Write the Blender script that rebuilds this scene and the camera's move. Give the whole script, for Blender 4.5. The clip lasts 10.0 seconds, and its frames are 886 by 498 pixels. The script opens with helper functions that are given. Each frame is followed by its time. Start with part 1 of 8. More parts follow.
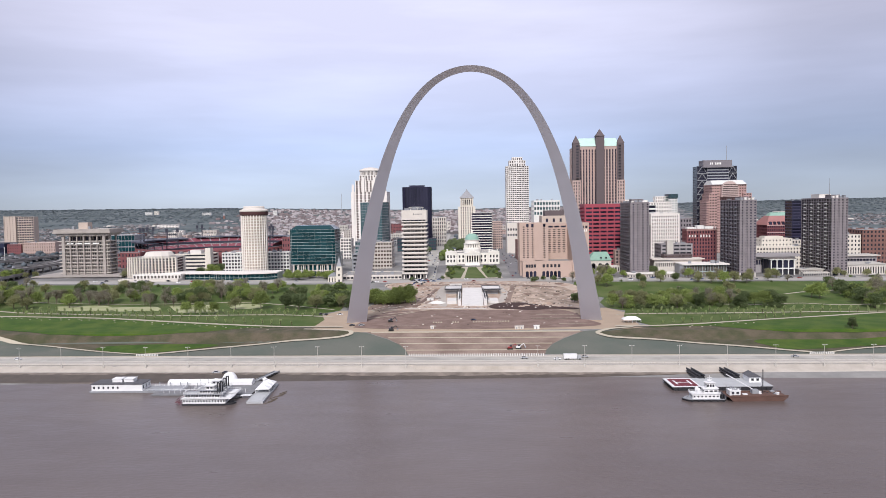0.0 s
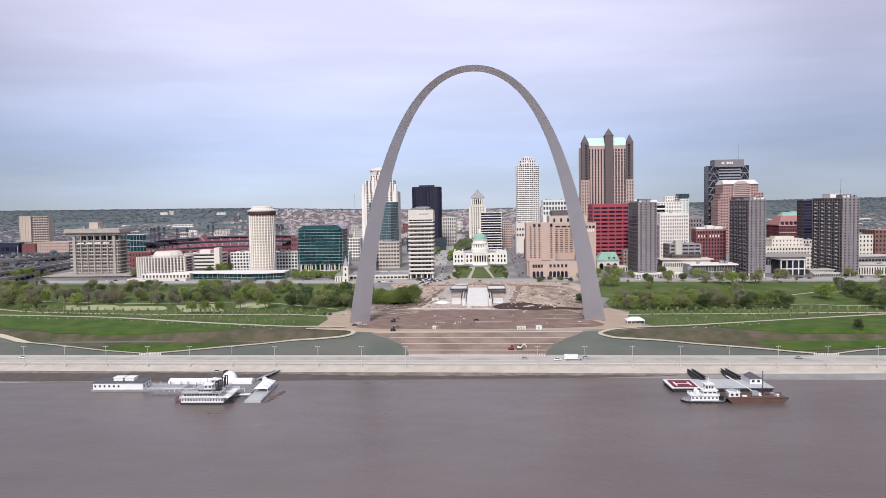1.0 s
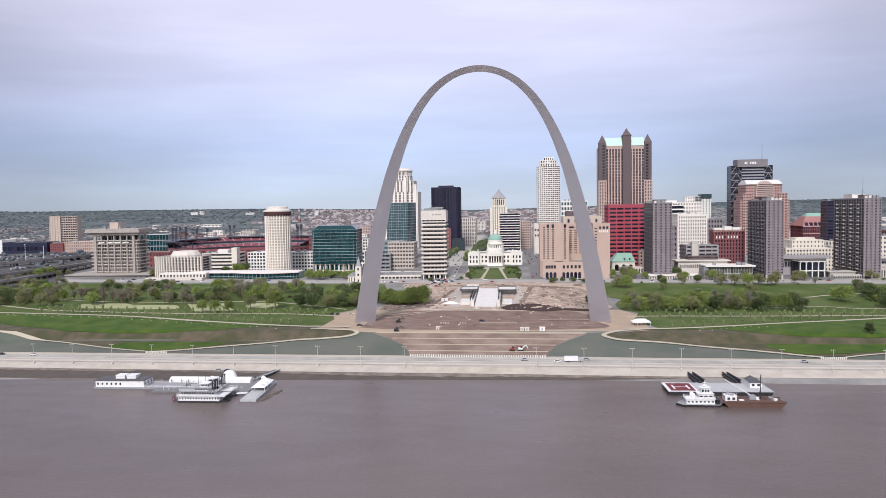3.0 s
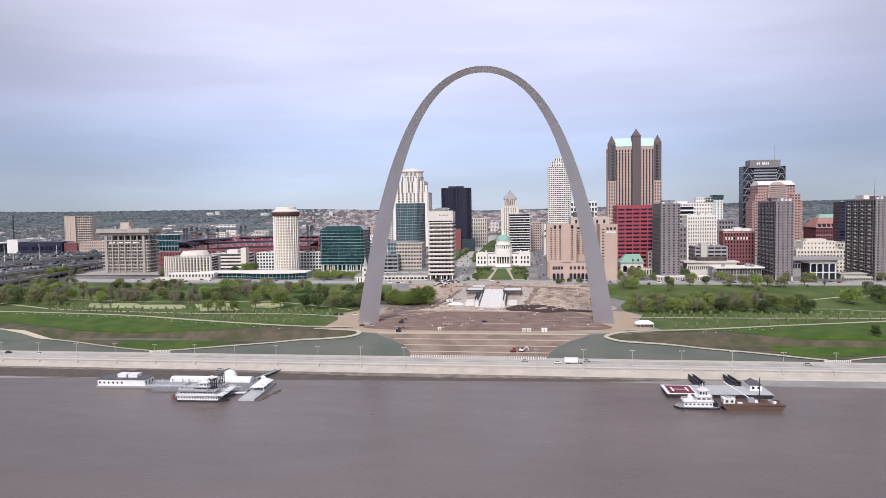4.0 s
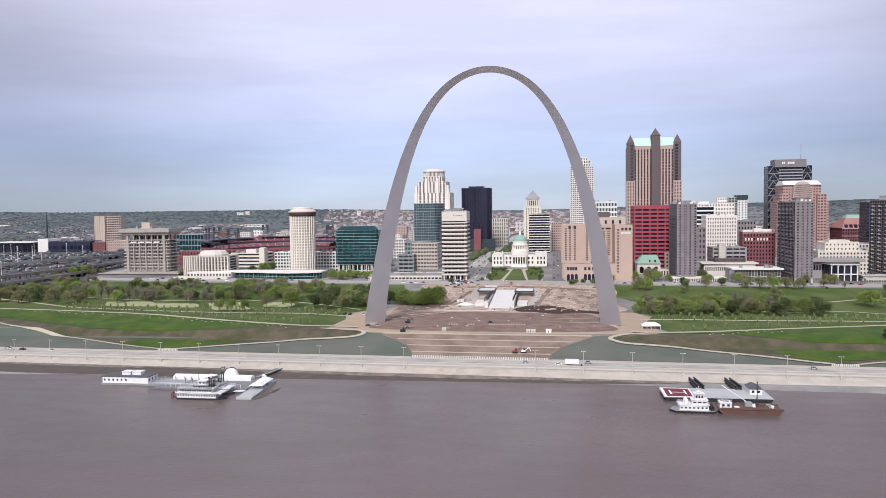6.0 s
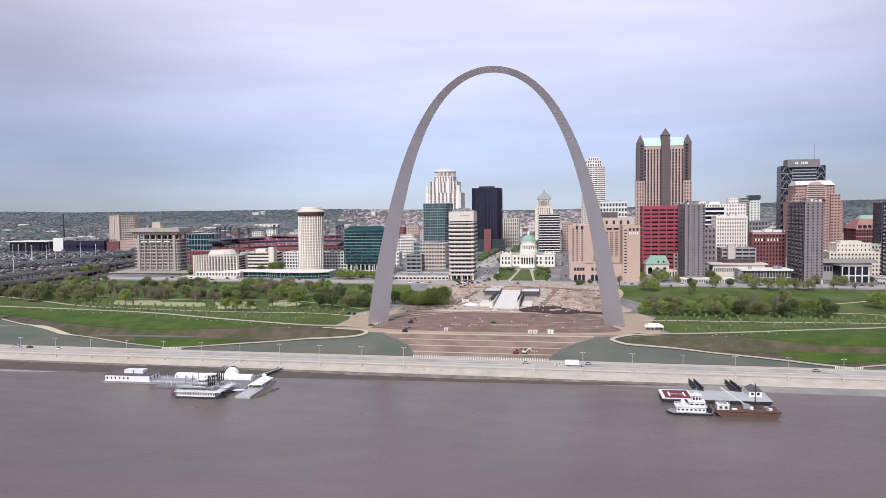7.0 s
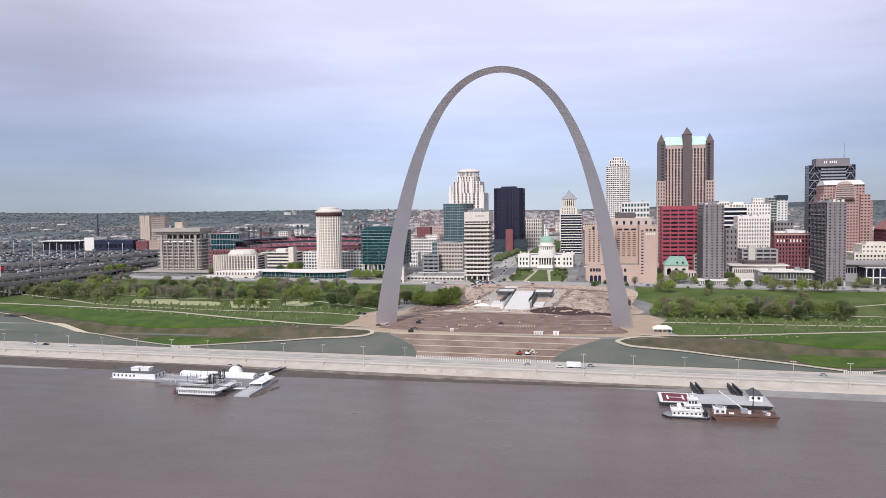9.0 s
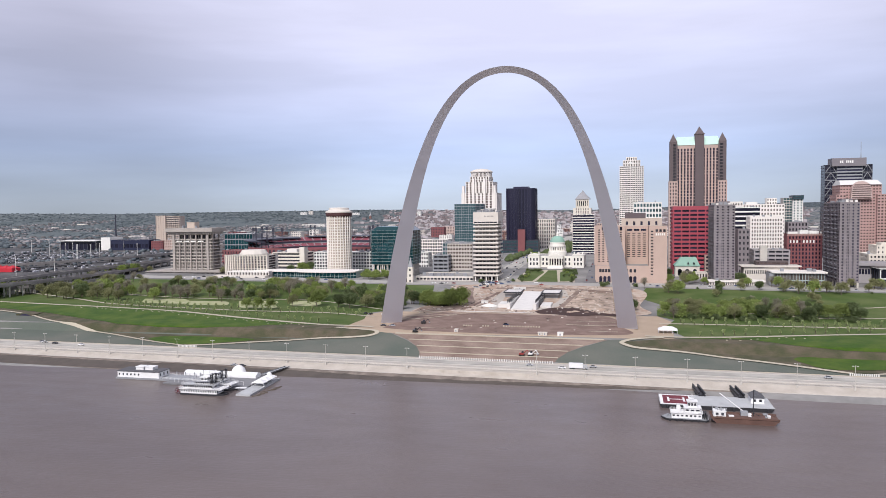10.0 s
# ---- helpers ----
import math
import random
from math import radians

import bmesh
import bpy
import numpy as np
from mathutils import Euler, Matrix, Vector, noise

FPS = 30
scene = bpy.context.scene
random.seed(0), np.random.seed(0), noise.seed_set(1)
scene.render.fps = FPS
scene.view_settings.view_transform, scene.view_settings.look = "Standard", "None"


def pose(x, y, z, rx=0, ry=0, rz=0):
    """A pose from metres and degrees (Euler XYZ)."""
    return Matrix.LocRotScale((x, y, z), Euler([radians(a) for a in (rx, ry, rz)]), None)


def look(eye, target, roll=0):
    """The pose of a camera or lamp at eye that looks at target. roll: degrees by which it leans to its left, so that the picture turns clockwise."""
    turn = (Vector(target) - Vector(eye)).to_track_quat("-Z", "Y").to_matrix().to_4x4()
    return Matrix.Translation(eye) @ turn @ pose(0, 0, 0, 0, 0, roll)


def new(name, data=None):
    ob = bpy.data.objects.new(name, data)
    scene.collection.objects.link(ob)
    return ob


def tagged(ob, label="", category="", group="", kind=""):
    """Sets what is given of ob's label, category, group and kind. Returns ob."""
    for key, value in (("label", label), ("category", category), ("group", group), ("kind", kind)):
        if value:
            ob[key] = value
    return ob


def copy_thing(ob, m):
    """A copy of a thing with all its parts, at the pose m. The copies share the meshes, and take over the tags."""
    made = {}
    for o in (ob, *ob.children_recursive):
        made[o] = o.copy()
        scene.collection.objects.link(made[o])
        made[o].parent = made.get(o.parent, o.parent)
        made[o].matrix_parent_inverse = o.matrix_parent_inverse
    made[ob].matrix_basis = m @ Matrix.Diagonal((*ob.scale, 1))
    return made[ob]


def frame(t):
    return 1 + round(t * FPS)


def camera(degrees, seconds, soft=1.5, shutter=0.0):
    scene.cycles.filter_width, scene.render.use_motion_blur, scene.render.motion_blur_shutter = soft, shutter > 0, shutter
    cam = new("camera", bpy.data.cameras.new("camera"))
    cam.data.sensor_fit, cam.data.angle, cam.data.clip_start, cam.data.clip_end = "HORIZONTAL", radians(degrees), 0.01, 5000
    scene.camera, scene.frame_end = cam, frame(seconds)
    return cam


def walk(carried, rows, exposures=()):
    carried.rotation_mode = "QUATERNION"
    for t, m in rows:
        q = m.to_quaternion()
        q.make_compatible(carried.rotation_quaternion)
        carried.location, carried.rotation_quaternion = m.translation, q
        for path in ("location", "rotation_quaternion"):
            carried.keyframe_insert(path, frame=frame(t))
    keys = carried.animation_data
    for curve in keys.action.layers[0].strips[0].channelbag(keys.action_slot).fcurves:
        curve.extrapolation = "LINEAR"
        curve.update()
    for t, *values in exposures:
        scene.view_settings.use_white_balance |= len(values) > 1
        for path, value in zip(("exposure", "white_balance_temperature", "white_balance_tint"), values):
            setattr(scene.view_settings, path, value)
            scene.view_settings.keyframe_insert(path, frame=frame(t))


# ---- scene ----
cam = camera(61.6, 10.0, soft=0.85)
PATH = [
    (0, (-8.061, -563.218, 86.308), (-8.112, -561.222, 86.197), -0.9),
    (0.5, (-3.543, -562.828, 86.292), (-3.613, -560.832, 86.181), -0.9),
    (1, (1.014, -562.455, 86.28), (0.923, -560.46, 86.169), -0.9),
    (1.5, (5.577, -562.124, 86.262), (5.466, -560.13, 86.152), -0.9),
    (2, (10.185, -561.794, 86.251), (10.055, -559.801, 86.141), -0.9),
    (2.5, (14.874, -561.413, 86.242), (14.724, -559.422, 86.132), -0.9),
    (4, (28.929, -560.064, 86.248), (28.717, -558.078, 86.141), -0.8),
    (4.5, (33.596, -559.56, 86.246), (33.364, -557.576, 86.139), -0.8),
    (5, (38.209, -558.966, 86.26), (37.957, -556.985, 86.154), -0.8),
    (5.5, (42.825, -558.341, 86.29), (42.552, -556.362, 86.184), -0.8),
    (7, (56.923, -556.35, 86.465), (56.587, -554.381, 86.359), -0.7),
    (7.5, (61.674, -555.545, 86.521), (61.318, -553.58, 86.415), -0.7),
    (8, (66.452, -554.674, 86.571), (66.073, -552.713, 86.465), -0.7),
    (8.5, (71.167, -553.735, 86.595), (70.766, -551.778, 86.489), -0.7),
    (9, (75.799, -552.706, 86.612), (75.376, -550.754, 86.507), -0.7),
    (9.5, (80.381, -551.593, 86.635), (79.935, -549.646, 86.53), -0.7),
    (10, (84.944, -550.415, 86.657), (84.475, -548.473, 86.553), -0.7),
]
walk(cam, [(t, look(eye, target, roll)) for t, eye, target, roll in PATH], [(0, 0.0, 6380, 13.0), (10, 0.0, 6380, 13.0)])

# ---- light ----
world = bpy.data.worlds.new("sky")
scene.world = world
world.use_nodes = True
wn, wl = world.node_tree.nodes, world.node_tree.links
wn.clear()
SUN_EL, SUN_AZ = 40.0, 187.0  # degrees; azimuth clockwise from +y (ahead of the camera)
sky = wn.new("ShaderNodeTexSky")
sky.sky_type, sky.sun_disc = "NISHITA", False
sky.sun_elevation, sky.sun_rotation = radians(SUN_EL), radians(SUN_AZ)
tc = wn.new("ShaderNodeTexCoord")
sep = wn.new("ShaderNodeSeparateXYZ")
wl.new(tc.outputs["Generated"], sep.inputs[0])
# overcast deck: pale at height, bluer toward the horizon, with long flat streaks
ramp = wn.new("ShaderNodeValToRGB")
wl.new(sep.outputs["Z"], ramp.inputs[0])
els = ramp.color_ramp.elements
els[0].position, els[0].color = 0.0, (0.50, 0.575, 0.66, 1)
els[1].position, els[1].color = 1.0, (0.74, 0.75, 0.83, 1)
for at, c in ((0.03, (0.47, 0.56, 0.70, 1)), (0.08, (0.44, 0.53, 0.75, 1)), (0.14, (0.53, 0.575, 0.77, 1)), (0.22, (0.62, 0.63, 0.79, 1)), (0.32, (0.66, 0.66, 0.80, 1))):
    e = els.new(at)
    e.color = c
stretch = wn.new("ShaderNodeMapping")
stretch.inputs["Scale"].default_value = (1.6, 1.6, 11.0)
wl.new(tc.outputs["Generated"], stretch.inputs["Vector"])
cn = wn.new("ShaderNodeTexNoise")
cn.inputs["Scale"].default_value, cn.inputs["Detail"].default_value, cn.inputs["Roughness"].default_value = 1.7, 5.0, 0.5
wl.new(stretch.outputs[0], cn.inputs["Vector"])
cr = wn.new("ShaderNodeMapRange")
cr.inputs[1].default_value, cr.inputs[2].default_value, cr.inputs[3].default_value, cr.inputs[4].default_value = 0.35, 0.75, 0.90, 1.12
wl.new(cn.outputs["Fac"], cr.inputs[0])
cm = wn.new("ShaderNodeVectorMath")
cm.operation = "SCALE"
wl.new(ramp.outputs[0], cm.inputs[0])
# brighter lobe toward the city, darker sides: stands in for lens falloff
glow = wn.new("ShaderNodeVectorMath")
glow.operation = "DOT_PRODUCT"
glow.inputs[1].default_value = (-0.105, 0.934, 0.34)
wl.new(tc.outputs["Generated"], glow.inputs[0])
gr = wn.new("ShaderNodeMapRange")
gr.inputs[1].default_value, gr.inputs[2].default_value, gr.inputs[3].default_value, gr.inputs[4].default_value = 0.83, 1.0, 0.88, 1.46
gr.interpolation_type = "SMOOTHSTEP"
wl.new(glow.outputs["Value"], gr.inputs[0])
gm = wn.new("ShaderNodeMath")
gm.operation = "MULTIPLY"
wl.new(cr.outputs[0], gm.inputs[0])
wl.new(gr.outputs[0], gm.inputs[1])
wl.new(gm.outputs[0], cm.inputs["Scale"])
bg_sky, bg_cloud, bg_mix, w_out = (wn.new(n) for n in ("ShaderNodeBackground", "ShaderNodeBackground", "ShaderNodeMixShader", "ShaderNodeOutputWorld"))
bg_sky.inputs["Strength"].default_value = 0.08
bg_cloud.inputs["Strength"].default_value = 1.0
bg_mix.inputs[0].default_value = 0.88
wl.new(sky.outputs[0], bg_sky.inputs[0])
wl.new(cm.outputs[0], bg_cloud.inputs[0])
wl.new(bg_sky.outputs[0], bg_mix.inputs[1])
wl.new(bg_cloud.outputs[0], bg_mix.inputs[2])
wl.new(bg_mix.outputs[0], w_out.inputs[0])

sun_data = bpy.data.lights.new("sun", "SUN")
sun_data.energy, sun_data.angle, sun_data.color = 3.45, radians(12), (1.0, 0.965, 0.92)
sun = new("sun", sun_data)
a, e = radians(SUN_AZ), radians(SUN_EL)
toward = Vector((math.sin(a) * math.cos(e), math.cos(a) * math.cos(e), math.sin(e)))
sun.matrix_world = look(toward * 900, (0, 0, 0))


# ---- materials ----
def mat(name, color, rough=0.8, metal=0.0, big=0.15, small=0.12, size=12.0, grain=0.8, bump=0.0, vary=0.0, island=0.0, spec=0.4, tint=None):
    """A procedural surface: two scales of noise on the colour, gloss and a fine relief, in world metres."""
    m = bpy.data.materials.new(name)
    m.use_nodes = True
    n, l = m.node_tree.nodes, m.node_tree.links
    b = n["Principled BSDF"]
    b.inputs["Metallic"].default_value = metal
    b.inputs["Specular IOR Level"].default_value = spec
    geo = n.new("ShaderNodeNewGeometry")
    n1, n2 = n.new("ShaderNodeTexNoise"), n.new("ShaderNodeTexNoise")
    n1.inputs["Scale"].default_value, n1.inputs["Detail"].default_value = 1.0 / size, 4.0
    n2.inputs["Scale"].default_value, n2.inputs["Detail"].default_value = 1.0 / grain, 3.0
    for q in (n1, n2):
        l.new(geo.outputs["Position"], q.inputs["Vector"])
    add = n.new("ShaderNodeMath")
    add.operation = "MULTIPLY_ADD"
    add.inputs[1].default_value, add.inputs[2].default_value = 2 * big, 1.0 - big
    l.new(n1.outputs["Fac"], add.inputs[0])
    add2 = n.new("ShaderNodeMath")
    add2.operation = "MULTIPLY_ADD"
    add2.inputs[1].default_value = 2 * small
    l.new(n2.outputs["Fac"], add2.inputs[0])
    sub = n.new("ShaderNodeMath")
    sub.operation = "SUBTRACT"
    sub.inputs[1].default_value = small
    l.new(add.outputs[0], sub.inputs[0])
    l.new(sub.outputs[0], add2.inputs[2])
    out = add2.outputs[0]
    for amount, source in ((vary, "o"), (island, "i")):
        if amount:
            src = n.new("ShaderNodeObjectInfo").outputs["Random"] if source == "o" else geo.outputs["Random Per Island"]
            k = n.new("ShaderNodeMath")
            k.operation = "MULTIPLY_ADD"
            k.inputs[1].default_value, k.inputs[2].default_value = 2 * amount, 1 - amount
            l.new(src, k.inputs[0])
            mm = n.new("ShaderNodeMath")
            mm.operation = "MULTIPLY"
            l.new(out, mm.inputs[0])
            l.new(k.outputs[0], mm.inputs[1])
            out = mm.outputs[0]
    base = n.new("ShaderNodeRGB")
    base.outputs[0].default_value = (*color, 1)
    col = base.outputs[0]
    if tint:
        mx = n.new("ShaderNodeMix")
        mx.data_type = "RGBA"
        mx.inputs[7].default_value = (*tint, 1)
        tr = n.new("ShaderNodeMapRange")
        tr.inputs[1].default_value, tr.inputs[2].default_value = 0.38, 0.62
        l.new(n1.outputs["Fac"] if not island else geo.outputs["Random Per Island"], tr.inputs[0])
        l.new(tr.outputs[0], mx.inputs[0])
        l.new(col, mx.inputs[6])
        col = mx.outputs[2]
    sc = n.new("ShaderNodeVectorMath")
    sc.operation = "SCALE"
    l.new(col, sc.inputs[0])
    l.new(out, sc.inputs["Scale"])
    l.new(sc.outputs[0], b.inputs["Base Color"])
    rr = n.new("ShaderNodeMapRange")
    rr.inputs[3].default_value, rr.inputs[4].default_value = max(0.02, rough - 0.1), min(1, rough + 0.1)
    l.new(n2.outputs["Fac"], rr.inputs[0])
    l.new(rr.outputs[0], b.inputs["Roughness"])
    if bump:
        bp = n.new("ShaderNodeBump")
        bp.inputs["Strength"].default_value, bp.inputs["Distance"].default_value = 0.6, bump
        l.new(n2.outputs["Fac"], bp.inputs["Height"])
        l.new(bp.outputs[0], b.inputs["Normal"])
    return m


def glass(name, color, rough=0.12, vary=0.45, metal=0.0):
    """Window glass seen from far: dark, glossy, each pane a little different."""
    return mat(name, color, rough, metal, 0.2, 0.1, 25.0, 2.0, vary=vary, spec=0.35)


M = {}
M["grass"] = mat("lawn_grass", (0.053, 0.096, 0.011), 0.95, big=0.35, small=0.25, size=25, grain=1.2, bump=0.1, tint=(0.084, 0.110, 0.030))
M["grass_bright"] = mat("meadow_grass", (0.038, 0.089, 0.003), 0.95, big=0.5, small=0.35, size=14, grain=1.5, bump=0.2, tint=(0.058, 0.094, 0.009))
M["bare_lawn"] = mat("seeded_lawn", (0.102, 0.120, 0.100), 0.95, big=0.15, small=0.15, size=30, grain=1.0, tint=(0.124, 0.130, 0.110))
M["bank"] = mat("overgrown_bank", (0.066, 0.068, 0.034), 0.95, big=0.3, small=0.4, size=10, grain=0.9, bump=0.2, tint=(0.100, 0.082, 0.056))
M["path"] = mat("pale_path", (0.45, 0.405, 0.32), 0.9, big=0.1, small=0.1)
M["tan"] = mat("tan_paving", (0.40, 0.31, 0.23), 0.9, big=0.15, small=0.12, size=14)
M["dirt"] = mat("brown_earth", (0.205, 0.145, 0.118), 0.95, big=0.3, small=0.25, size=16, grain=1.3, bump=0.1, tint=(0.26, 0.195, 0.16))
M["dirt_raked"] = mat("raked_brown_earth", (0.182, 0.120, 0.098), 0.95, big=0.25, small=0.3, size=12, grain=1.2, bump=0.15, tint=(0.222, 0.154, 0.128))
M["dirt_dark"] = mat("wet_dark_earth", (0.050, 0.025, 0.021), 0.9, big=0.3, small=0.3, size=8, grain=1.0, bump=0.3)
M["dirt_pale"] = mat("pale_dry_earth", (0.53, 0.44, 0.365), 0.95, big=0.4, small=0.35, size=9, grain=1.4, bump=0.3, tint=(0.33, 0.235, 0.18))
M["dirt_olive"] = mat("churned_olive_earth", (0.31, 0.240, 0.185), 0.95, big=0.45, small=0.35, size=8, grain=1.2, bump=0.35, tint=(0.44, 0.345, 0.28))
M["highway"] = mat("highway_concrete", (0.245, 0.230, 0.222), 0.9, big=0.2, small=0.15, size=12, tint=(0.30, 0.285, 0.275))
M["city"] = mat("city_ground", (0.185, 0.180, 0.178), 0.9, big=0.35, small=0.2, size=40, grain=3, tint=(0.26, 0.252, 0.243))
M["asphalt"] = mat("asphalt", (0.18, 0.172, 0.178), 0.9, big=0.2, small=0.15, size=14)
M["road"] = mat("concrete_road", (0.37, 0.355, 0.335), 0.88, big=0.12, small=0.12, size=18)
M["carriageway"] = mat("worn_carriageway", (0.35, 0.335, 0.305), 0.9, big=0.2, small=0.15, size=12, tint=(0.415, 0.395, 0.36))
M["levee"] = mat("levee_cobbles", (0.165, 0.138, 0.118), 0.95, big=0.2, small=0.3, size=5, grain=0.7, bump=0.1, tint=(0.225, 0.190, 0.163))
M["apron"] = mat("levee_apron_concrete", (0.43, 0.385, 0.335), 0.92, big=0.12, small=0.12, size=9, grain=0.9, tint=(0.475, 0.43, 0.38))
M["mud"] = mat("river_mud", (0.090, 0.074, 0.063), 0.75, big=0.4, small=0.4, size=7, grain=0.8, bump=0.15)
M["concrete"] = mat("concrete", (0.50, 0.475, 0.435), 0.85, big=0.12, small=0.1, size=10)
M["white"] = mat("white_paint", (0.74, 0.73, 0.70), 0.65, big=0.08, small=0.06)
M["steel"] = mat("stainless_steel", (0.565, 0.548, 0.582), 0.46, 0.85, big=0.03, small=0.012, size=40, grain=6.0)
M["pale_lawn"] = mat("pale_lit_lawn", (0.40, 0.40, 0.24), 0.95, big=0.3, small=0.3, size=7, grain=1.0, tint=(0.28, 0.30, 0.15))
M["lot"] = mat("dark_parking_lot", (0.060, 0.060, 0.064), 0.9, big=0.4, small=0.3, size=30, grain=2.0, tint=(0.105, 0.103, 0.102))
M["promenade"] = mat("promenade_paving", (0.45, 0.41, 0.37), 0.9, big=0.12, small=0.15, size=8)
M["dark"] = mat("dark_metal", (0.05, 0.05, 0.055), 0.5, big=0.2, small=0.15)
M["trunk"] = mat("bark", (0.13, 0.105, 0.08), 0.95, small=0.3, grain=0.4)


# ---- mesh helpers ----
def thing(name, label, category, at=(0, 0, 0), group="", kind=""):
    ob = new(name)
    ob.location = at
    ob.empty_display_size = 2
    return tagged(ob, label, category, group, kind)


def solid(name, bm, material, label="", category="", group="", kind=""):
    me = bpy.data.meshes.new(name)
    bm.to_mesh(me)
    bm.free()
    me.materials.append(M[material] if isinstance(material, str) else material)
    return tagged(new(name, me), label, category, group, kind)


def part(name, bm, material, parent, label="", kind=""):
    ob = solid(name, bm, material, label, kind=kind)
    ob.parent = parent
    ob.matrix_parent_inverse = Matrix.Translation(-parent.location) if parent.type == "EMPTY" else Matrix()
    return ob


def raw(name, verts, faces, material, parent=None, **tags):
    me = bpy.data.meshes.new(name)
    me.from_pydata(verts, [], faces)
    me.materials.append(M[material] if isinstance(material, str) else material)
    ob = tagged(new(name, me), **tags)
    if parent:
        ob.parent = parent
        ob.matrix_parent_inverse = Matrix.Translation(-parent.location) if parent.type == "EMPTY" else Matrix()
    return ob


def quad(bm, *pts):
    return bm.faces.new([bm.verts.new(p) for p in pts])


def prism(bm, pts, z0, z1, top=None):
    """An upright prism over a counter-clockwise outline; top: another outline for its upper end."""
    top = top or pts
    lo = [bm.verts.new((x, y, z0)) for x, y in pts]
    hi = [bm.verts.new((x, y, z1)) for x, y in top]
    k = len(pts)
    for i in range(k):
        bm.faces.new((lo[i], lo[(i + 1) % k], hi[(i + 1) % k], hi[i]))
    bm.faces.new(hi)
    bm.faces.new(lo[::-1])


def rect(x0, x1, y0, y1):
    return [(x0, y0), (x1, y0), (x1, y1), (x0, y1)]


def box(bm, x0, x1, y0, y1, z0, z1):
    prism(bm, rect(x0, x1, y0, y1), z0, z1)


def ring(cx, cy, r, k=24, ry=None, turn=0.0):
    ry = ry or r
    return [(cx + r * math.cos(turn + 2 * math.pi * i / k), cy + ry * math.sin(turn + 2 * math.pi * i / k)) for i in range(k)]


def lathe(bm, cx, cy, rings, k=24):
    """A turned body: rings of (radius, z) from below."""
    rows = [[bm.verts.new((x, y, z)) for x, y in ring(cx, cy, max(r, 0.02), k)] for r, z in rings]
    for lo, hi in zip(rows, rows[1:]):
        for i in range(k):
            bm.faces.new((lo[i], lo[(i + 1) % k], hi[(i + 1) % k], hi[i]))
    bm.faces.new(rows[-1])
    bm.faces.new(rows[0][::-1])


def tube(bm, a, b, r, k=6):
    """A round bar from a to b."""
    a, b = Vector(a), Vector(b)
    d = (b - a).normalized()
    u = d.orthogonal().normalized()
    v = d.cross(u)
    ends = [[bm.verts.new(p + r * (math.cos(2 * math.pi * i / k) * u + math.sin(2 * math.pi * i / k) * v)) for i in range(k)] for p in (a, b)]
    for i in range(k):
        bm.faces.new((ends[0][i], ends[0][(i + 1) % k], ends[1][(i + 1) % k], ends[1][i]))
    bm.faces.new(ends[1])
    bm.faces.new(ends[0][::-1])


# ---- ground ----
RIVER = -13.5
MID_Y = [-5000, -1500, -1150, -1050, -400, -160, -131, -117.5, -117, -88.5, -88, -43, -38, 100, 130, 170, 215, 260, 300, 360, 450, 1500, 2600, 3400, 4200, 4900]
MID_Z = [-4, -6, -10, -22, -22, -17, -13.5, -9.6, -9, -9, -8.8, -0.3, 0, 0, 1, 4, 8, 9, 11, 14, 14.5, 12, 14, 32, 66, 98]
SIDE_Y = [-5000, -1500, -1150, -1050, -400, -160, -131, -117.5, -117, -88.5, -88, -76, -54, -46, -38, 100, 130, 170, 215, 260, 300, 360, 450, 1500, 2600, 3400, 4200, 4900]
SIDE_Z = [-4, -6, -10, -22, -22, -17, -13.5, -9.6, -9, -9, -8.9, -8, -6.3, -0.8, 0, 1.5, 2.5, 5, 8, 8.5, 9, 10, 10, 10, 14, 32, 66, 98]


def ease(v):
    v = min(1.0, max(0.0, v))
    return v * v * (3 - 2 * v)


SHEAR = 0.036


def skew(x, y):
    """How far the river front turns out of square at this place."""
    return SHEAR * max(-620.0, min(620.0, x)) * ease((-28 - y) / 30)


def slant(x):
    """The city falls gently from south to north."""
    return -0.0087 * max(-750.0, min(620.0, x))


def land(x, y):
    w = ease((abs(x) - 84) / 70)
    v = y + skew(x, y) if y > -900 else y
    z = (1 - w) * np.interp(v, MID_Y, MID_Z) + w * np.interp(v, SIDE_Y, SIDE_Z)
    side = max(0.0, min(640.0, abs(x)) - 110) * (-1 if x > 0 else 1)
    far = ease((y - 1500) / 2600)
    z -= 0.0066 * max(-420.0, min(420.0, x)) * ease((-124 - v) / 6) * ease((v + 260) / 60)
    return float(z + 0.0105 * side * ease((y + 45) / 60) * ease((1500 - y) / 800) + far * np.interp(x, (-4900, -3200, -1600, -200, 900, 2500), (94, 40, 30, -6, 8, 26)))


def steps(edges):
    out = []
    for a, b, d in edges:
        n = max(1, round((b - a) / d))
        out += [a + (b - a) * i / n for i in range(n)]
    return out + [edges[-1][1]]


def sheet(name, xs, ys, height, material, **tags):
    verts = [(x, y, height(x, y)) for y in ys for x in xs]
    k = len(xs)
    faces = [(j * k + i, j * k + i + 1, (j + 1) * k + i + 1, (j + 1) * k + i) for j in range(len(ys) - 1) for i in range(k - 1)]
    return raw(name, verts, faces, material, **tags)


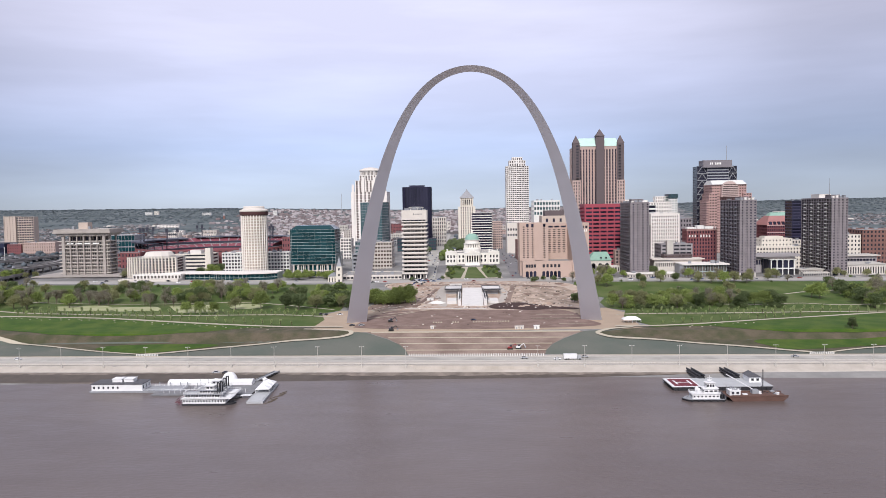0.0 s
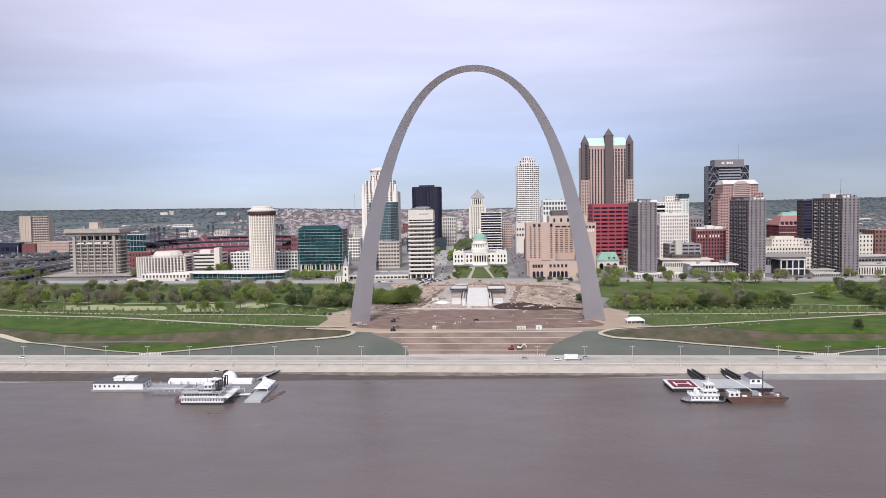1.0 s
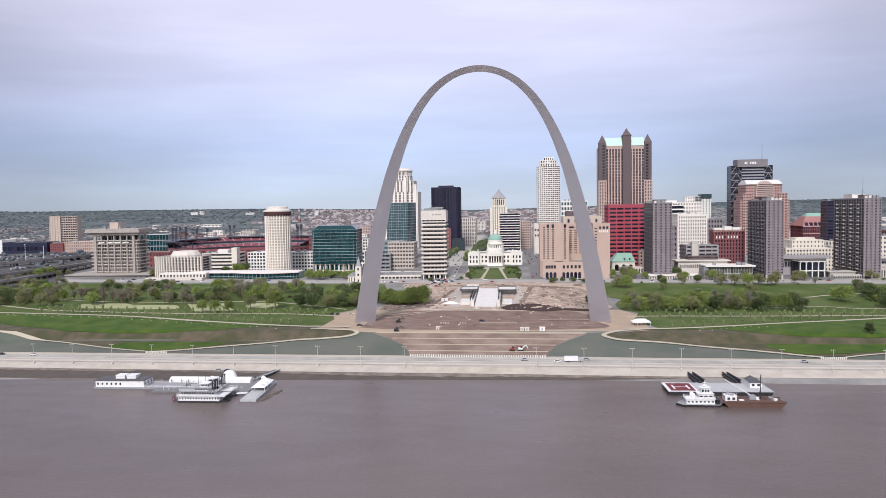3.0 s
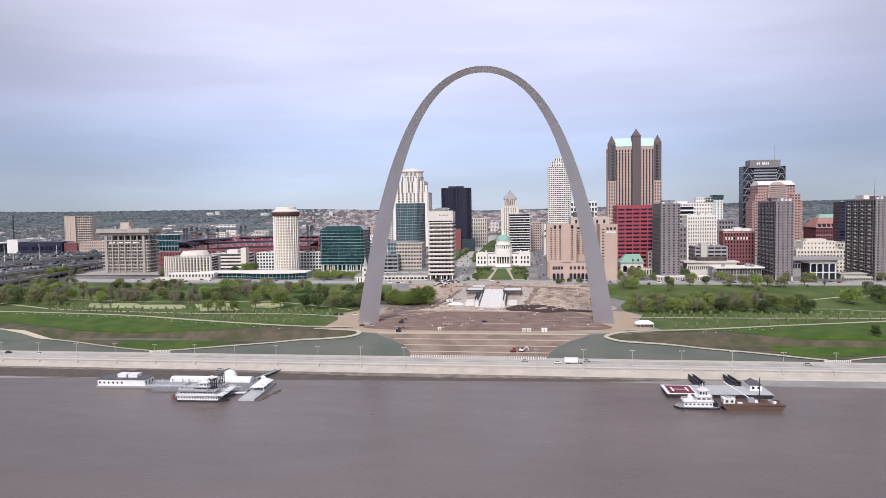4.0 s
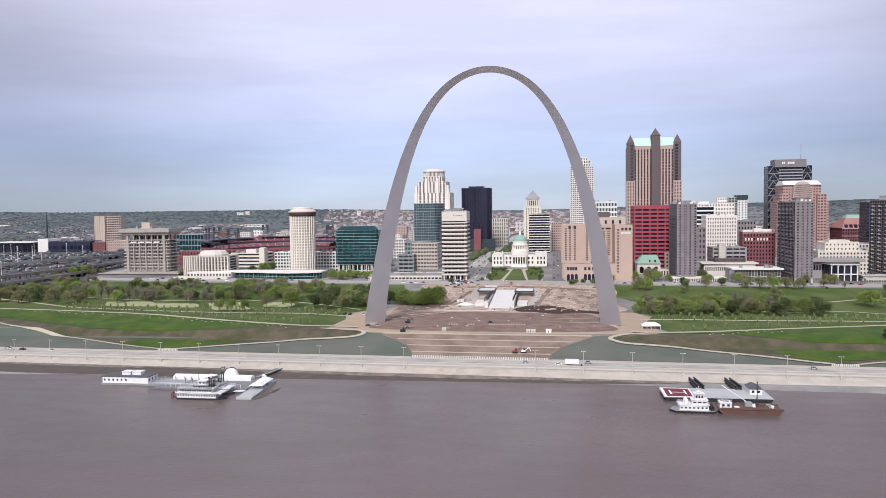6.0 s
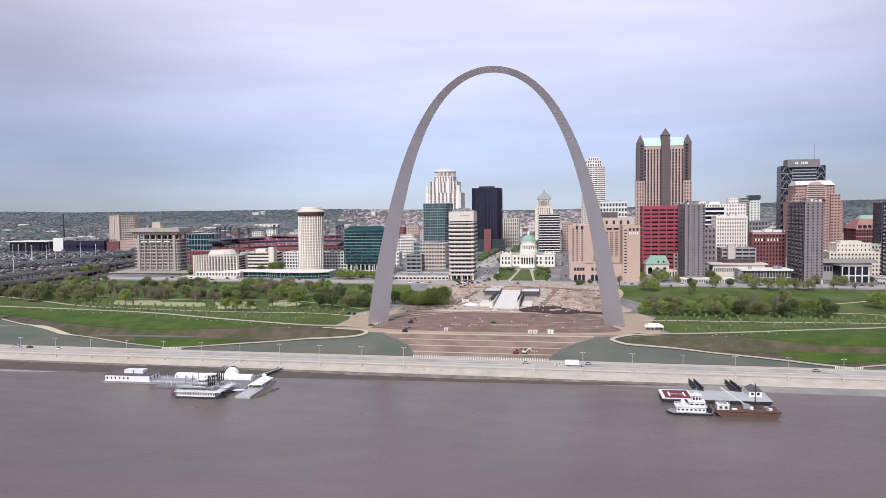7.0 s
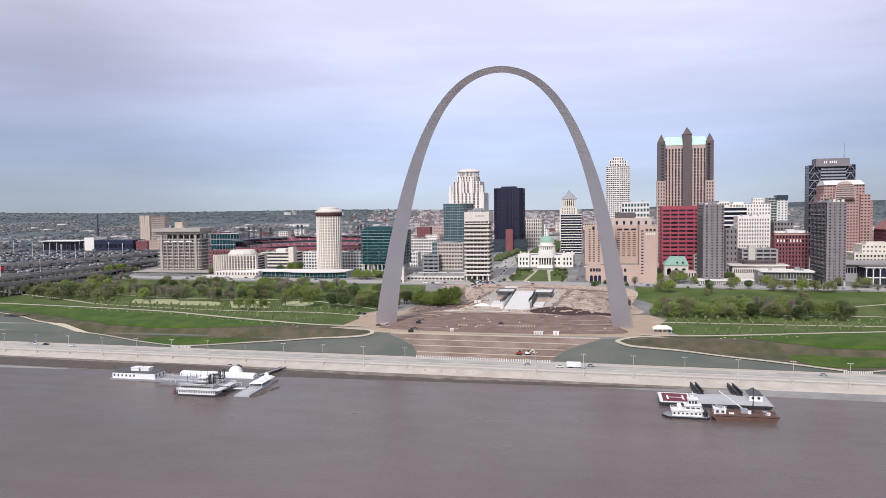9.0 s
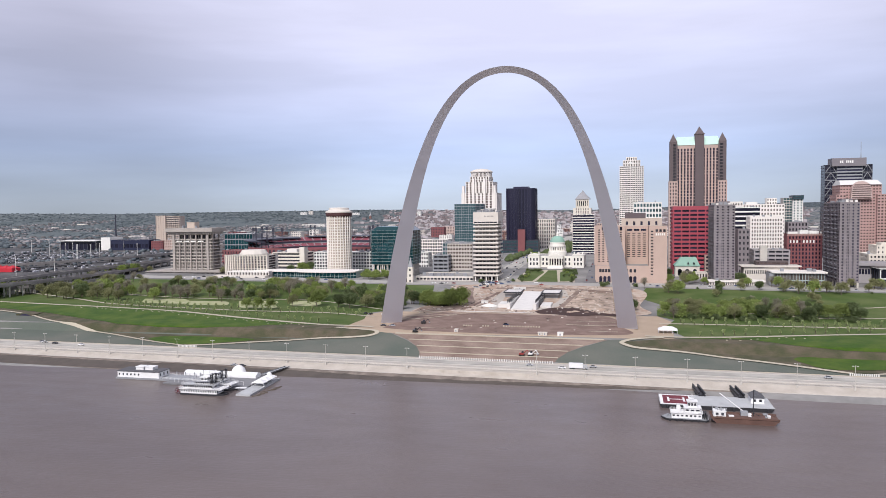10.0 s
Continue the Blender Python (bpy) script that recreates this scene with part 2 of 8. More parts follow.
GX = steps([(-4900, -1200, 185), (-1200, -450, 30), (-450, 450, 5), (450, 1200, 30), (1200, 4900, 185)])
GY = steps([(-4900, -1500, 340), (-1500, -900, 100), (-900, -160, 37)]) [:-1] + MID_Y[5:8] + steps([(-117, -88.5, 4), (-88, -38, 1.25), (-38, 100, 6), (100, 460, 5), (460, 1500, 26), (1500, 4900, 85)])
GY = sorted(set(GY + [-88, -46, -54]))
sheet("ground", GX, GY, lambda x, y: land(x, y), "city", label="grey city ground rising to the far horizon", category="ground", kind="structure")


def patch(name, outline, material, lift, label, category="ground", dy=2.5, dx=6.0):
    """A sheet laid on the land inside an outline."""
    ys = [p[1] for p in outline]
    lo, hi = min(ys), max(ys)
    rows = sorted(set([lo + (hi - lo) * i / max(1, round((hi - lo) / dy)) for i in range(max(1, round((hi - lo) / dy)) + 1)] + [y for y in ys] + [y for y in MID_Y + SIDE_Y if lo < y < hi]))
    k = len(outline)
    verts, faces, seen = [], [], {}

    def corner(x, y):
        key = (round(x, 3), round(y, 3))
        if key not in seen:
            seen[key] = len(verts)
            verts.append((x, y, land(x, y) + lift))
        return seen[key]

    def cross(y):
        c = []
        for i in range(k):
            (xa, ya), (xb, yb) = outline[i], outline[(i + 1) % k]
            if (ya <= y < yb) or (yb <= y < ya):
                c.append(xa + (xb - xa) * (y - ya) / (yb - ya))
        return sorted(c)

    for ya, yb in zip(rows, rows[1:]):
        if yb - ya < 1e-4:
            continue
        e = (yb - ya) * 1e-3
        ca, cb = cross(ya + e), cross(yb - e)
        for j in range(0, min(len(ca), len(cb)) - 1, 2):
            n = max(1, round(max(ca[j + 1] - ca[j], cb[j + 1] - cb[j]) / dx))
            lo = [corner(ca[j] + (ca[j + 1] - ca[j]) * i / n, ya) for i in range(n + 1)]
            hi = [corner(cb[j] + (cb[j + 1] - cb[j]) * i / n, yb) for i in range(n + 1)]
            for i in range(n):
                f = list(dict.fromkeys((lo[i], lo[i + 1], hi[i + 1], hi[i])))
                if len(f) > 2:
                    faces.append(f)
    return raw(name, verts, faces, material, label=label, category=category, kind="structure")


def smooth(pts, per=8):
    """A Catmull-Rom line through points."""
    out = []
    for i in range(len(pts) - 1):
        p0, p1, p2, p3 = (np.array(pts[max(0, min(len(pts) - 1, j))], float) for j in (i - 1, i, i + 1, i + 2))
        for s in range(per):
            t = s / per
            out.append(tuple(0.5 * (2 * p1 + (p2 - p0) * t + (2 * p0 - 5 * p1 + 4 * p2 - p3) * t * t + (3 * p1 - p0 - 3 * p2 + p3) * t ** 3)))
    return out + [tuple(pts[-1])]


def ribbon(name, pts, width, material, lift, label, category="path"):
    """A path of a given width along a line on the land."""
    line = smooth(pts)
    verts, faces = [], []
    for i, p in enumerate(line):
        q0, q1 = np.array(line[max(0, i - 1)]), np.array(line[min(len(line) - 1, i + 1)])
        d = (q1 - q0) / max(1e-6, np.linalg.norm(q1 - q0))
        for s in (-1, 0, 1):
            x, y = p[0] - d[1] * s * width / 2, p[1] + d[0] * s * width / 2
            verts.append((x, y, land(x, y) + lift))
    for i in range(len(line) - 1):
        for s in (0, 1):
            faces.append((3 * i + s, 3 * i + s + 1, 3 * i + s + 4, 3 * i + s + 3))
    return raw(name, verts, faces, material, label=label, category=category, kind="structure")


# river
def water_mat():
    m = bpy.data.materials.new("muddy_water")
    m.use_nodes = True
    n, l = m.node_tree.nodes, m.node_tree.links
    b = n["Principled BSDF"]
    geo = n.new("ShaderNodeNewGeometry")
    mp = n.new("ShaderNodeMapping")
    mp.inputs["Scale"].default_value = (0.02, 0.05, 0.05)
    l.new(geo.outputs["Position"], mp.inputs["Vector"])
    n1, n2, n3 = (n.new("ShaderNodeTexNoise") for _ in range(3))
    n1.inputs["Scale"].default_value, n1.inputs["Detail"].default_value = 0.35, 5
    n2.inputs["Scale"].default_value, n2.inputs["Detail"].default_value = 12.0, 4
    n3.inputs["Scale"].default_value, n3.inputs["Detail"].default_value = 2.0, 3
    for q in (n1, n2, n3):
        l.new(mp.outputs[0], q.inputs["Vector"])
    rp = n.new("ShaderNodeValToRGB")
    rp.color_ramp.elements[0].position, rp.color_ramp.elements[0].color = 0.3, (0.112, 0.088, 0.083, 1)
    rp.color_ramp.elements[1].position, rp.color_ramp.elements[1].color = 0.7, (0.142, 0.113, 0.104, 1)
    l.new(n1.outputs["Fac"], rp.inputs[0])
    l.new(rp.outputs[0], b.inputs["Base Color"])
    b.inputs["IOR"].default_value = 1.33
    rr = n.new("ShaderNodeMapRange")
    rr.inputs[3].default_value, rr.inputs[4].default_value = 0.22, 0.42
    l.new(n3.outputs["Fac"], rr.inputs[0])
    l.new(rr.outputs[0], b.inputs["Roughness"])
    bp = n.new("ShaderNodeBump")
    bp.inputs["Strength"].default_value, bp.inputs["Distance"].default_value = 0.35, 0.5
    l.new(n2.outputs["Fac"], bp.inputs["Height"])
    l.new(bp.outputs[0], b.inputs["Normal"])
    return m


M["water"] = water_mat()
sheet("water", [-4800, -1500, 1500, 4800], [-1060, -700, -400, -126], lambda x, y: RIVER, "water", label="muddy brown river with a slow rippled surface", category="river", kind="structure")

# ---- river front and park ----
def front(pts):
    """Plan points turned with the river front."""
    return [(x, y - skew(x, y)) for x, y in pts]


FAR = 620
patch("levee", front(rect(-FAR, FAR, -146, -125.8)), "levee", 0.3, "brown cobbled levee sloping into the river", "levee")
patch("levee_apron", front(rect(-FAR, FAR, -125.8, -117.2)), "apron", 0.34, "pale smooth concrete apron above the cobbles", "levee")
shore = random.Random(14)
patch("mud_strip", front([(-FAR, -150), (FAR, -132)] + [(FAR - i * 5, -129.2 + 0.006 * (FAR - i * 5) + shore.uniform(-0.9, 0.9) + 0.6 * math.sin(i * 0.13)) for i in range(249)]), "mud", 0.42, "wet dark mud along the waterline", "bank")
patch("river_road", front(rect(-FAR, FAR, -117, -89.5)), "road", 0.08, "pale concrete riverfront road and promenade", "road")
patch("promenade", front(rect(-FAR, FAR, -116.8, -107.6)), "promenade", 0.16, "pale paved promenade above the levee", "pavement")
patch("carriageway", front(rect(-FAR, FAR, -105.6, -94.2)), "carriageway", 0.14, "worn grey carriageway of the river road", "road")
patch("verge", front(rect(-FAR, FAR, -93.5, -89.6)), "promenade", 0.16, "pale pavement behind the river road", "pavement")
PARK = {
    "south": dict(
        seeded=[(-44, -86.4), (-46, -78), (-51, -68), (-60, -58), (-76, -45), (-90, -42), (-160, -44), (-300, -44), (-340, -38), (-380, -28), (-411, -14), (-460, -2), (-620, 22), (-620, -65.7)],
        low=[(-262, -62), (-256, -55), (-227, -52), (-190, -53), (-178, -57), (-195, -66), (-223, -75), (-250, -69), (-262, -62)],
        loop=[(-123, -34), (-104, -38), (-90, -41), (-87, -47), (-94, -52), (-110, -53), (-135, -52), (-171, -62), (-206, -74), (-224, -78)],
        rise=[(-222, -78), (-258, -68), (-302, -52), (-340, -43), (-371, -37), (-411, -18), (-460, -6), (-600, 16)],
        edge=[(-130, -26), (-162, -26), (-194, -40), (-229, -43), (-265, -43), (-305, -41), (-354, -25), (-395, -11), (-470, 4), (-620, 28)],
        lower=[(-96, -27), (-118, -25), (-144, -23), (-222, -4), (-290, 14), (-363, 23), (-424, 28), (-520, 36), (-620, 46)],
        upper=[(-112, 24), (-124, 27), (-163, 33), (-237, 30), (-324, 37), (-380, 46), (-445, 73), (-560, 115)],
        garden=[(-118, 64), (-150, 80), (-190, 100), (-225, 104), (-270, 98), (-330, 96), (-420, 110)]),
    "north": dict(
        seeded=[(44, -89.6), (46, -82), (51, -72), (60, -62), (76, -48), (90, -46), (160, -44), (300, -60), (620, -50), (620, -110)],
        low=[(186, -66), (192, -61), (214, -62), (255, -63), (300, -62), (306, -70), (248, -81), (204, -86), (190, -74), (186, -66)],
        loop=[(112, -40), (95, -45), (85, -52), (88, -58), (98, -62), (129, -63), (158, -71), (182, -80), (200, -88), (212, -93)],
        rise=[(222, -94), (250, -85), (300, -77), (360, -69), (450, -61), (600, -55)],
        edge=[(120, -41), (165, -39), (190, -52), (217, -56), (258, -58), (330, -58), (450, -51), (620, -45)],
        lower=[(100, -36), (127, -37), (168, -28), (235, -5), (290, 14), (340, 30), (420, 54), (560, 96)],
        upper=[(112, 20), (131, 22), (197, 24), (263, 29), (350, 34), (480, 50), (600, 66)],
        garden=[(118, 92), (143, 95), (178, 83), (197, 87), (221, 70), (245, 71), (282, 78), (314, 68), (380, 80)]),
}
for s, side in ((-1, "south"), (1, "north")):
    k = PARK[side]
    inner = k["loop"][2:] + k["rise"][1:]
    patch("seeded_lawn_" + side, k["seeded"], "bare_lawn", 0.10, "thin grey-green freshly seeded lawn", "lawn")
    patch("bank_" + side, [p for p in inner] + [p for p in k["edge"][::-1]], "bank", 0.32, "brown overgrown earth bank", "bank", dy=1.2, dx=5)
    patch("lower_meadow_" + side, smooth(k["low"]), "grass_bright", 0.52, "bright green grass below the bank", "grass", dy=1.2, dx=5)
    patch("meadow_" + side, k["edge"] + k["lower"][:1:-1], "grass_bright", 0.46, "bright green meadow slope", "grass", dy=1.5, dx=5)
    patch("park_lawn_" + side, k["lower"][1:] + [(s * 620, 205), (s * 108, 208), (s * 98, 160), (s * 122, 119), (s * 113, 94), (s * 112, 61), (s * 124, 41), (s * 116, 10), (s * 117, -7)], "grass", 0.16, "green park lawn", "lawn")
    ribbon("loop_path_" + side, k["loop"], 3.2, "path", 0.60, "pale concrete path curling down the slope")
    ribbon("rise_path_" + side, k["rise"], 2.0, "path", 0.60, "pale concrete path climbing from the river road")
    ribbon("lower_walk_" + side, k["lower"], 4.0, "path", 0.60, "pale straight walk along the meadow")
    ribbon("upper_walk_" + side, k["upper"], 3.4, "path", 0.34, "pale straight walk between rows of young trees")
    ribbon("garden_walk_" + side, k["garden"], 2.6, "path", 0.34, "pale curved garden path")
ribbon("far_walk_north", [(238, 132), (281, 130), (319, 146), (380, 160)], 2.6, "path", 0.34, "pale path on the far lawn")
# pale patches with the lawn's yellow light painted into their colour
for pts in ([(-367, 82), (-346, 86), (-325, 86), (-306, 60), (-330, 56), (-352, 58)], [(-314, 76), (-292, 79), (-276, 78), (-265, 57), (-284, 54), (-301, 53)], [(-268, 85), (-233, 91), (-222, 68), (-213, 50), (-230, 45), (-245, 46)], [(-217, 96), (-191, 95), (-183, 72), (-206, 67)]):
    patch("dry_lawn_south", smooth(pts + pts[:1]), "pale_lawn", 0.3, "pale patch of park lawn, yellow light put into its colour", "lawn")
patch("stair_earth", front([(-44, -88), (44, -88), (46, -80), (51, -70), (60, -59), (76, -46), (-76, -46), (-60, -59), (-51, -70), (-46, -80)]), "dirt", 0.12, "brown earth of the unfinished grand stair", "earth")
patch("arch_terrace", [(-118, -44), (118, -44), (122, 30), (112, 60), (-112, 60), (-122, 30)], "tan", 0.10, "tan paved terrace under the monument", "paving")
patch("arch_earth", smooth([(-88, -28), (-60, -36), (0, -40), (70, -36), (92, -26), (86, 0), (80, 40), (60, 62), (0, 66), (-58, 62), (-80, 30), (-86, 0), (-88, -28)]), "dirt_raked", 0.2, "raked red-brown earth of a building site", "earth")
patch("site_earth", smooth([(-92, 60), (92, 60), (100, 120), (92, 205), (-80, 212), (-66, 150), (-88, 100), (-92, 60)]), "dirt_pale", 0.26, "pale churned earth of a building site", "earth")
patch("churned_earth", smooth([(38, 104), (60, 100), (92, 84), (100, 120), (94, 176), (70, 188), (46, 170), (36, 134), (38, 104)]), "dirt_olive", 0.31, "churned olive-brown earth of a building site", "earth")
patch("churned_earth", smooth([(-90, 64), (-62, 70), (-46, 96), (-52, 140), (-70, 190), (-78, 150), (-88, 100), (-90, 64)]), "dirt", 0.31, "churned reddish earth of a building site", "earth")
for pts in ([(-28, 84), (-34, 130), (-30, 186), (-20, 196), (-24, 150), (-22, 84)], [(16, 84), (30, 110), (36, 150), (30, 190), (22, 196), (28, 140), (14, 92)]):
    patch("site_slab", smooth(pts + pts[:1]), "promenade", 0.34, "pale new paving beside the museum entrance", "paving")
patch("dark_earth", smooth([(13, 75), (20, 92), (30, 102), (52, 98), (62, 78), (88, 62), (84, 54), (66, 58), (49, 52), (30, 60), (19, 62), (13, 75)]), "dirt_dark", 0.4, "dark wet earth heap", "earth")
patch("parking_lots", [(-1250, 240), (-760, 236), (-540, 245), (-520, 330), (-535, 480), (-560, 700), (-620, 1000), (-1250, 1000)], "lot", 0.2, "dark asphalt parking lots beside the highway", "ground", dy=20, dx=30)
patch("highway_ground", [(-1000, 40), (-620, 60), (-500, 90), (-470, 200), (-520, 330), (-560, 245), (-1000, 240)], "lot", 0.16, "dark ground under the highway", "ground", dy=12, dx=20)
patch("boulevard", rect(-700, 620, 214, 240), "road", 0.10, "pale concrete boulevard between park and city", "road")
for x in (-49, 57):
    patch("street", rect(x - 11, x + 11, 240, 2300 if x < 0 else 1500), "carriageway" if x < 0 else "asphalt", 0.14, "worn street leading into the city", "road", dy=30, dx=12)
for x0, x1 in ((-400, -215), (-140, -76), (60, 130), (170, 330), (360, 470)):
    patch("pavement", rect(x0, x1, 240.2, 246), "promenade", 0.2, "pale pavement along the boulevard", "pavement")
patch("courthouse_garden", [(-30, 244), (36, 244), (32, 345), (-26, 345)], "path", 0.12, "pale paths of the courthouse garden", "path")
patch("courthouse_lawn", [(-6, 246), (18, 246), (9, 342), (-1, 342)], "grass", 0.25, "green strip of courthouse lawn", "lawn")
for s in (-1, 1):
    patch("courthouse_lawn", smooth([(5 + s * 15, 250), (5 + s * 27, 258), (5 + s * 28, 310), (5 + s * 22, 336), (5 + s * 10, 330), (5 + s * 12, 290), (5 + s * 15, 250)]), "grass", 0.25, "green side lawn of the courthouse garden", "lawn")

# ---- the arch ----
def arch_sections(n=71):
    """Centre line (a flattened catenary), and the equilateral section that tapers toward the crown; in metres."""
    ft = 0.3048
    out = []
    half = 299.2239 * ft
    for i in range(n):
        s = -1 + 2 * i / (n - 1)
        x = half * s * (1.35 - 0.35 * s * s) if abs(s) < 1 else half * s
        x = max(-half, min(half, x))
        xf = x / ft
        z = 693.8597 - 68.7672 * math.cosh(0.0100333 * xf)
        slope = -68.7672 * 0.0100333 * math.sinh(0.0100333 * xf)
        k = (625.0925 - z) / 625.0925
        side = (17 + (54 - 17) * k) * ft
        t = Vector((1, 0, slope)).normalized()
        nrm = Vector((-t.z, 0, t.x))
        out.append((Vector((x, 0, z * ft)), nrm, side))
    return out


sections = arch_sections()
arch = thing("monument_arch", "tall tapering stainless-steel catenary arch on a terrace", "arch")
for i in range(0, len(sections) - 1, 2):
    bm = bmesh.new()
    rows = []
    for c, nrm, side in sections[i:i + 3]:
        h = side * math.sqrt(3) / 2
        rows.append([bm.verts.new(p) for p in (c + nrm * h / 3 + Vector((0, -side / 2, 0)), c + nrm * h / 3 + Vector((0, side / 2, 0)), c - nrm * h * 2 / 3)])
    for p, q in zip(rows, rows[1:]):
        for j in range(3):
            bm.faces.new((p[j], p[(j + 1) % 3], q[(j + 1) % 3], q[j]))
    if i == 0:
        bm.faces.new(rows[0])
    if i + 3 >= len(sections):
        bm.faces.new(rows[-1][::-1])
    bmesh.ops.recalc_face_normals(bm, faces=bm.faces)
    part("shell_section", bm, "steel", arch)

# ---- buildings ----
def paint(name, c, rough=0.85, **k):
    M[name] = mat(name, c, rough, **k)


paint("limestone", (0.64, 0.595, 0.545), big=0.1, small=0.08)
paint("cream_stone", (0.69, 0.64, 0.565), big=0.1, small=0.08)
paint("white_stone", (0.77, 0.73, 0.69), big=0.08, small=0.08)
paint("beige_concrete", (0.51, 0.465, 0.425), big=0.12, small=0.1)
paint("tan_concrete", (0.48, 0.36, 0.305), big=0.08, small=0.08)
paint("pink_granite", (0.42, 0.275, 0.255), big=0.1, small=0.08)
paint("brown_granite", (0.125, 0.100, 0.104), big=0.1, small=0.1)
paint("buff_granite", (0.47, 0.355, 0.315), big=0.08, small=0.08)
paint("red_panel", (0.34, 0.060, 0.085), 0.6, big=0.1, small=0.06)
paint("maroon_brick", (0.150, 0.050, 0.058), big=0.15, small=0.15)
paint("red_brick", (0.215, 0.080, 0.084), big=0.18, small=0.15)
paint("old_brick", (0.20, 0.105, 0.09), big=0.2, small=0.15)
paint("grey_brick", (0.225, 0.200, 0.212), big=0.25, small=0.22, size=6)
paint("dark_panel", (0.040, 0.042, 0.060), 0.45, big=0.15, small=0.1)
paint("black_panel", (0.030, 0.028, 0.060), 0.35, big=0.2, small=0.1)
paint("copper_green", (0.25, 0.41, 0.34), 0.7, big=0.15, small=0.12, size=6)
paint("pale_green", (0.50, 0.70, 0.62), 0.6, big=0.1, small=0.1, size=6)
paint("roof_grey", (0.30, 0.29, 0.28), 0.9, big=0.25, small=0.2, size=9)
paint("roof_white", (0.66, 0.65, 0.63), 0.8, big=0.15, small=0.1, size=9)
paint("roof_red", (0.34, 0.165, 0.155), 0.8, big=0.15, small=0.12, size=6)
paint("cap_red", (0.07, 0.028, 0.028), 0.6)
paint("steel_grey", (0.28, 0.29, 0.31), 0.5, big=0.1, small=0.1)
paint("pale_mullion", (0.34, 0.40, 0.40), 0.5)
M["glass_dark"] = glass("dark_window_glass", (0.038, 0.039, 0.048), 0.2)
M["glass_black"] = glass("black_window_glass", (0.022, 0.022, 0.040), 0.16, 0.6)
M["glass_mid"] = glass("curtained_window_glass", (0.12, 0.108, 0.10), 0.25, 0.6)
M["glass_tan"] = glass("tan_curtained_glass", (0.27, 0.225, 0.19), 0.3, 0.4)
M["glass_teal"] = glass("teal_curtain_glass", (0.008, 0.042, 0.050), 0.12, 0.35)
M["glass_blue"] = glass("blue_curtain_glass", (0.040, 0.085, 0.096), 0.12, 0.35)
M["glass_brown"] = glass("bronze_window_glass", (0.085, 0.062, 0.055), 0.15, 0.4)

PANES = {}


def pane_mesh(w, h, material):
    key = (round(w, 2), round(h, 2), material)
    if key not in PANES:
        bm = bmesh.new()
        box(bm, -w / 2, w / 2, 0, 0.12, -h / 2, h / 2)
        me = bpy.data.meshes.new("window")
        bm.to_mesh(me)
        bm.free()
        me.materials.append(M[material])
        PANES[key] = me
    return PANES[key]


def facade(bm, a, b, z0, z1, cols, rows, fw=0.6, fh=0.6, depth=0.5, mx=0.0, mb=0.0, mt=0.0):
    """A wall from a to b with real openings cut back to the panes. Returns the openings: (place, along, out, width, height)."""
    a, b = Vector((*a, 0)), Vector((*b, 0))
    length = (b - a).length
    u = (b - a) / length
    n = Vector((u.y, -u.x, 0))
    cw, ch = (length - 2 * mx) / cols, (z1 - z0 - mb - mt) / rows
    w, h = cw * fw, ch * fh

    def P(s, z, d=0.0):
        return a + u * s - n * d + Vector((0, 0, z))

    def Q(s0, s1, za, zb):
        if s1 - s0 > 1e-4 and zb - za > 1e-4:
            quad(bm, P(s0, za), P(s1, za), P(s1, zb), P(s0, zb))

    holes = []
    low = z0
    for r in range(rows):
        za = z0 + mb + ch * r + (ch - h) / 2
        zb = za + h
        Q(0, length, low, za)
        left = 0.0
        for c in range(cols):
            sa = mx + cw * c + (cw - w) / 2
            sb = sa + w
            Q(left, sa, za, zb)
            quad(bm, P(sa, za), P(sb, za), P(sb, za, depth), P(sa, za, depth))
            quad(bm, P(sa, zb, depth), P(sb, zb, depth), P(sb, zb), P(sa, zb))
            quad(bm, P(sa, za), P(sa, za, depth), P(sa, zb, depth), P(sa, zb))
            quad(bm, P(sb, za, depth), P(sb, za), P(sb, zb), P(sb, zb, depth))
            holes.append((P((sa + sb) / 2, (za + zb) / 2, depth), u, n, w, h))
            left = sb
        Q(left, length, za, zb)
        low = zb
    Q(0, length, low, z1)
    return holes


def fill(parent, holes, material, cap):
    """The panes: the first ones single, the rest joined."""
    cap = min(cap, 36 if parent.location.y > 500 else 72)
    for p, u, n, w, h in holes[:cap]:
        ob = new("window", pane_mesh(w, h, material))
        ob.parent = parent
        ob.matrix_basis = Matrix.Translation(p - parent.location) @ Matrix(((u.x, -n.x, 0, 0), (u.y, -n.y, 0, 0), (0, 0, 1, 0), (0, 0, 0, 1)))
    if len(holes) > cap:
        verts, faces = [], []
        for p, u, n, w, h in holes[cap:]:
            k = len(verts)
            up = Vector((0, 0, h / 2))
            verts += [p - u * w / 2 - up, p + u * w / 2 - up, p + u * w / 2 + up, p - u * w / 2 + up]
            faces.append((k, k + 1, k + 2, k + 3))
        raw("far_glazing", verts, faces, material, parent, kind="stuff")


def shrink(pts, d):
    cx, cy = sum(p[0] for p in pts) / len(pts), sum(p[1] for p in pts) / len(pts)
    return [(x - d * (x - cx) / max(1e-6, abs(x - cx)) if abs(x - cx) > d else x, y - d * (y - cy) / max(1e-6, abs(y - cy)) if abs(y - cy) > d else y) for x, y in pts]


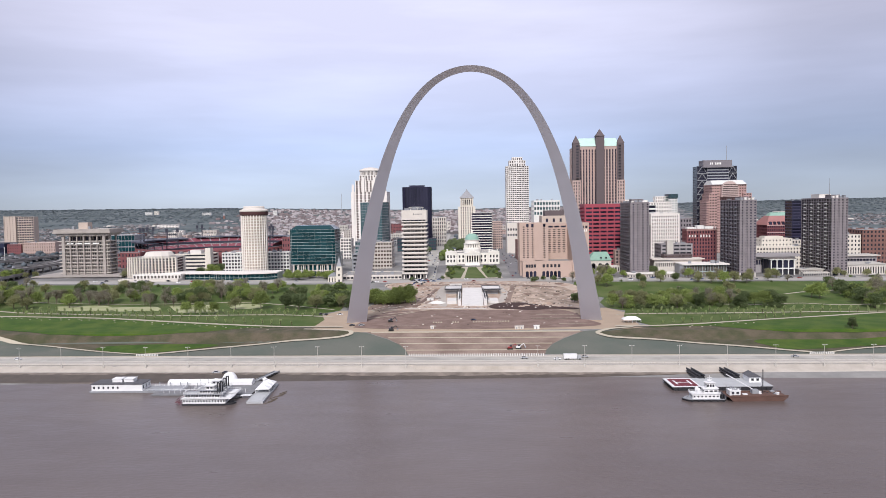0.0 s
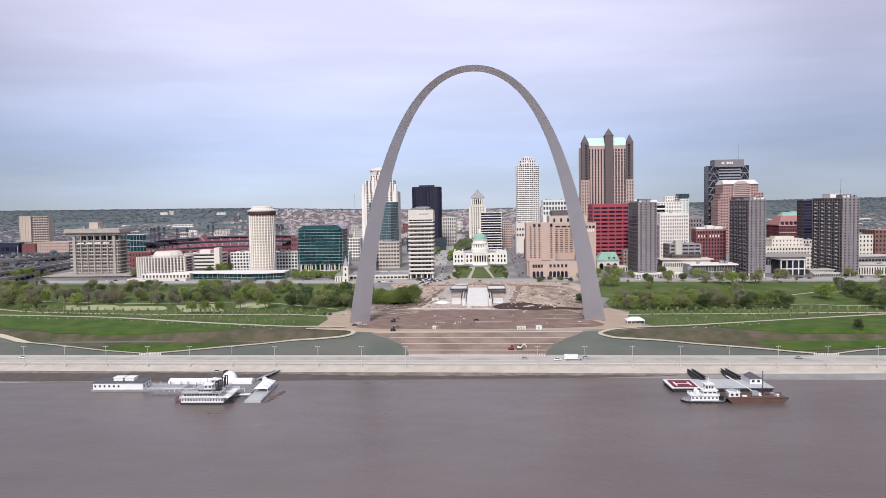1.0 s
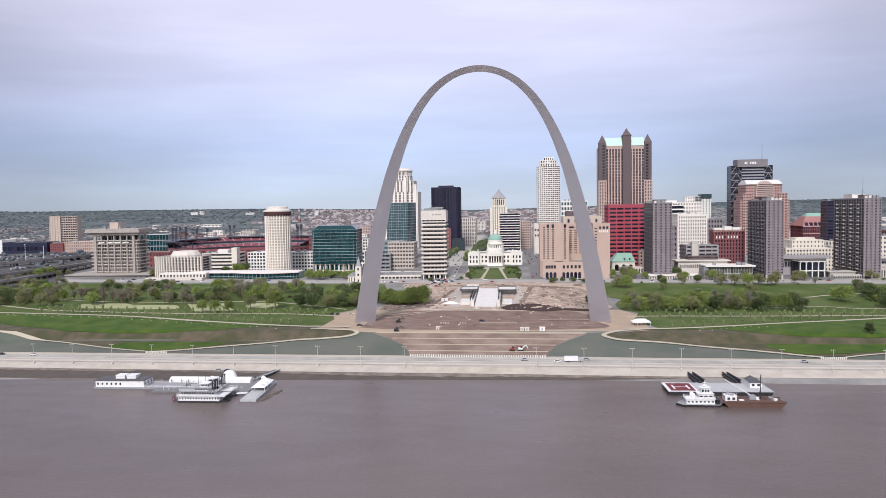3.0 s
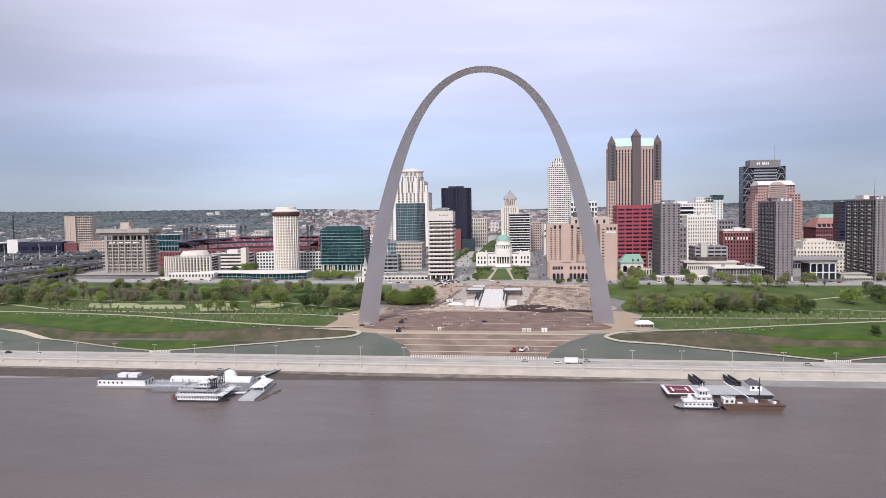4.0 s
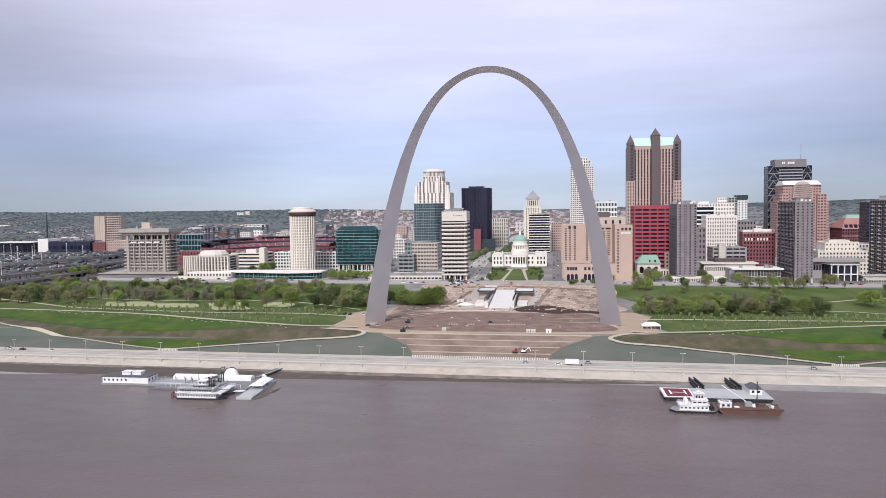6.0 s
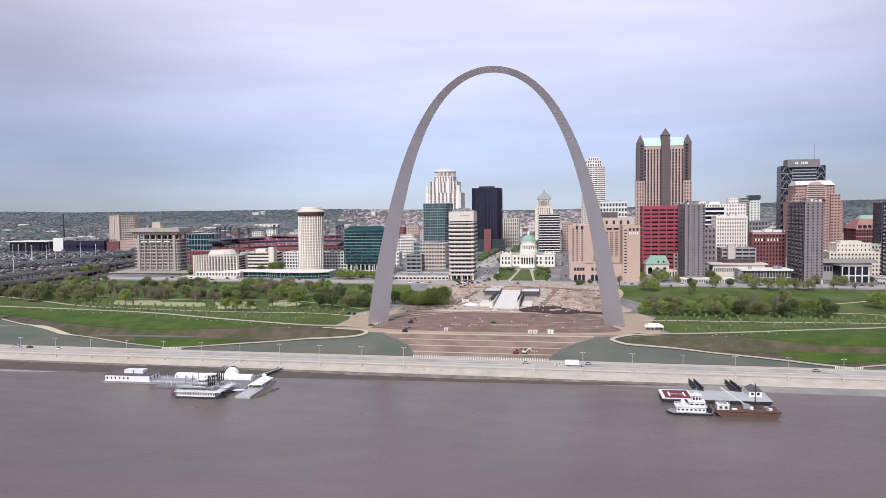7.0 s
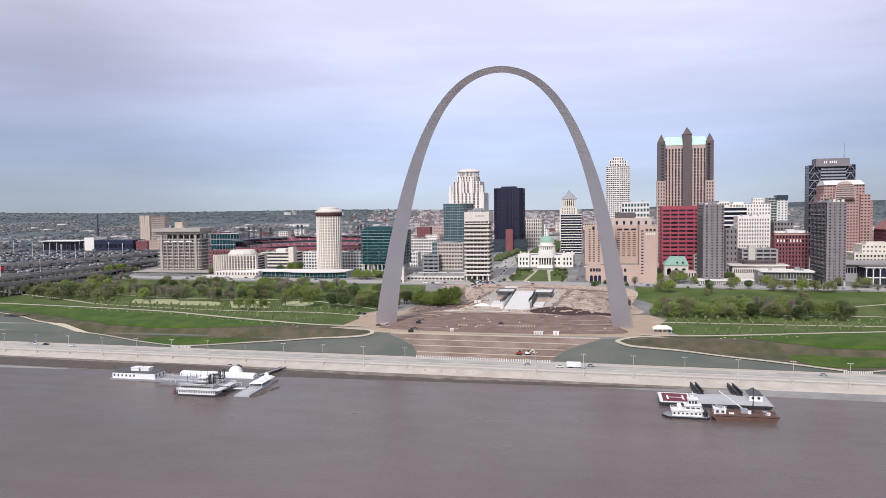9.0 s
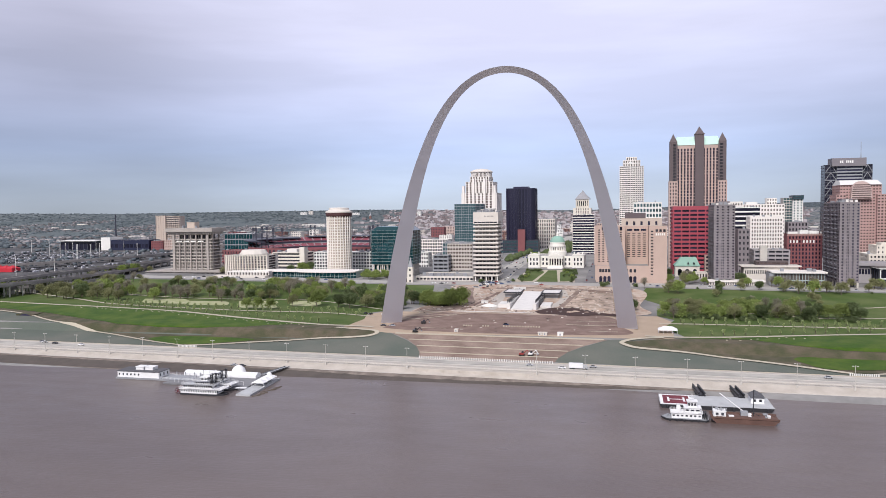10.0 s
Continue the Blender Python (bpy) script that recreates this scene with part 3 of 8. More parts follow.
def block(parent, pts, z0, z1, specs, wall, pane="glass_dark", roof="roof_grey", cap=90, name="wall"):
    """One storeyed body of a building: walls with openings, panes and a roof behind a parapet."""
    bm = bmesh.new()
    holes = []
    k = len(pts)
    for i in range(k):
        a, b = pts[i], pts[(i + 1) % k]
        s = specs.get(i, specs.get("all"))
        if s:
            holes += facade(bm, a, b, z0, z1, *s)
        else:
            quad(bm, (*a, z0), (*b, z0), (*b, z1), (*a, z1))
    q = shrink(pts, 0.5)
    for i in range(k):
        j = (i + 1) % k
        quad(bm, (*pts[i], z1), (*pts[j], z1), (*q[j], z1), (*q[i], z1))
        quad(bm, (*q[i], z1), (*q[j], z1), (*q[j], z1 - 0.9), (*q[i], z1 - 0.9))
    part(name, bm, wall, parent)
    bm = bmesh.new()
    prism(bm, q, z1 - 1.3, z1 - 0.8)
    part("roof", bm, roof, parent)
    fill(parent, holes, pane, cap)


def unit(parent, x0, x1, y0, y1, z0, z1, material="roof_grey", name="rooftop_unit"):
    """A plant room or machine housing with a lip."""
    bm = bmesh.new()
    box(bm, x0, x1, y0, y1, z0, z1 - 0.4)
    box(bm, x0 - 0.2, x1 + 0.2, y0 - 0.2, y1 + 0.2, z1 - 0.4, z1)
    part(name, bm, material, parent)


def bits(parent, x0, x1, y0, y1, z, n, seed, material="steel_grey"):
    """A few small machines on a roof."""
    r = random.Random(seed)
    for i in range(n):
        w, d, h = r.uniform(1.5, 4), r.uniform(1.5, 4), r.uniform(1.0, 2.6)
        x, y = r.uniform(x0, x1 - w), r.uniform(y0, y1 - d)
        unit(parent, x, x + w, y, y + d, z - 0.8, z + h, material)


def base(x, y):
    return land(x, y) - slant(x) - 1.5


BUILT = []


def house(name, label, x, y, group=""):
    ob = thing(name, label, "building", (x, y, land(x, y)), group)
    BUILT.append(ob)
    return ob


def simple(name, label, x0, x1, y0, y1, z1, front, side, wall, pane="glass_dark", roof="roof_grey", cap=90, seed=1, machines=3, z0=None):
    """A plain block: front faces the river; side: its flank that shows."""
    b = house(name, label, (x0 + x1) / 2, y0)
    block(b, rect(x0, x1, y0, y1), base(x0, y0) if z0 is None else z0, z1, {0: front, 1: side, 3: side}, wall, pane, roof, cap)
    bits(b, x0 + 2, x1 - 2, y0 + 2, y1 - 2, z1, machines, seed)
    return b


# tower slab far off on the plain
paint("weathered_concrete", (0.375, 0.34, 0.312), big=0.2, small=0.12, size=7)
paint("sand_concrete", (0.50, 0.415, 0.355), big=0.1, small=0.1)
b = house("apartment_block", "sand-coloured concrete apartment slab with a windowless end", -934, 965)
block(b, rect(-962, -938, 965, 985), 9, 75.5, {0: (2, 16, 0.08, 0.4, 0.5)}, "sand_concrete", cap=0)
block(b, rect(-938, -901, 967, 985), 9, 74.5, {0: (7, 13, 0.86, 0.56, 1.2)}, "sand_concrete", "glass_black", cap=100)
for x in (-962.6, -951, -938.6):
    bm = bmesh.new()
    box(bm, x, x + 1.2, 963.8, 965, 9, 76.2)
    part("pier", bm, "sand_concrete", b)
simple("brick_warehouse", "red brick warehouse with a flat roof beside the navy hall", -811, -786, 728, 760, 27, (6, 4, 0.4, 0.45, 0.4), None, "red_brick", cap=24)
simple("brick_warehouse", "pink brick warehouse with a pale parapet", -785.5, -727, 732, 760, 29.5, (14, 4, 0.4, 0.45, 0.4), None, "buff_granite", "glass_brown", "roof_white", cap=40)

# disused concrete office with a deep roof slab
b = house("office_block", "weathered concrete office block under a heavy roof slab", -450, 297)
OX0, OX1, OY0, OY1 = -478.0, -423.5, 297.0, 321.0
block(b, rect(OX0, OX1, OY0, OY1), base(-450, 297), 49.4, {0: (24, 10, 0.84, 0.56, 1.3, 0.5), 1: (9, 10, 0.9, 0.6, 1.8, 0.5)}, "weathered_concrete", "glass_dark", cap=240)
for i in range(11):
    # thin floor slabs that stand out all round
    z = 8.2 + i * 4.12
    bm = bmesh.new()
    box(bm, OX0 - 2.6, OX1 + 3.0, OY0 - 1.3, OY1 + 1.0, z - 0.15, z + 0.75)
    part("floor_slab", bm, "beige_concrete", b)
    if i < 10:
        bm = bmesh.new()
        for y in (OY0 + 1, OY0 + 12, OY1 - 1):
            tube(bm, (OX1 + 2.8, y, z + 0.7), (OX1 + 2.8, y, z + 1.8), 0.12, 4)
        tube(bm, (OX1 + 2.8, OY0, z + 1.8), (OX1 + 2.8, OY1, z + 1.8), 0.12, 4)
        part("balcony_rail", bm, "steel_grey", b)
for i in range(7):
    x = OX0 + 3.2 + i * 8.0
    w = 1.5 if i in (0, 6) else 0.6
    bm = bmesh.new()
    box(bm, x - w, x + w, OY0 - 2.2, OY0, 6, 56.2)
    part("pier", bm, "weathered_concrete", b)
for y in (OY0 + 4, OY1 - 4):
    bm = bmesh.new()
    box(bm, OX1, OX1 + 1.8, y - 1.1, y + 1.1, 6, 56.2)
    part("pier", bm, "weathered_concrete", b)
# black panes stand in for the shadow inside the open top storey
block(b, rect(OX0 + 6, OX1 - 5, OY0 + 5, OY1 - 4), 49, 56.2, {0: (9, 1, 0.85, 0.75, 1.0), 1: (4, 1, 0.85, 0.75, 1.0)}, "weathered_concrete", "glass_black", cap=20, name="top_storey")
for i in range(4):
    # pale sunshades hung under the open storey
    x = OX0 + 7.5 + i * 10.2
    bm = bmesh.new()
    prism(bm, rect(x, x + 7.6, OY0 - 2.6, OY0 - 1.3), 46.4, 47.8, rect(x, x + 7.6, OY0 - 1.5, OY0 - 1.2))
    part("sunshade", bm, "white", b)
bm = bmesh.new()
box(bm, OX0 - 4.0, OX1 + 3.5, OY0 - 3.5, OY1 + 2.5, 56.2, 59.2)
part("roof_fascia", bm, "weathered_concrete", b)
bm = bmesh.new()
box(bm, OX0 - 7.0, OX1 + 6.5, OY0 - 6.5, OY1 + 5.5, 59.2, 60.8)
box(bm, OX0 - 6.4, OX1 + 5.9, OY0 - 5.9, OY1 + 4.9, 60.8, 63.8)
part("roof_slab", bm, "weathered_concrete", b)
unit(b, -460, -449, 303, 314, 63.8, 71.5, "sand_concrete")
bits(b, -476, -428, 300, 318, 64.6, 5, 44)
block(b, rect(-499, -398, 274, 330), base(-450, 274) - 1, 9.6, {0: (15, 1, 0.62, 0.3, 1.2), 1: (7, 1, 0.6, 0.3, 1.2)}, "weathered_concrete", "glass_black", cap=30, name="podium_wall")
bm = bmesh.new()
box(bm, -501, -396, 272, 332, 9.6, 10.6)
part("podium_slab", bm, "weathered_concrete", b)

# bowed hotel with white fins
b = house("bowed_hotel", "low bowed hotel with white vertical fins", -362, 270)
arc = [(-362 + 52 * math.sin(radians(q)), 318 - 52 * math.cos(radians(q))) for q in range(-32, 33, 4)]
pts = arc + [(-336, 308), (-388, 308)]
block(b, pts, base(-362, 268), 31.6, {i: (1, 8, 0.62, 0.78, 0.9) for i in range(len(arc))}, "limestone", "glass_dark", cap=130)
for i, (x, y) in enumerate(arc):
    bm = bmesh.new()
    prism(bm, rect(x - 0.6, x + 0.6, y - 1.1, y + 0.6), base(-362, 268), 32.2)
    part("fin", bm, "cream_stone", b)
bm = bmesh.new()
lathe(bm, -360, 291, [(17.5, 30.8), (17.5, 33.2), (16.6, 33.6), (14.5, 37.0), (13.8, 37.4)], 12)
part("roof_drum", bm, "limestone", b)

# beige ribbon office
b = simple("ribbon_office", "beige office with long ribbon windows", -371, -325, 363, 395, 30.2, (1, 5, 0.96, 0.48, 0.6), (1, 5, 0.9, 0.48, 0.6), "cream_stone", "glass_dark", cap=20)
unit(b, -352, -338, 368, 380, 29.5, 34.5, "white_stone")
bm = bmesh.new()
box(bm, -331, -324, 361, 372, 8, 37)
part("stair_tower", bm, "cream_stone", b)

# round hotel tower
b = house("round_hotel_tower", "tall round cream hotel tower with a flared cap", -250.5, 300)
pts = ring(-250.5, 301, 14.8, 28)
block(b, pts, base(-250, 285), 79, {i: (1, 22, 0.66, 0.6, 0.28) for i in range(12, 28)}, "cream_stone", "glass_tan", cap=150)
for i in range(13, 28):
    x, y = ring(-250.5, 301, 15.0, 28)[i]
    bm = bmesh.new()
    prism(bm, ring(x, y, 0.42, 6), base(-250, 285), 79.5)
    part("rib", bm, "white_stone", b)
bm = bmesh.new()
lathe(bm, -250.5, 301, [(14.7, 78.0), (15.3, 78.6), (16.2, 80.0), (16.2, 83.0)], 40)
part("cap_band", bm, "cap_red", b, "dark red band")
bm = bmesh.new()
lathe(bm, -250.5, 301, [(16.3, 83.0), (16.6, 83.3), (16.6, 84.5), (15.8, 84.9), (12.8, 86.0), (12.2, 86.8), (12.0, 88.6), (11.2, 89.2), (2, 89.5)], 40)
part("cap", bm, "limestone", b)
# glazed hotel base
b = house("hotel_podium", "low curved teal glass hotel podium", -270, 255)
sweep = [(-345, 258), (-318, 257), (-290, 256), (-275, 250), (-250, 246), (-228, 250), (-214, 258)]
pts = sweep + [(-214, 284), (-345, 284)]
block(b, pts, base(-270, 250), 14.2, {i: (5, 2, 0.96, 0.9, 0.4) for i in range(6)}, "pale_mullion", "glass_teal", cap=80)
bm = bmesh.new()
prism(bm, [(x, y - 2.0) for x, y in sweep] + [(-214, 284), (-345, 284)], 14.2, 15.3)
part("canopy", bm, "white_stone", b)
b = house("arcade_pavilion", "long low white pavilion with arched bays", -340, 262)
block(b, rect(-372, -318, 246, 258), base(-345, 246), 15.0, {0: (14, 1, 0.62, 0.6, 0.8), 1: (3, 1, 0.6, 0.6, 0.8)}, "white_stone", "glass_mid", cap=30)
block(b, rect(-384, -318, 236, 246), base(-345, 236), 10.4, {0: (3, 1, 0.14, 0.5, 0.6)}, "limestone", "glass_black", cap=5, name="terrace_wall")

# white gridded office behind the hotel
simple("grid_office", "white gridded low office behind the hotel", -306, -222, 350, 372, 32.4, (22, 6, 0.68, 0.62, 0.6), (6, 6, 0.68, 0.62, 0.6), "white", "glass_dark", "roof_white", cap=132, machines=5, seed=4)
# teal glass office
b = house("teal_office", "teal glass office with cut corners and a sloped roof", -180, 286)
TX0, TX1, TY0, TY1 = -206.0, -154.0, 286.0, 324.0
pts = [(TX0 + 2, TY0), (TX1 - 3, TY0), (TX1, TY0 + 3), (TX1, TY1), (TX0, TY1), (TX0, TY0 + 2)]
block(b, pts, 22, 62, {0: (7, 11, 0.997, 0.9, 0.25), 1: (1, 11, 0.99, 0.9, 0.25), 2: (5, 11, 0.997, 0.9, 0.25), 5: (1, 11, 0.99, 0.9, 0.25)}, "pale_mullion", "glass_teal", cap=77, name="curtain_wall")
block(b, [(TX0 + 3, TY0 + 2.5), (TX1 - 4, TY0 + 2.5), (TX1 - 2, TY0 + 5), (TX1 - 2, TY1 - 1), (TX0 + 2, TY1 - 1), (TX0 + 2, TY0 + 4)], base(-180, 286), 22.2, {0: (10, 2, 0.8, 0.86, 0.8), 1: (1, 2, 0.7, 0.86, 0.8), 2: (8, 2, 0.7, 0.86, 0.8)}, "limestone", "glass_teal", cap=60, name="arcade")
for i in range(9):
    bm = bmesh.new()
    lathe(bm, TX0 + 4 + i * 5.5, TY0 + 1.0, [(0.7, 8), (0.7, 21.4), (0.9, 22)], 8)
    part("column", bm, "limestone", b)
bm = bmesh.new()
prism(bm, pts, 62, 66.6, [(TX0 + 7, TY0 + 7), (TX1 - 8, TY0 + 7), (TX1 - 6, TY0 + 9), (TX1 - 6, TY1 - 5), (TX0 + 6, TY1 - 5), (TX0 + 6, TY0 + 8)])
part("sloped_roof", bm, "glass_teal", b)
# white low blocks by the arch leg
simple("white_block", "white mid-rise block with a regular grid of dark windows", -224, -176, 560, 585, 40, (12, 7, 0.66, 0.6, 0.5), (5, 7, 0.6, 0.6, 0.5), "white_stone", cap=60, seed=3)
simple("white_block", "low white block with square windows", -187, -170, 420, 440, 28.6, (5, 4, 0.6, 0.55, 0.5), (4, 4, 0.6, 0.55, 0.5), "white", cap=20, seed=16)
simple("parking_block", "pale concrete parking block with open decks", -141, -121, 330, 344, 31, (3, 5, 0.92, 0.5, 1.4), (1, 5, 0.9, 0.5, 1.5), "steel_grey", "glass_dark", cap=15, seed=6)
b = house("chapel", "small cream chapel with a grey spire", -140, 228)
block(b, rect(-143, -137, 226, 232), base(-140, 226), 24, {0: (1, 3, 0.3, 0.4, 0.4), 1: (1, 3, 0.3, 0.4, 0.4)}, "cream_stone", cap=6)
bm = bmesh.new()
prism(bm, rect(-142.6, -137.4, 226.4, 231.6), 24, 34.5, rect(-140.1, -139.9, 228.9, 229.1))
part("spire", bm, "steel_grey", b)
block(b, rect(-152, -143.2, 228, 240), base(-150, 228), 13.6, {0: (3, 1, 0.35, 0.6, 0.4)}, "cream_stone", cap=3, name="nave_wall")
bm = bmesh.new()
v = [bm.verts.new(p) for p in ((-152.6, 227.4, 13.4), (-143, 227.4, 13.4), (-147.8, 227.4, 17), (-152.6, 240.5, 13.4), (-143, 240.5, 13.4), (-147.8, 240.5, 17))]
for f in ((0, 1, 2), (3, 5, 4), (0, 2, 5, 3), (1, 4, 5, 2), (0, 3, 4, 1)):
    bm.faces.new([v[i] for i in f])
part("nave_roof", bm, "steel_grey", b)

# balconied office tower
b = house("banded_tower", "white office tower banded with projecting floor slabs", -60, 248)
block(b, rect(-72, -48, 250, 278), 13.6, 71, {0: (6, 13, 0.88, 0.62, 1.3), 1: (6, 13, 0.88, 0.62, 1.3)}, "beige_concrete", "glass_dark", cap=40)
for i in range(13):
    z = 13.8 + i * 4.45
    bm = bmesh.new()
    box(bm, -73.8, -46.0, 248.0, 280, z - 0.2, z + 0.3)
    box(bm, -73.8, -46.0, 248.0, 248.4, z + 0.3, z + 1.7)
    box(bm, -46.4, -46.0, 248.4, 280, z + 0.3, z + 1.7)
    box(bm, -73.8, -73.4, 248.4, 280, z + 0.3, z + 1.7)
    part("floor_band", bm, "limestone", b)
block(b, rect(-73.6, -46.2, 248.4, 279.6), 70.6, 83.6, {0: (6, 1, 0.94, 0.6, 1.2, 0.5, 0.6, 10), 1: (6, 1, 0.94, 0.6, 1.2, 0.5, 0.6, 10)}, "limestone", "glass_dark", cap=36, name="crown_wall")
bm = bmesh.new()
prism(bm, [(-61.4, 248.1), (-59.4, 248.1), (-59.4, 248.3), (-61.4, 248.3)], 78.4, 80.4, [(-60.5, 248.1), (-60.3, 248.1), (-60.3, 248.3), (-60.5, 248.3)])
for i in range(5):
    box(bm, -58.4 + i * 1.5, -57.4 + i * 1.5, 248.15, 248.35, 78.5, 79.7)
part("sign", bm, "roof_grey", b, "small grey sign drawn as plain bars")
block(b, rect(-70, -50, 254, 276), base(-60, 248), 13.8, {0: (5, 1, 0.8, 0.7, 1.2), 1: (5, 1, 0.8, 0.7, 1.2)}, "limestone", "glass_dark", cap=10, name="lobby_wall")
for i in range(5):
    for y in (249.4, 277.6):
        bm = bmesh.new()
        box(bm, -72.6 + i * 6.1, -71.4 + i * 6.1, y, y + 1.2, base(-60, 248), 13.7)
        part("column", bm, "white_stone", b)
bits(b, -71, -48, 252, 276, 83.6, 8, 12)
for x, y in ((-64, 252), (-56, 254), (-51, 252)):
    bm = bmesh.new()
    lathe(bm, x, y, [(0.3, 83), (0.3, 85.4), (0.8, 85.6), (1.8, 86.4), (2.0, 86.9)], 12)
    part("satellite_dish", bm, "white", b)
unit(b, -64, -53, 258, 270, 82.8, 87.4, "steel_grey")
b = house("tower_podium", "long low white podium beside the tower", -110, 254)
block(b, rect(-140, -74.5, 250, 300), base(-90, 250), 12.6, {0: (16, 1, 0.75, 0.35, 0.8), 1: (6, 1, 0.7, 0.4, 0.8)}, "limestone", "glass_dark", "roof_grey", cap=25)
bits(b, -138, -82, 253, 296, 12.6, 16, 19)
b = simple("buff_office", "buff mid-rise office with rows of paired windows", -126, -94, 345, 380, 44.3, (9, 8, 0.7, 0.5, 0.5), (6, 8, 0.7, 0.5, 0.5), "beige_concrete", "glass_brown", cap=72, seed=8, machines=6)
simple("dark_low_office", "low dark glass office", -150, -127, 420, 450, 42, (6, 6, 0.8, 0.6, 0.4), None, "steel_grey", "glass_blue", cap=36)

# blue glass tower
b = house("blue_glass_tower", "blue-green mirrored glass tower", -142, 520)
block(b, [(-155.5, 520), (-124, 520), (-117, 545), (-117, 560), (-155.5, 560)], base(-140, 520), 94.5, {0: (9, 22, 0.9, 0.86, 0.12), 1: (6, 22, 0.9, 0.86, 0.12), 2: (4, 22, 0.9, 0.86, 0.12)}, "steel_grey", "glass_blue", cap=198)
# domed courthouse tower
b = house("crowned_tower", "tall pale stone tower with setbacks and a low dome", -187, 890)
st = "white_stone"
block(b, rect(-222, -152, 880, 940), base(-187, 880), 118, {0: (9, 22, 0.5, 0.72, 0.5), 1: (8, 22, 0.5, 0.72, 0.5)}, st, "glass_brown", cap=60)
block(b, rect(-214, -160, 882, 938), 117, 140, {0: (8, 5, 0.5, 0.8, 0.6), 1: (8, 5, 0.5, 0.8, 0.6)}, st, "glass_brown", cap=40, name="upper_wall")
block(b, rect(-206, -168, 886, 934), 139, 150, {0: (7, 2, 0.5, 0.8, 0.6), 1: (8, 2, 0.5, 0.8, 0.6)}, st, "glass_brown", cap=14, name="attic_wall")
for sx in (-218, -198, -176, -156):
    bm = bmesh.new()
    box(bm, sx - 2.2, sx + 2.2, 877.5, 884, 12, 132 if abs(sx + 187) > 20 else 146)
    part("pier", bm, st, b)
block(b, ring(-187, 910, 21, 24), 149, 159, {i: (2, 1, 0.5, 0.8, 0.7) for i in range(12, 24)}, st, "glass_brown", cap=24, name="drum")
bm = bmesh.new()
lathe(bm, -187, 910, [(22.5, 159), (22.5, 160.5), (18, 163.2), (11, 165.4), (4, 166.4)], 28)
part("dome", bm, "limestone", b)
# black glass tower
b = house("black_tower", "black glass office tower with chamfered corners", -85, 720)
block(b, [(-105, 720), (-66, 720), (-60, 727), (-60, 762), (-110, 762), (-110, 726)], base(-85, 720), 122, {0: (22, 1, 0.75, 0.985, 0.35), 1: (4, 1, 0.75, 0.985, 0.35), 2: (16, 1, 0.75, 0.985, 0.35), 5: (16, 1, 0.75, 0.985, 0.35)}, "black_panel", "glass_black", "dark_panel", cap=80)
unit(b, -98, -72, 730, 752, 121, 125, "black_panel")
block(b, rect(-118, -52, 700, 720), base(-85, 700), 34, {0: (16, 4, 0.75, 0.5, 0.5)}, "dark_panel", "glass_blue", cap=64, name="podium_wall")
block(b, rect(-86, -74, 694, 702), base(-85, 694), 52, {}, "red_brick", name="brick_shaft")
paint("slate_grey", (0.36, 0.36, 0.38), 0.8)
# civil courts tower with stepped pyramid
b = house("pyramid_tower", "pale stone tower with a colonnade and stepped pyramid roof", 2, 1030)
block(b, rect(-15, 22, 1030, 1067), base(2, 1030), 88, {0: (6, 14, 0.4, 0.75, 0.5, 4), 1: (6, 14, 0.4, 0.75, 0.5, 4)}, "cream_stone", "glass_mid", cap=84)
block(b, rect(-9, 16.6, 1036, 1062), 87, 107, {0: (6, 1, 0.6, 0.7, 3.0, 1.5, 3, 2)}, "cream_stone", "glass_dark", cap=6, name="temple_wall")
for i in range(7):
    bm = bmesh.new()
    x = -9 + 25.6 * i / 6
    lathe(bm, x, 1034, [(1.5, 88), (1.1, 89.5), (1.0, 104.5), (1.5, 105.5)], 10)
    part("column", bm, "cream_stone", b)
bm = bmesh.new()
for i in range(9):
    r = 15.6 - i * 1.7
    box(bm, 3.8 - r, 3.8 + r, 1050 - r, 1050 + r, 106 + i * 1.9, 107.9 + i * 1.9)
part("pyramid", bm, "slate_grey", b)
bm = bmesh.new()
lathe(bm, 3.8, 1050, [(1.2, 122), (1.2, 124), (0.3, 126)], 8)
part("finial", bm, "steel_grey", b)
# banded slab behind the courthouse
simple("banded_slab", "dark office slab with white floor bands", 8, 42, 650, 690, 77.2, (1, 16, 0.99, 0.72, 0.4), (1, 16, 0.99, 0.72, 0.4), "white_stone", "glass_black", cap=40, seed=9)
simple("old_stone_block", "old beige stone block with arched windows", -76, -38, 860, 900, 67, (9, 8, 0.5, 0.65, 0.5), (8, 8, 0.5, 0.65, 0.5), "limestone", cap=72, seed=2)
simple("pink_block", "pale pink masonry block", 44, 62, 720, 760, 62, (5, 12, 0.5, 0.55, 0.5), (6, 12, 0.5, 0.5, 0.5), "buff_granite", cap=40, seed=5)
simple("beige_block", "beige windowless block above brown brick", 62, 118, 585, 620, 62, (14, 2, 0.6, 0.4, 0.5, 0, 26, 6), None, "limestone", cap=28, seed=7)
simple("brown_block", "brown brick block on the street corner", 66, 92, 430, 470, 42, (6, 5, 0.5, 0.5, 0.5), (5, 5, 0.5, 0.5, 0.5), "old_brick", cap=30, seed=10)
simple("pale_corner_block", "pale ribbed concrete corner block", 70, 84, 400, 428, 32, (10, 1, 0.5, 0.9, 0.4), None, "limestone", "glass_mid", cap=10, seed=13)
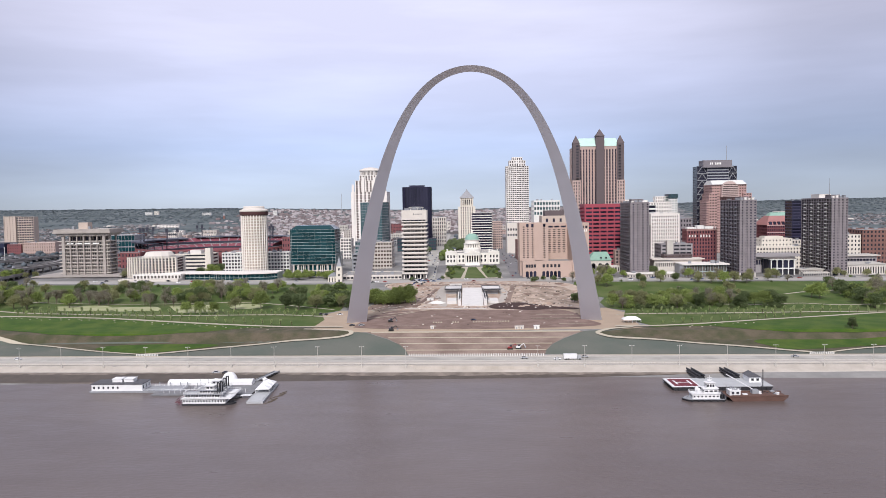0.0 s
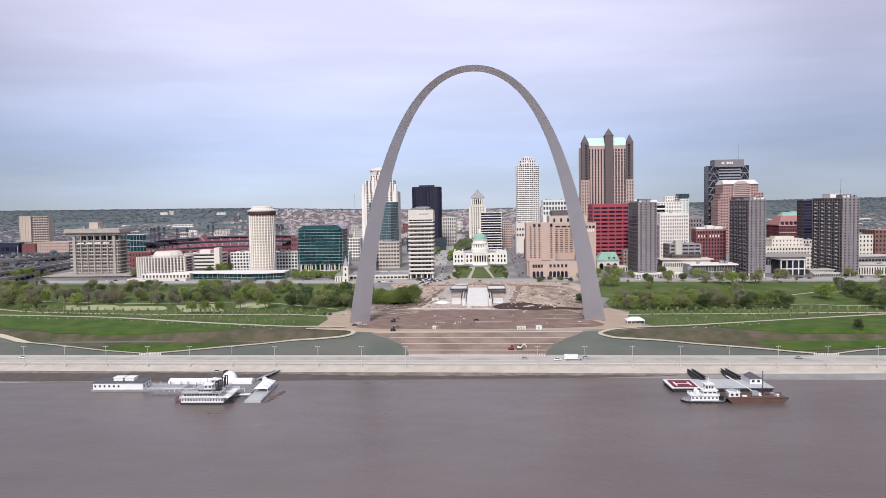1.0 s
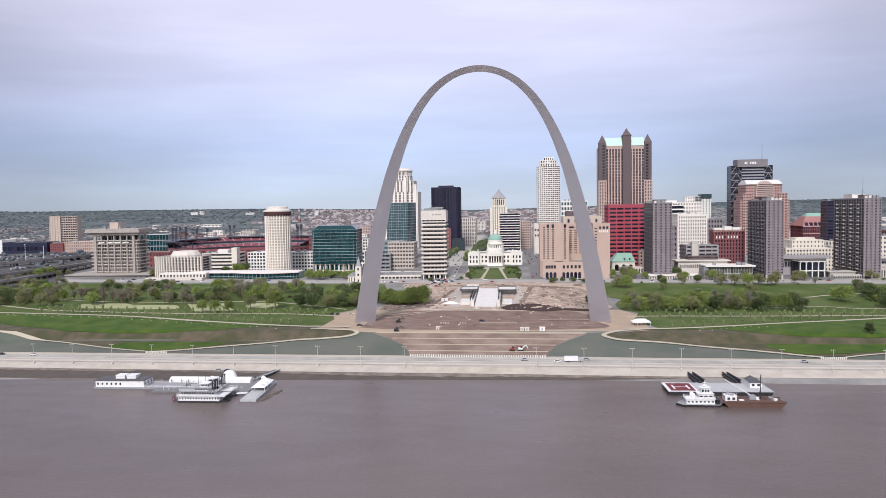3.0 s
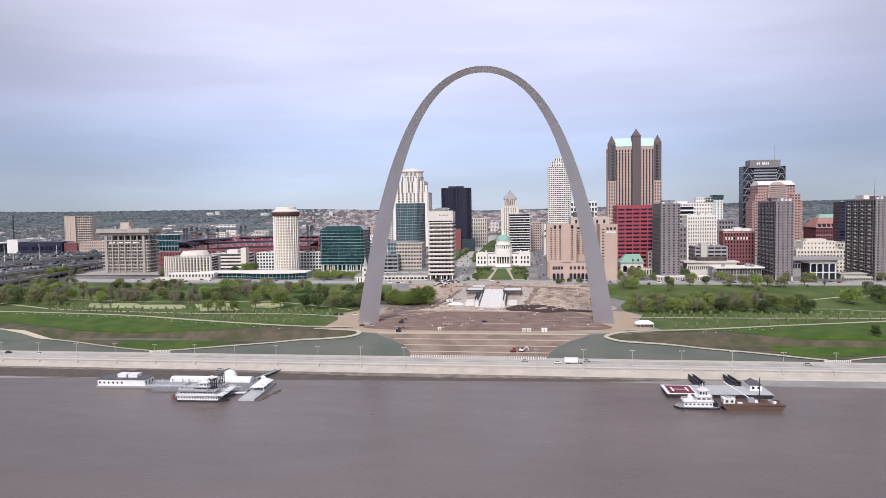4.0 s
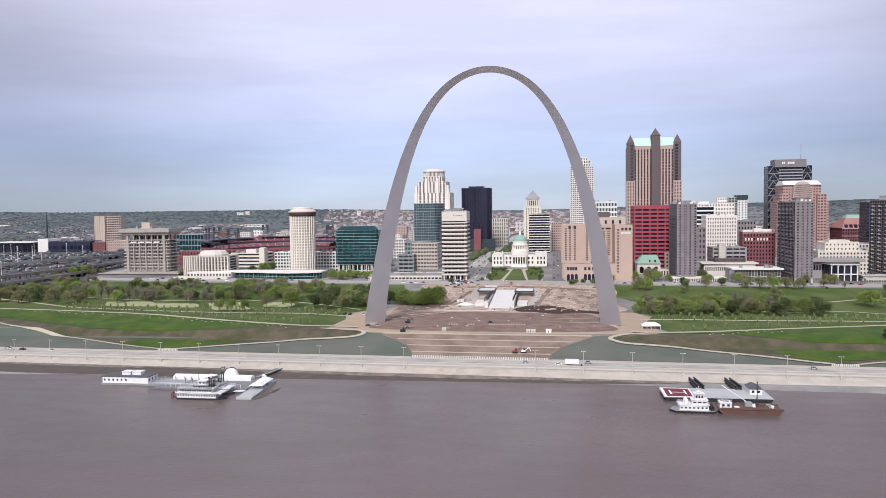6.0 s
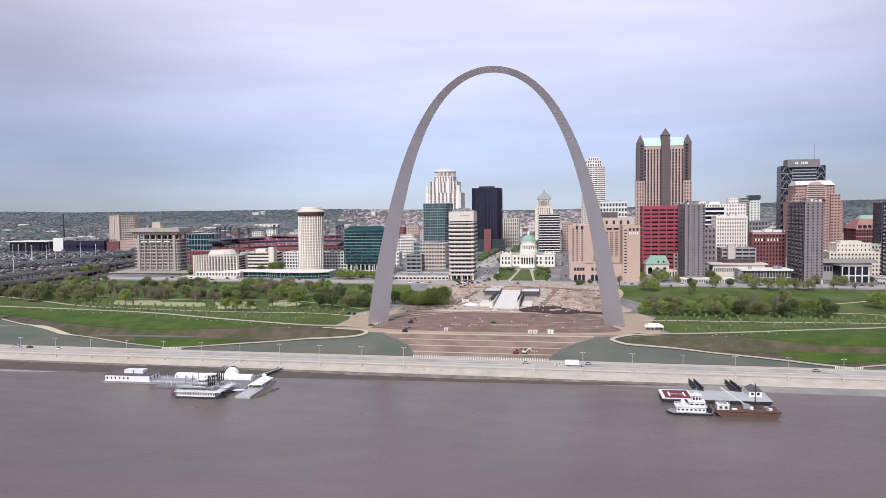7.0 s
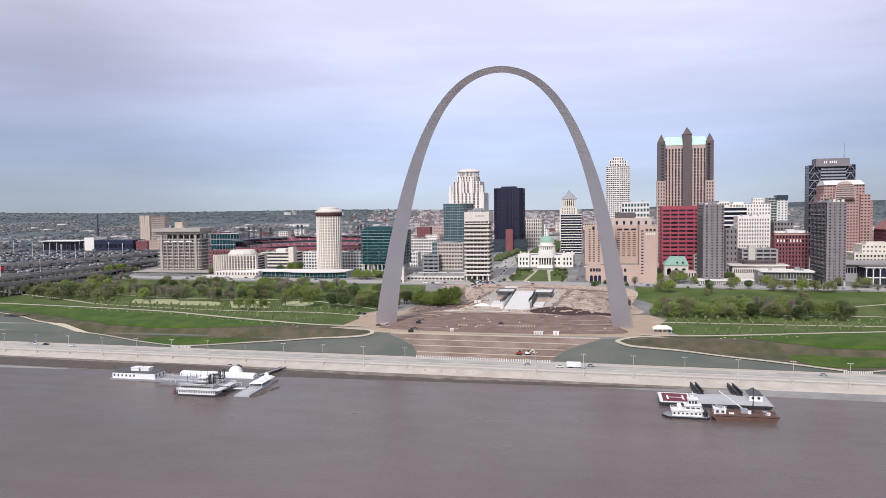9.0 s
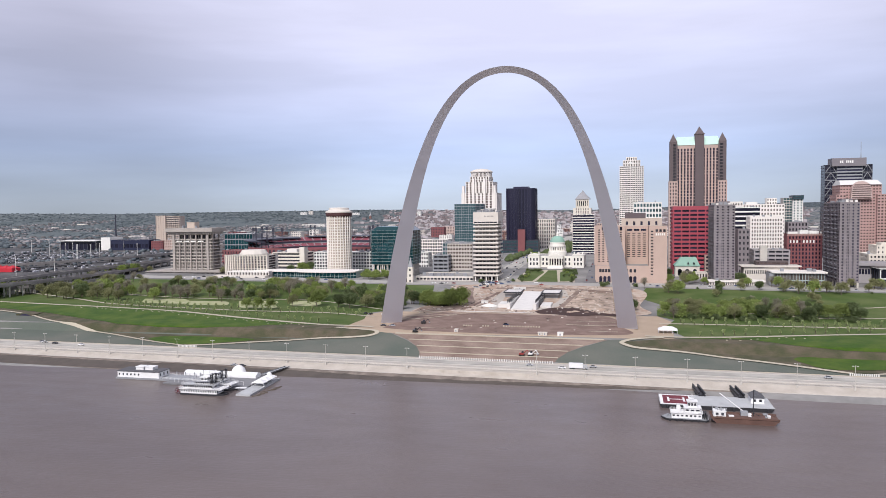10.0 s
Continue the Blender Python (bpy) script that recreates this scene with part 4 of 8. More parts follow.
# white bowed apartment tower
b = house("white_apartment_tower", "tall white banded apartment tower with a stepped crown", 102, 890)
bow = [(80, 894), (88, 890), (95, 886), (109, 886), (116, 890), (124, 894)]
pts = bow + [(124, 925), (80, 925)]
block(b, pts, base(102, 890), 166, {i: (2 if i != 2 else 3, 40, 0.8, 0.5, 0.6) for i in list(range(5)) + [5, 7]}, "white_stone", "glass_mid", cap=0)
bow2 = [(86, 895), (95, 889), (109, 889), (118, 895), (118, 920), (86, 920)]
block(b, bow2, 165, 177, {0: (2, 2, 0.5, 0.6, 0.5), 1: (3, 2, 0.5, 0.6, 0.5), 2: (2, 2, 0.5, 0.6, 0.5)}, "white_stone", "glass_mid", cap=14, name="crown_wall")
block(b, rect(92, 112, 893, 915), 176, 183, {0: (5, 1, 0.5, 0.6, 0.4)}, "white_stone", "glass_mid", cap=5, name="top_wall")
bm = bmesh.new()
tube(bm, (100, 888.2, 172), (100, 888.8, 172), 2.6, 16)
part("clock_face", bm, "white", b)
# white gridded box behind the hotel
simple("white_grid_box", "white gridded office block", 101, 140, 560, 600, 96, (9, 3, 0.66, 0.6, 0.5, 0, 60, 1), (8, 3, 0.6, 0.6, 0.5, 0, 60, 1), "white", "glass_blue", "roof_white", cap=30, seed=15)

# ---- courthouse with green dome ----
b = house("courthouse", "white domed courthouse with portico and green copper dome", 5, 372)
W = "white_stone"
paint("courthouse_paint", (0.78, 0.755, 0.70), 0.8, big=0.06, small=0.06)
W = "courthouse_paint"
G0 = base(5, 372) + 1.5
block(b, rect(-29, 39, 380, 425), G0 - 1, 28.5, {0: (14, 2, 0.44, 0.62, 0.6, 1.5, 3.0, 2.0), 1: (9, 2, 0.36, 0.6, 0.6, 1.5, 3, 2)}, W, "glass_dark", "roof_grey", cap=40)
for s in (-1, 1):
    x = 5 + s * 27
    block(b, rect(x - 7, x + 7, 373.5, 381), G0 - 1, 29.5, {0: (3, 2, 0.46, 0.62, 0.6, 1.0, 3, 2.4), 1: (1, 2, 0.3, 0.6, 0.5, 1, 3, 2.4)}, W, "glass_dark", "roof_grey", cap=12, name="wing_wall")
    bm = bmesh.new()
    v = [bm.verts.new(p) for p in ((x - 7.6, 373, 29.5), (x + 7.6, 373, 29.5), (x, 373, 32), (x - 7.6, 382, 29.5), (x + 7.6, 382, 29.5), (x, 382, 32))]
    for f in ((0, 1, 2), (3, 5, 4), (0, 2, 5, 3), (1, 4, 5, 2)):
        bm.faces.new([v[i] for i in f])
    part("wing_gable", bm, W, b)
    for q in (-5, 5):
        bm = bmesh.new()
        box(bm, x + q - 0.6, x + q + 0.6, 386, 387.5, 28, 33)
        box(bm, x + q - 0.9, x + q + 0.9, 385.7, 387.8, 32.2, 32.8)
        part("chimney", bm, W, b)
# portico
bm = bmesh.new()
box(bm, -4.5, 14.5, 364, 381, G0 - 1, 17.0)
for i in range(6):
    box(bm, -3.5 - i * 0.1, 13.5 + i * 0.1, 364 - 0.8 * (i + 1), 364 - 0.8 * i, G0 - 1, 17 - 0.45 * (i + 1))
part("portico_steps", bm, W, b)
for i in range(6):
    bm = bmesh.new()
    lathe(bm, -2.8 + i * 3.12, 366.2, [(0.95, 17), (0.75, 17.6), (0.62, 25.2), (0.95, 26)], 12)
    part("column", bm, W, b)
bm = bmesh.new()
box(bm, -4.6, 14.6, 364.6, 381, 26, 28.6)
v = [bm.verts.new(p) for p in ((-5, 364.3, 28.6), (15, 364.3, 28.6), (5, 364.3, 33), (-5, 381, 28.6), (15, 381, 28.6), (5, 381, 33))]
for f in ((0, 1, 2), (3, 5, 4), (0, 2, 5, 3), (1, 4, 5, 2)):
    bm.faces.new([v[i] for i in f])
part("pediment", bm, W, b)
bm = bmesh.new()
box(bm, -2.5, 12.5, 379.4, 380.2, 17.2, 25.4)
part("portico_door", bm, "glass_dark", b)
bm = bmesh.new()
lathe(bm, 5, 400, [(11.5, 28), (11.5, 33), (10.4, 33.4), (10.4, 34)], 28)
part("drum_base", bm, W, b)
block(b, ring(5, 400, 9.6, 20), 33.8, 39.5, {i: (1, 1, 0.42, 0.7, 0.6) for i in range(10, 20)}, W, "glass_mid", cap=10, name="lower_drum")
for i in range(20):
    x, y = ring(5, 400, 10.2, 20, turn=0.0)[i]
    bm = bmesh.new()
    prism(bm, ring(x, y, 0.38, 6), 34, 39.4)
    part("drum_column", bm, W, b)
bm = bmesh.new()
lathe(bm, 5, 400, [(10.8, 39.4), (10.8, 40.2), (9.2, 40.4), (9.2, 43.6), (9.9, 44.0), (9.9, 44.6)], 28)
part("upper_drum", bm, W, b)
bm = bmesh.new()
lathe(bm, 5, 400, [(9.4, 44.5)] + [(9.2 * math.cos(radians(q)), 44.6 + 8.2 * math.sin(radians(q))) for q in range(0, 80, 8)], 28)
part("dome", bm, "copper_green", b, "green copper dome")
bm = bmesh.new()
lathe(bm, 5, 400, [(1.8, 52.2), (1.8, 53), (1.3, 53.1), (1.3, 55.4), (1.7, 55.6), (1.2, 56.6), (0.2, 58)], 14)
part("lantern", bm, W, b)
bm = bmesh.new()
tube(bm, (5, 400, 57.5), (5, 400, 62), 0.12)
part("flagpole", bm, "steel_grey", b)

# ---- tan hotel complex ----
b = house("tan_hotel", "tan concrete hotel of joined towers over an arcaded base", 92, 262)
T = "tan_concrete"
W15 = (1, 15, 0.7, 0.5, 0.7, 0, 21, 3)
xs = (56.5, 59.4, 62.2, 63.8, 66.6, 69.0, 71.8, 82.0, 85.2, 88.0)
pts = [(x, 264) for x in xs] + [(88, 300), (56.5, 300)]
block(b, pts, base(66, 262), 68.4, {1: W15, 3: W15, 5: W15, 7: W15, 11: (8, 15, 0.5, 0.5, 0.7, 1, 21, 3)}, T, "glass_dark", cap=120)
for x0, x1 in ((55.9, 59.0), (72.4, 81.4)):
    bm = bmesh.new()
    box(bm, x0, x1, 262.7, 264.2, 27, 68.8)
    part("corner_pier", bm, T, b)
for x in (64.9, 70.4, 83.6):
    bm = bmesh.new()
    box(bm, x - 1.3, x + 1.3, 263.88, 264.1, 64.2, 67.6)
    part("louvre", bm, "glass_black", b)
block(b, rect(88, 112, 286, 312), base(90, 286), 68.0, {0: (4, 13, 0.58, 0.42, 0.7, 1, 24, 7)}, T, "glass_dark", cap=105, name="middle_wall")
for i in range(3):
    bm = bmesh.new()
    box(bm, 90 + i * 7.4, 95.6 + i * 7.4, 285.86, 286.1, 62.6, 64.6)
    part("louvre", bm, "glass_black", b)
pts = [(112, 247), (113.4, 247), (116.6, 247), (130, 247), (130, 312), (112, 312)]
block(b, pts, base(120, 247), 68.6, {1: (1, 15, 0.8, 0.42, 0.7, 0, 9, 4), 3: (8, 14, 0.3, 0.4, 0.5, 1, 20, 4), 5: (12, 14, 0.28, 0.42, 0.6, 1, 20, 4)}, T, "glass_dark", cap=42, name="north_wall")
block(b, rect(84, 127, 292, 322), 67, 76, {0: (5, 1, 0.3, 0.62, 0.6, 2, 0.5, 2)}, "sand_concrete", "glass_black", cap=6, name="penthouse_wall")
block(b, rect(88, 110, 296, 318), 75, 82, {}, "brown_granite", name="plant_wall")
block(b, rect(58, 112, 249, 290), base(84, 249), 27.2, {}, T, name="base_wall", cap=10)
for i in range(8):
    x = 63.0 + i * 4.2 if i < 3 else 81.0 + (i - 3) * 4.2
    bm = bmesh.new()
    pts = [(x - 1.6, 9.5), (x + 1.6, 9.5)] + [(x + 1.6 * math.cos(radians(q)), 14.6 + 1.6 * math.sin(radians(q))) for q in range(0, 181, 20)]
    lo = [bm.verts.new((p, 248.86, z)) for p, z in pts]
    hi = [bm.verts.new((p, 249.3, z)) for p, z in pts]
    bm.faces.new(lo)
    for j in range(len(pts)):
        k = (j + 1) % len(pts)
        bm.faces.new((lo[k], lo[j], hi[j], hi[k]))
    part("arched_opening", bm, "glass_black", b)
bm = bmesh.new()
for i in range(4):
    box(bm, 61.4 + i * 2.9, 63.8 + i * 2.9, 248.88, 249.2, 20.2, 23.6)
part("louvre", bm, "glass_dark", b)
for i in range(5):
    bm = bmesh.new()
    box(bm, 79.8 + i * 4.2, 82.2 + i * 4.2, 248.88, 249.2, 20.2, 23.6)
    part("window", bm, "glass_dark", b)
bm = bmesh.new()
for i in range(5):
    box(bm, 118.6 + i * 2.0, 119.8 + i * 2.0, 246.6, 246.9, 58.8, 61.2)
part("sign", bm, "white", b, "white unreadable sign bars")
for i in range(3):
    bm = bmesh.new()
    box(bm, 118.4 + i * 3.8, 120.8 + i * 3.8, 246.86, 247.1, 62.6, 65.2)
    part("window", bm, "glass_dark", b)

# ---- red banded office ----
b = simple("red_office", "red panelled office with dark ribbon windows", 141.5, 187.5, 345, 382, 89.4, (5, 15, 0.87, 0.46, 0.9, 1.2, 6, 3), (4, 15, 0.87, 0.46, 0.9, 1, 6, 3), "red_panel", "glass_black", cap=180, seed=22, machines=2)
simple("old_brick_shop", "old brick mid-rise with small windows", 188.5, 204, 348, 372, 40, (5, 6, 0.45, 0.5, 0.4), (5, 6, 0.45, 0.5, 0.4), "old_brick", cap=30, seed=23)
simple("old_brick_shop", "narrow pale stone shop with stacked bays", 176, 192, 332, 344, 34, (4, 6, 0.5, 0.55, 0.4), (3, 6, 0.5, 0.5, 0.4), "buff_granite", cap=24, seed=24)
b = house("green_roof_hall", "low stone hall with arched windows and a green copper hip roof", 156, 322)
block(b, rect(143, 169, 322, 346), base(150, 322), 22.2, {3: (4, 1, 0.4, 0.5, 0.6)}, "limestone", cap=6)
bm = bmesh.new()
prism(bm, rect(142, 170, 321, 347), 22.0, 22.8)
prism(bm, rect(142.6, 169.4, 321.6, 346.4), 22.8, 31.6, rect(149.5, 166, 330, 338))
part("hip_roof", bm, "copper_green", b, "pale green copper hip roof")
for i in range(3):
    x = 148.0 + i * 8
    bm = bmesh.new()
    tube(bm, (x, 321.7, 16.6), (x, 322.2, 16.6), 2.3, 16)
    box(bm, x - 2.3, x + 2.3, 321.7, 322.2, 11.5, 16.6)
    part("arched_window", bm, "glass_dark", b)
for x in (157, 163):
    bm = bmesh.new()
    tube(bm, (x, 321.4, 25.4), (x, 326, 25.4), 1.0, 10)
    part("dormer", bm, "glass_dark", b)
block(b, rect(150, 176, 308, 321), base(160, 308), 16.5, {0: (9, 1, 0.55, 0.6, 0.6)}, "limestone", "glass_mid", cap=9, name="arcade_wall")

# ---- tallest tower: granite with green roof and peaks ----
b = house("green_peaked_tower", "tall granite tower with brown piers and pale green peaked roof", 176, 455)
BG, RG = "brown_granite", "buff_granite"
block(b, rect(144, 208, 458, 505), base(176, 455), 168, {0: (15, 36, 0.5, 0.84, 0.6, 2.5, 6, 4), 3: (11, 36, 0.5, 0.84, 0.6, 3, 6, 4)}, RG, "glass_black", cap=96)
bm = bmesh.new()
prism(bm, rect(172.6, 183.4, 453.5, 466), 10, 181)
part("centre_pier", bm, BG, b, "dark brown granite pier")
bm = bmesh.new()
prism(bm, rect(172.0, 184.0, 453.0, 466.5), 181, 182, rect(172.0, 184.0, 453.0, 466.5))
prism(bm, rect(172.6, 183.4, 453.5, 466), 182, 191.5, rect(177.9, 178.1, 459.6, 459.9))
part("centre_peak", bm, BG, b)
for x0, x1 in ((140.5, 151.5), (200.5, 211.5)):
    block(b, rect(x0, x1, 454.5, 466), base(176, 455), 122, {0: (3, 24, 0.45, 0.6, 0.4, 0.5, 6, 1), 3: (3, 24, 0.45, 0.6, 0.4, 0.5, 6, 1)}, RG, "glass_dark", cap=0, name="shoulder_wall")
    bm = bmesh.new()
    prism(bm, rect(x0 + 1.0, x1 - 1.0, 455.2, 466), 121, 172)
    part("corner_pier", bm, BG, b, "dark brown granite corner")
    block(b, rect(x0 + (3.4 if x0 < 170 else 0.4), x1 - (0.4 if x0 < 170 else 3.4), 454.8, 466), 121.5, 170, {0: (1, 12, 0.5, 0.6, 0.4)}, BG, "glass_dark", cap=0, name="corner_bay")
    cx = (x0 + x1) / 2
    bm = bmesh.new()
    prism(bm, rect(x0 + 0.6, x1 - 0.6, 455, 466), 172, 183, rect(cx - 0.1, cx + 0.1, 460, 460.2))
    part("corner_peak", bm, BG, b)
bm = bmesh.new()
prism(bm, rect(146, 206, 457.4, 506), 168, 179.5, rect(151, 201, 466, 497))
part("green_roof", bm, "pale_green", b, "pale green metal roof")
b.location.x += 3

# ---- grey brick apartment slabs ----
def grey_slab(x0, x1, y0, y1, z1, label, columns, pitch, rail_mat):
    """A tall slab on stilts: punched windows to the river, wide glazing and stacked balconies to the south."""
    b = house("apartment_slab", label, (x0 + x1) / 2, y0, "grey apartment slabs")
    g = base(x0, y0)
    lift = g + 6.5
    r = random.Random(int(x0))
    xs = [x0]
    for w in (0.09, 0.16, 0.1, 0.15, 0.1, 0.15, 0.09, 0.16):
        xs.append(xs[-1] + w * (x1 - x0))
    xs[-1] = x1
    pts = [(x, y0) for x in xs] + [(x1, y1), (x0, y1)]
    rows = 26
    specs = {i: (1 if i != 3 else 2, rows, 0.6, 0.48, 0.6, 0, 1, 1) for i in (1, 3, 5, 7)}
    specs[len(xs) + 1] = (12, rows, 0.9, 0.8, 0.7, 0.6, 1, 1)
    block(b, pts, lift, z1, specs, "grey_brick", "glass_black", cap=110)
    bm = bmesh.new()
    box(bm, x0 + 3, x1 - 3, y0 + 4, y1 - 4, g, lift)
    part("lobby", bm, "dark_panel", b)
    for x in (x0 + 1, (x0 + x1) / 2, x1 - 1):
        for y in (y0 + 1, y0 + 12, y0 + 24):
            bm = bmesh.new()
            box(bm, x - 0.8, x + 0.8, y - 0.8, y + 0.8, g, lift)
            part("stilt", bm, "concrete", b)
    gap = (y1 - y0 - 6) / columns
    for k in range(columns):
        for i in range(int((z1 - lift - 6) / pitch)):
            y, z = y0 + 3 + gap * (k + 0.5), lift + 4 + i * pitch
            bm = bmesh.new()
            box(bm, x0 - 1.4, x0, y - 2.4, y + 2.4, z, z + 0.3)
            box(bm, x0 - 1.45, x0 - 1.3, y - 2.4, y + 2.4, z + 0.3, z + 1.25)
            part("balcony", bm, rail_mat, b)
    bits(b, x0 + 1, x1 - 1, y0 + 3, y1 - 3, z1, 8, int(x0))
    unit(b, x0 + 4, x1 - 4, y0 + 10, y0 + 24, z1 - 1, z1 + 3.4, "grey_brick")
    for i in range(4):
        unit(b, x0 + 2 + i * 4, x0 + 4.4 + i * 4, y0 + 3, y0 + 6, z1 - 1, z1 + r.uniform(1.6, 2.8), r.choice(("white_stone", "steel_grey")))
    return b


paint("slab_rail", (0.20, 0.20, 0.225), 0.7)
paint("slab_rail_pale", (0.30, 0.30, 0.33), 0.7)
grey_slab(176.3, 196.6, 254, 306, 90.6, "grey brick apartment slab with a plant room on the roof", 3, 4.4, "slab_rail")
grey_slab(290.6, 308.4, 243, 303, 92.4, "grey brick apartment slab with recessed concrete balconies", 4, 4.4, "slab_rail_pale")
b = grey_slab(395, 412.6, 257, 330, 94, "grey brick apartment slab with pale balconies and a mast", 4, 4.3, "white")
bm = bmesh.new()
tube(bm, (406, 285, 94), (406, 285, 116), 0.25)
tube(bm, (406, 285, 94), (406, 285, 104), 0.45)
part("mast", bm, "steel_grey", b)
unit(b, 397, 410, 290, 310, 93, 98.5, "white_stone")

# ---- blocks north of the avenue ----
b = simple("white_office", "white stone office with a grid of dark windows", 231, 267, 382, 412, 77, (12, 14, 0.5, 0.55, 0.5, 1, 4, 2), (9, 14, 0.5, 0.55, 0.5, 1, 4, 2), "white_stone", "glass_mid", "roof_white", cap=99, seed=31)
simple("dark_flank_block", "narrow dark brick block beside the white office", 218, 231, 384, 412, 62, (3, 8, 0.4, 0.5, 0.4), None, "grey_brick", cap=24, seed=36, machines=1)
b = simple("black_white_office", "black and white banded office block", 218, 250, 430, 458, 88, (1, 14, 0.99, 0.66, 0.5), (1, 14, 0.99, 0.66, 0.5), "white", "glass_black", cap=30, seed=32)
b = simple("white_hotel", "white mid-rise hotel with stepped roof", 243, 295, 518, 550, 92, (14, 16, 0.52, 0.5, 0.5), (9, 16, 0.5, 0.5, 0.5), "white_stone", "glass_mid", "roof_white", cap=110, seed=33)
block(b, rect(274, 287, 526, 540), 91, 100, {0: (4, 2, 0.5, 0.5, 0.4)}, "white_stone", "glass_mid", cap=8, name="penthouse_wall")
block(b, rect(248, 262, 524, 540), 91, 95, {}, "white", name="plant_wall")
block(b, rect(226, 243, 520, 545), base(240, 520), 96, {0: (5, 3, 0.5, 0.5, 0.5, 0, 70, 1)}, "white_stone", "glass_mid", cap=30, name="rear_wall")
b = simple("white_glass_tower", "slim white tower with a dark glass corner", 346, 361, 718, 745, 101, (3, 22, 0.45, 0.5, 0.4), (5, 22, 0.5, 0.5, 0.4), "white", "glass_blue", cap=66, seed=34)
block(b, rect(345, 361.5, 716, 740), 100, 106.5, {0: (4, 2, 0.9, 0.8, 0.3)}, "dark_panel", "glass_blue", cap=8, name="glass_top")
block(b, rect(333, 346, 722, 745), base(335, 720), 103, {0: (3, 22, 0.85, 0.7, 0.3)}, "concrete", "glass_blue", cap=60, name="grey_wing")
b = simple("brick_hotel", "red brick hotel with white parapet ornaments", 262, 297.5, 335, 354, 58.6, (10, 10, 0.5, 0.6, 0.4, 1, 4, 2), (5, 10, 0.42, 0.52, 0.4, 1, 4, 2), "red_brick", "glass_black", "roof_white", cap=110, seed=35, machines=4)
for i in range(12):
    bm = bmesh.new()
    x = 263.2 + i * 3.0
    lathe(bm, x, 336, [(0.6, 58.6), (0.6, 59.6), (0.9, 59.8), (0.3, 61.0)], 8)
    part("ornament", bm, "white", b)
for x0, x1, z1 in ((264, 273, 60.4), (276, 284, 62.4), (285, 295, 61.2)):
    unit(b, x0, x1, 340, 350, 57.8, z1, "white")
for i in range(8):
    # white panels paint the bright reflection in the upper storey's windows
    if i != 3:
        bm = bmesh.new()
        x = 264.6 + i * 3.35
        box(bm, x, x + 1.5, 334.9, 335.3, 48.6, 51.6)
        part("blind", bm, "white", b)
bm = bmesh.new()
box(bm, 261.5, 298, 334.4, 335.1, 14, 15.2)
box(bm, 261.5, 298, 334.3, 335.1, 56.8, 57.8)
part("cornice", bm, "buff_granite", b)
paint("parking_concrete", (0.33, 0.31, 0.32), 0.85)
b = simple("parking_deck", "grey concrete parking deck with open levels", 222, 258, 300, 330, 42.5, (5, 8, 0.9, 0.5, 1.5), (4, 8, 0.9, 0.5, 1.5), "parking_concrete", "glass_dark", cap=8, seed=40)
block(b, rect(228, 235, 297, 304), base(236, 297), 46.5, {}, "concrete", name="lift_tower")
simple("dark_rear_block", "dark brick block behind the brick hotel", 300, 324, 520, 560, 68, (6, 9, 0.5, 0.5, 0.4), None, "grey_brick", cap=50, seed=41)

# ---- cross-braced bank tower ----
b = house("braced_tower", "dark office tower with white cross-bracing on its edge", 411, 680)
block(b, rect(399, 434, 680, 712), base(410, 680), 150, {0: (1, 30, 0.99, 0.55, 0.4), 3: (1, 30, 0.9, 0.55, 0.4)}, "steel_grey", "glass_black", cap=60)
for x0, x1 in ((383, 399), (434, 448)):
    block(b, rect(x0, x1, 682, 706), base(410, 680), 151.5, {0: (4, 32, 0.85, 0.75, 0.2), 3: (1, 32, 0.9, 0.75, 0.2)}, "dark_panel", "glass_black", cap=0, name="braced_bay")
    for i in range(12):
        z = 12 + i * 11.6
        bm = bmesh.new()
        xm = (x0 + x1) / 2
        for p, q in (((x0, z), (xm, z + 11.6)), ((xm, z + 11.6), (x1, z)), ((x0, z), (x1, z))):
            tube(bm, (p[0], 681.2, p[1]), (q[0], 681.2, q[1]), 0.55, 4)
        part("brace", bm, "steel_grey", b)
paint("sign_grey", (0.19, 0.175, 0.19), 0.6)
block(b, rect(391, 438, 676, 700), 149, 161, {}, "sign_grey", name="sign_box")
bm = bmesh.new()
for i, w in enumerate((1.8, 1.6, 0, 1.9, 1.7, 1.8, 1.8)):
    if w:
        box(bm, 402 + i * 2.7, 402 + i * 2.7 + w, 675.5, 675.9, 153.6, 157.2)
part("sign", bm, "white", b, "white sign drawn as plain bars")
bm = bmesh.new()
tube(bm, (437, 700, 150), (437, 700, 186), 0.35)
tube(bm, (437, 700, 150), (437, 700, 168), 0.6)
part("mast", bm, "steel_grey", b)
# ---- pink granite tower with arched top ----
paint("pale_pink", (0.52, 0.40, 0.37))
b = house("pink_arched_tower", "pink granite tower with an arched gable and sloped glass roof", 412, 632)
block(b, rect(385, 440, 640, 680), base(410, 640), 120, {0: (14, 26, 0.6, 0.45, 0.4), 3: (10, 26, 0.6, 0.45, 0.4)}, "pink_granite", "glass_brown", cap=0)
for x0, x1, z1 in ((379, 392, 106), (433, 446, 106), (375.5, 378.8, 96), (446.2, 450, 96)):
    block(b, rect(x0, x1, 634 if z1 > 100 else 636, 670), base(410, 640), z1, {0: (3, 22, 0.6, 0.45, 0.4), 3: (8, 22, 0.6, 0.45, 0.4)}, "pink_granite", "glass_brown", cap=0, name="stepped_wall")
bm = bmesh.new()
prism(bm, rect(385, 440, 638, 682), 120, 127, rect(387, 438, 652, 670))
part("sloped_roof", bm, "roof_white", b)
bm = bmesh.new()
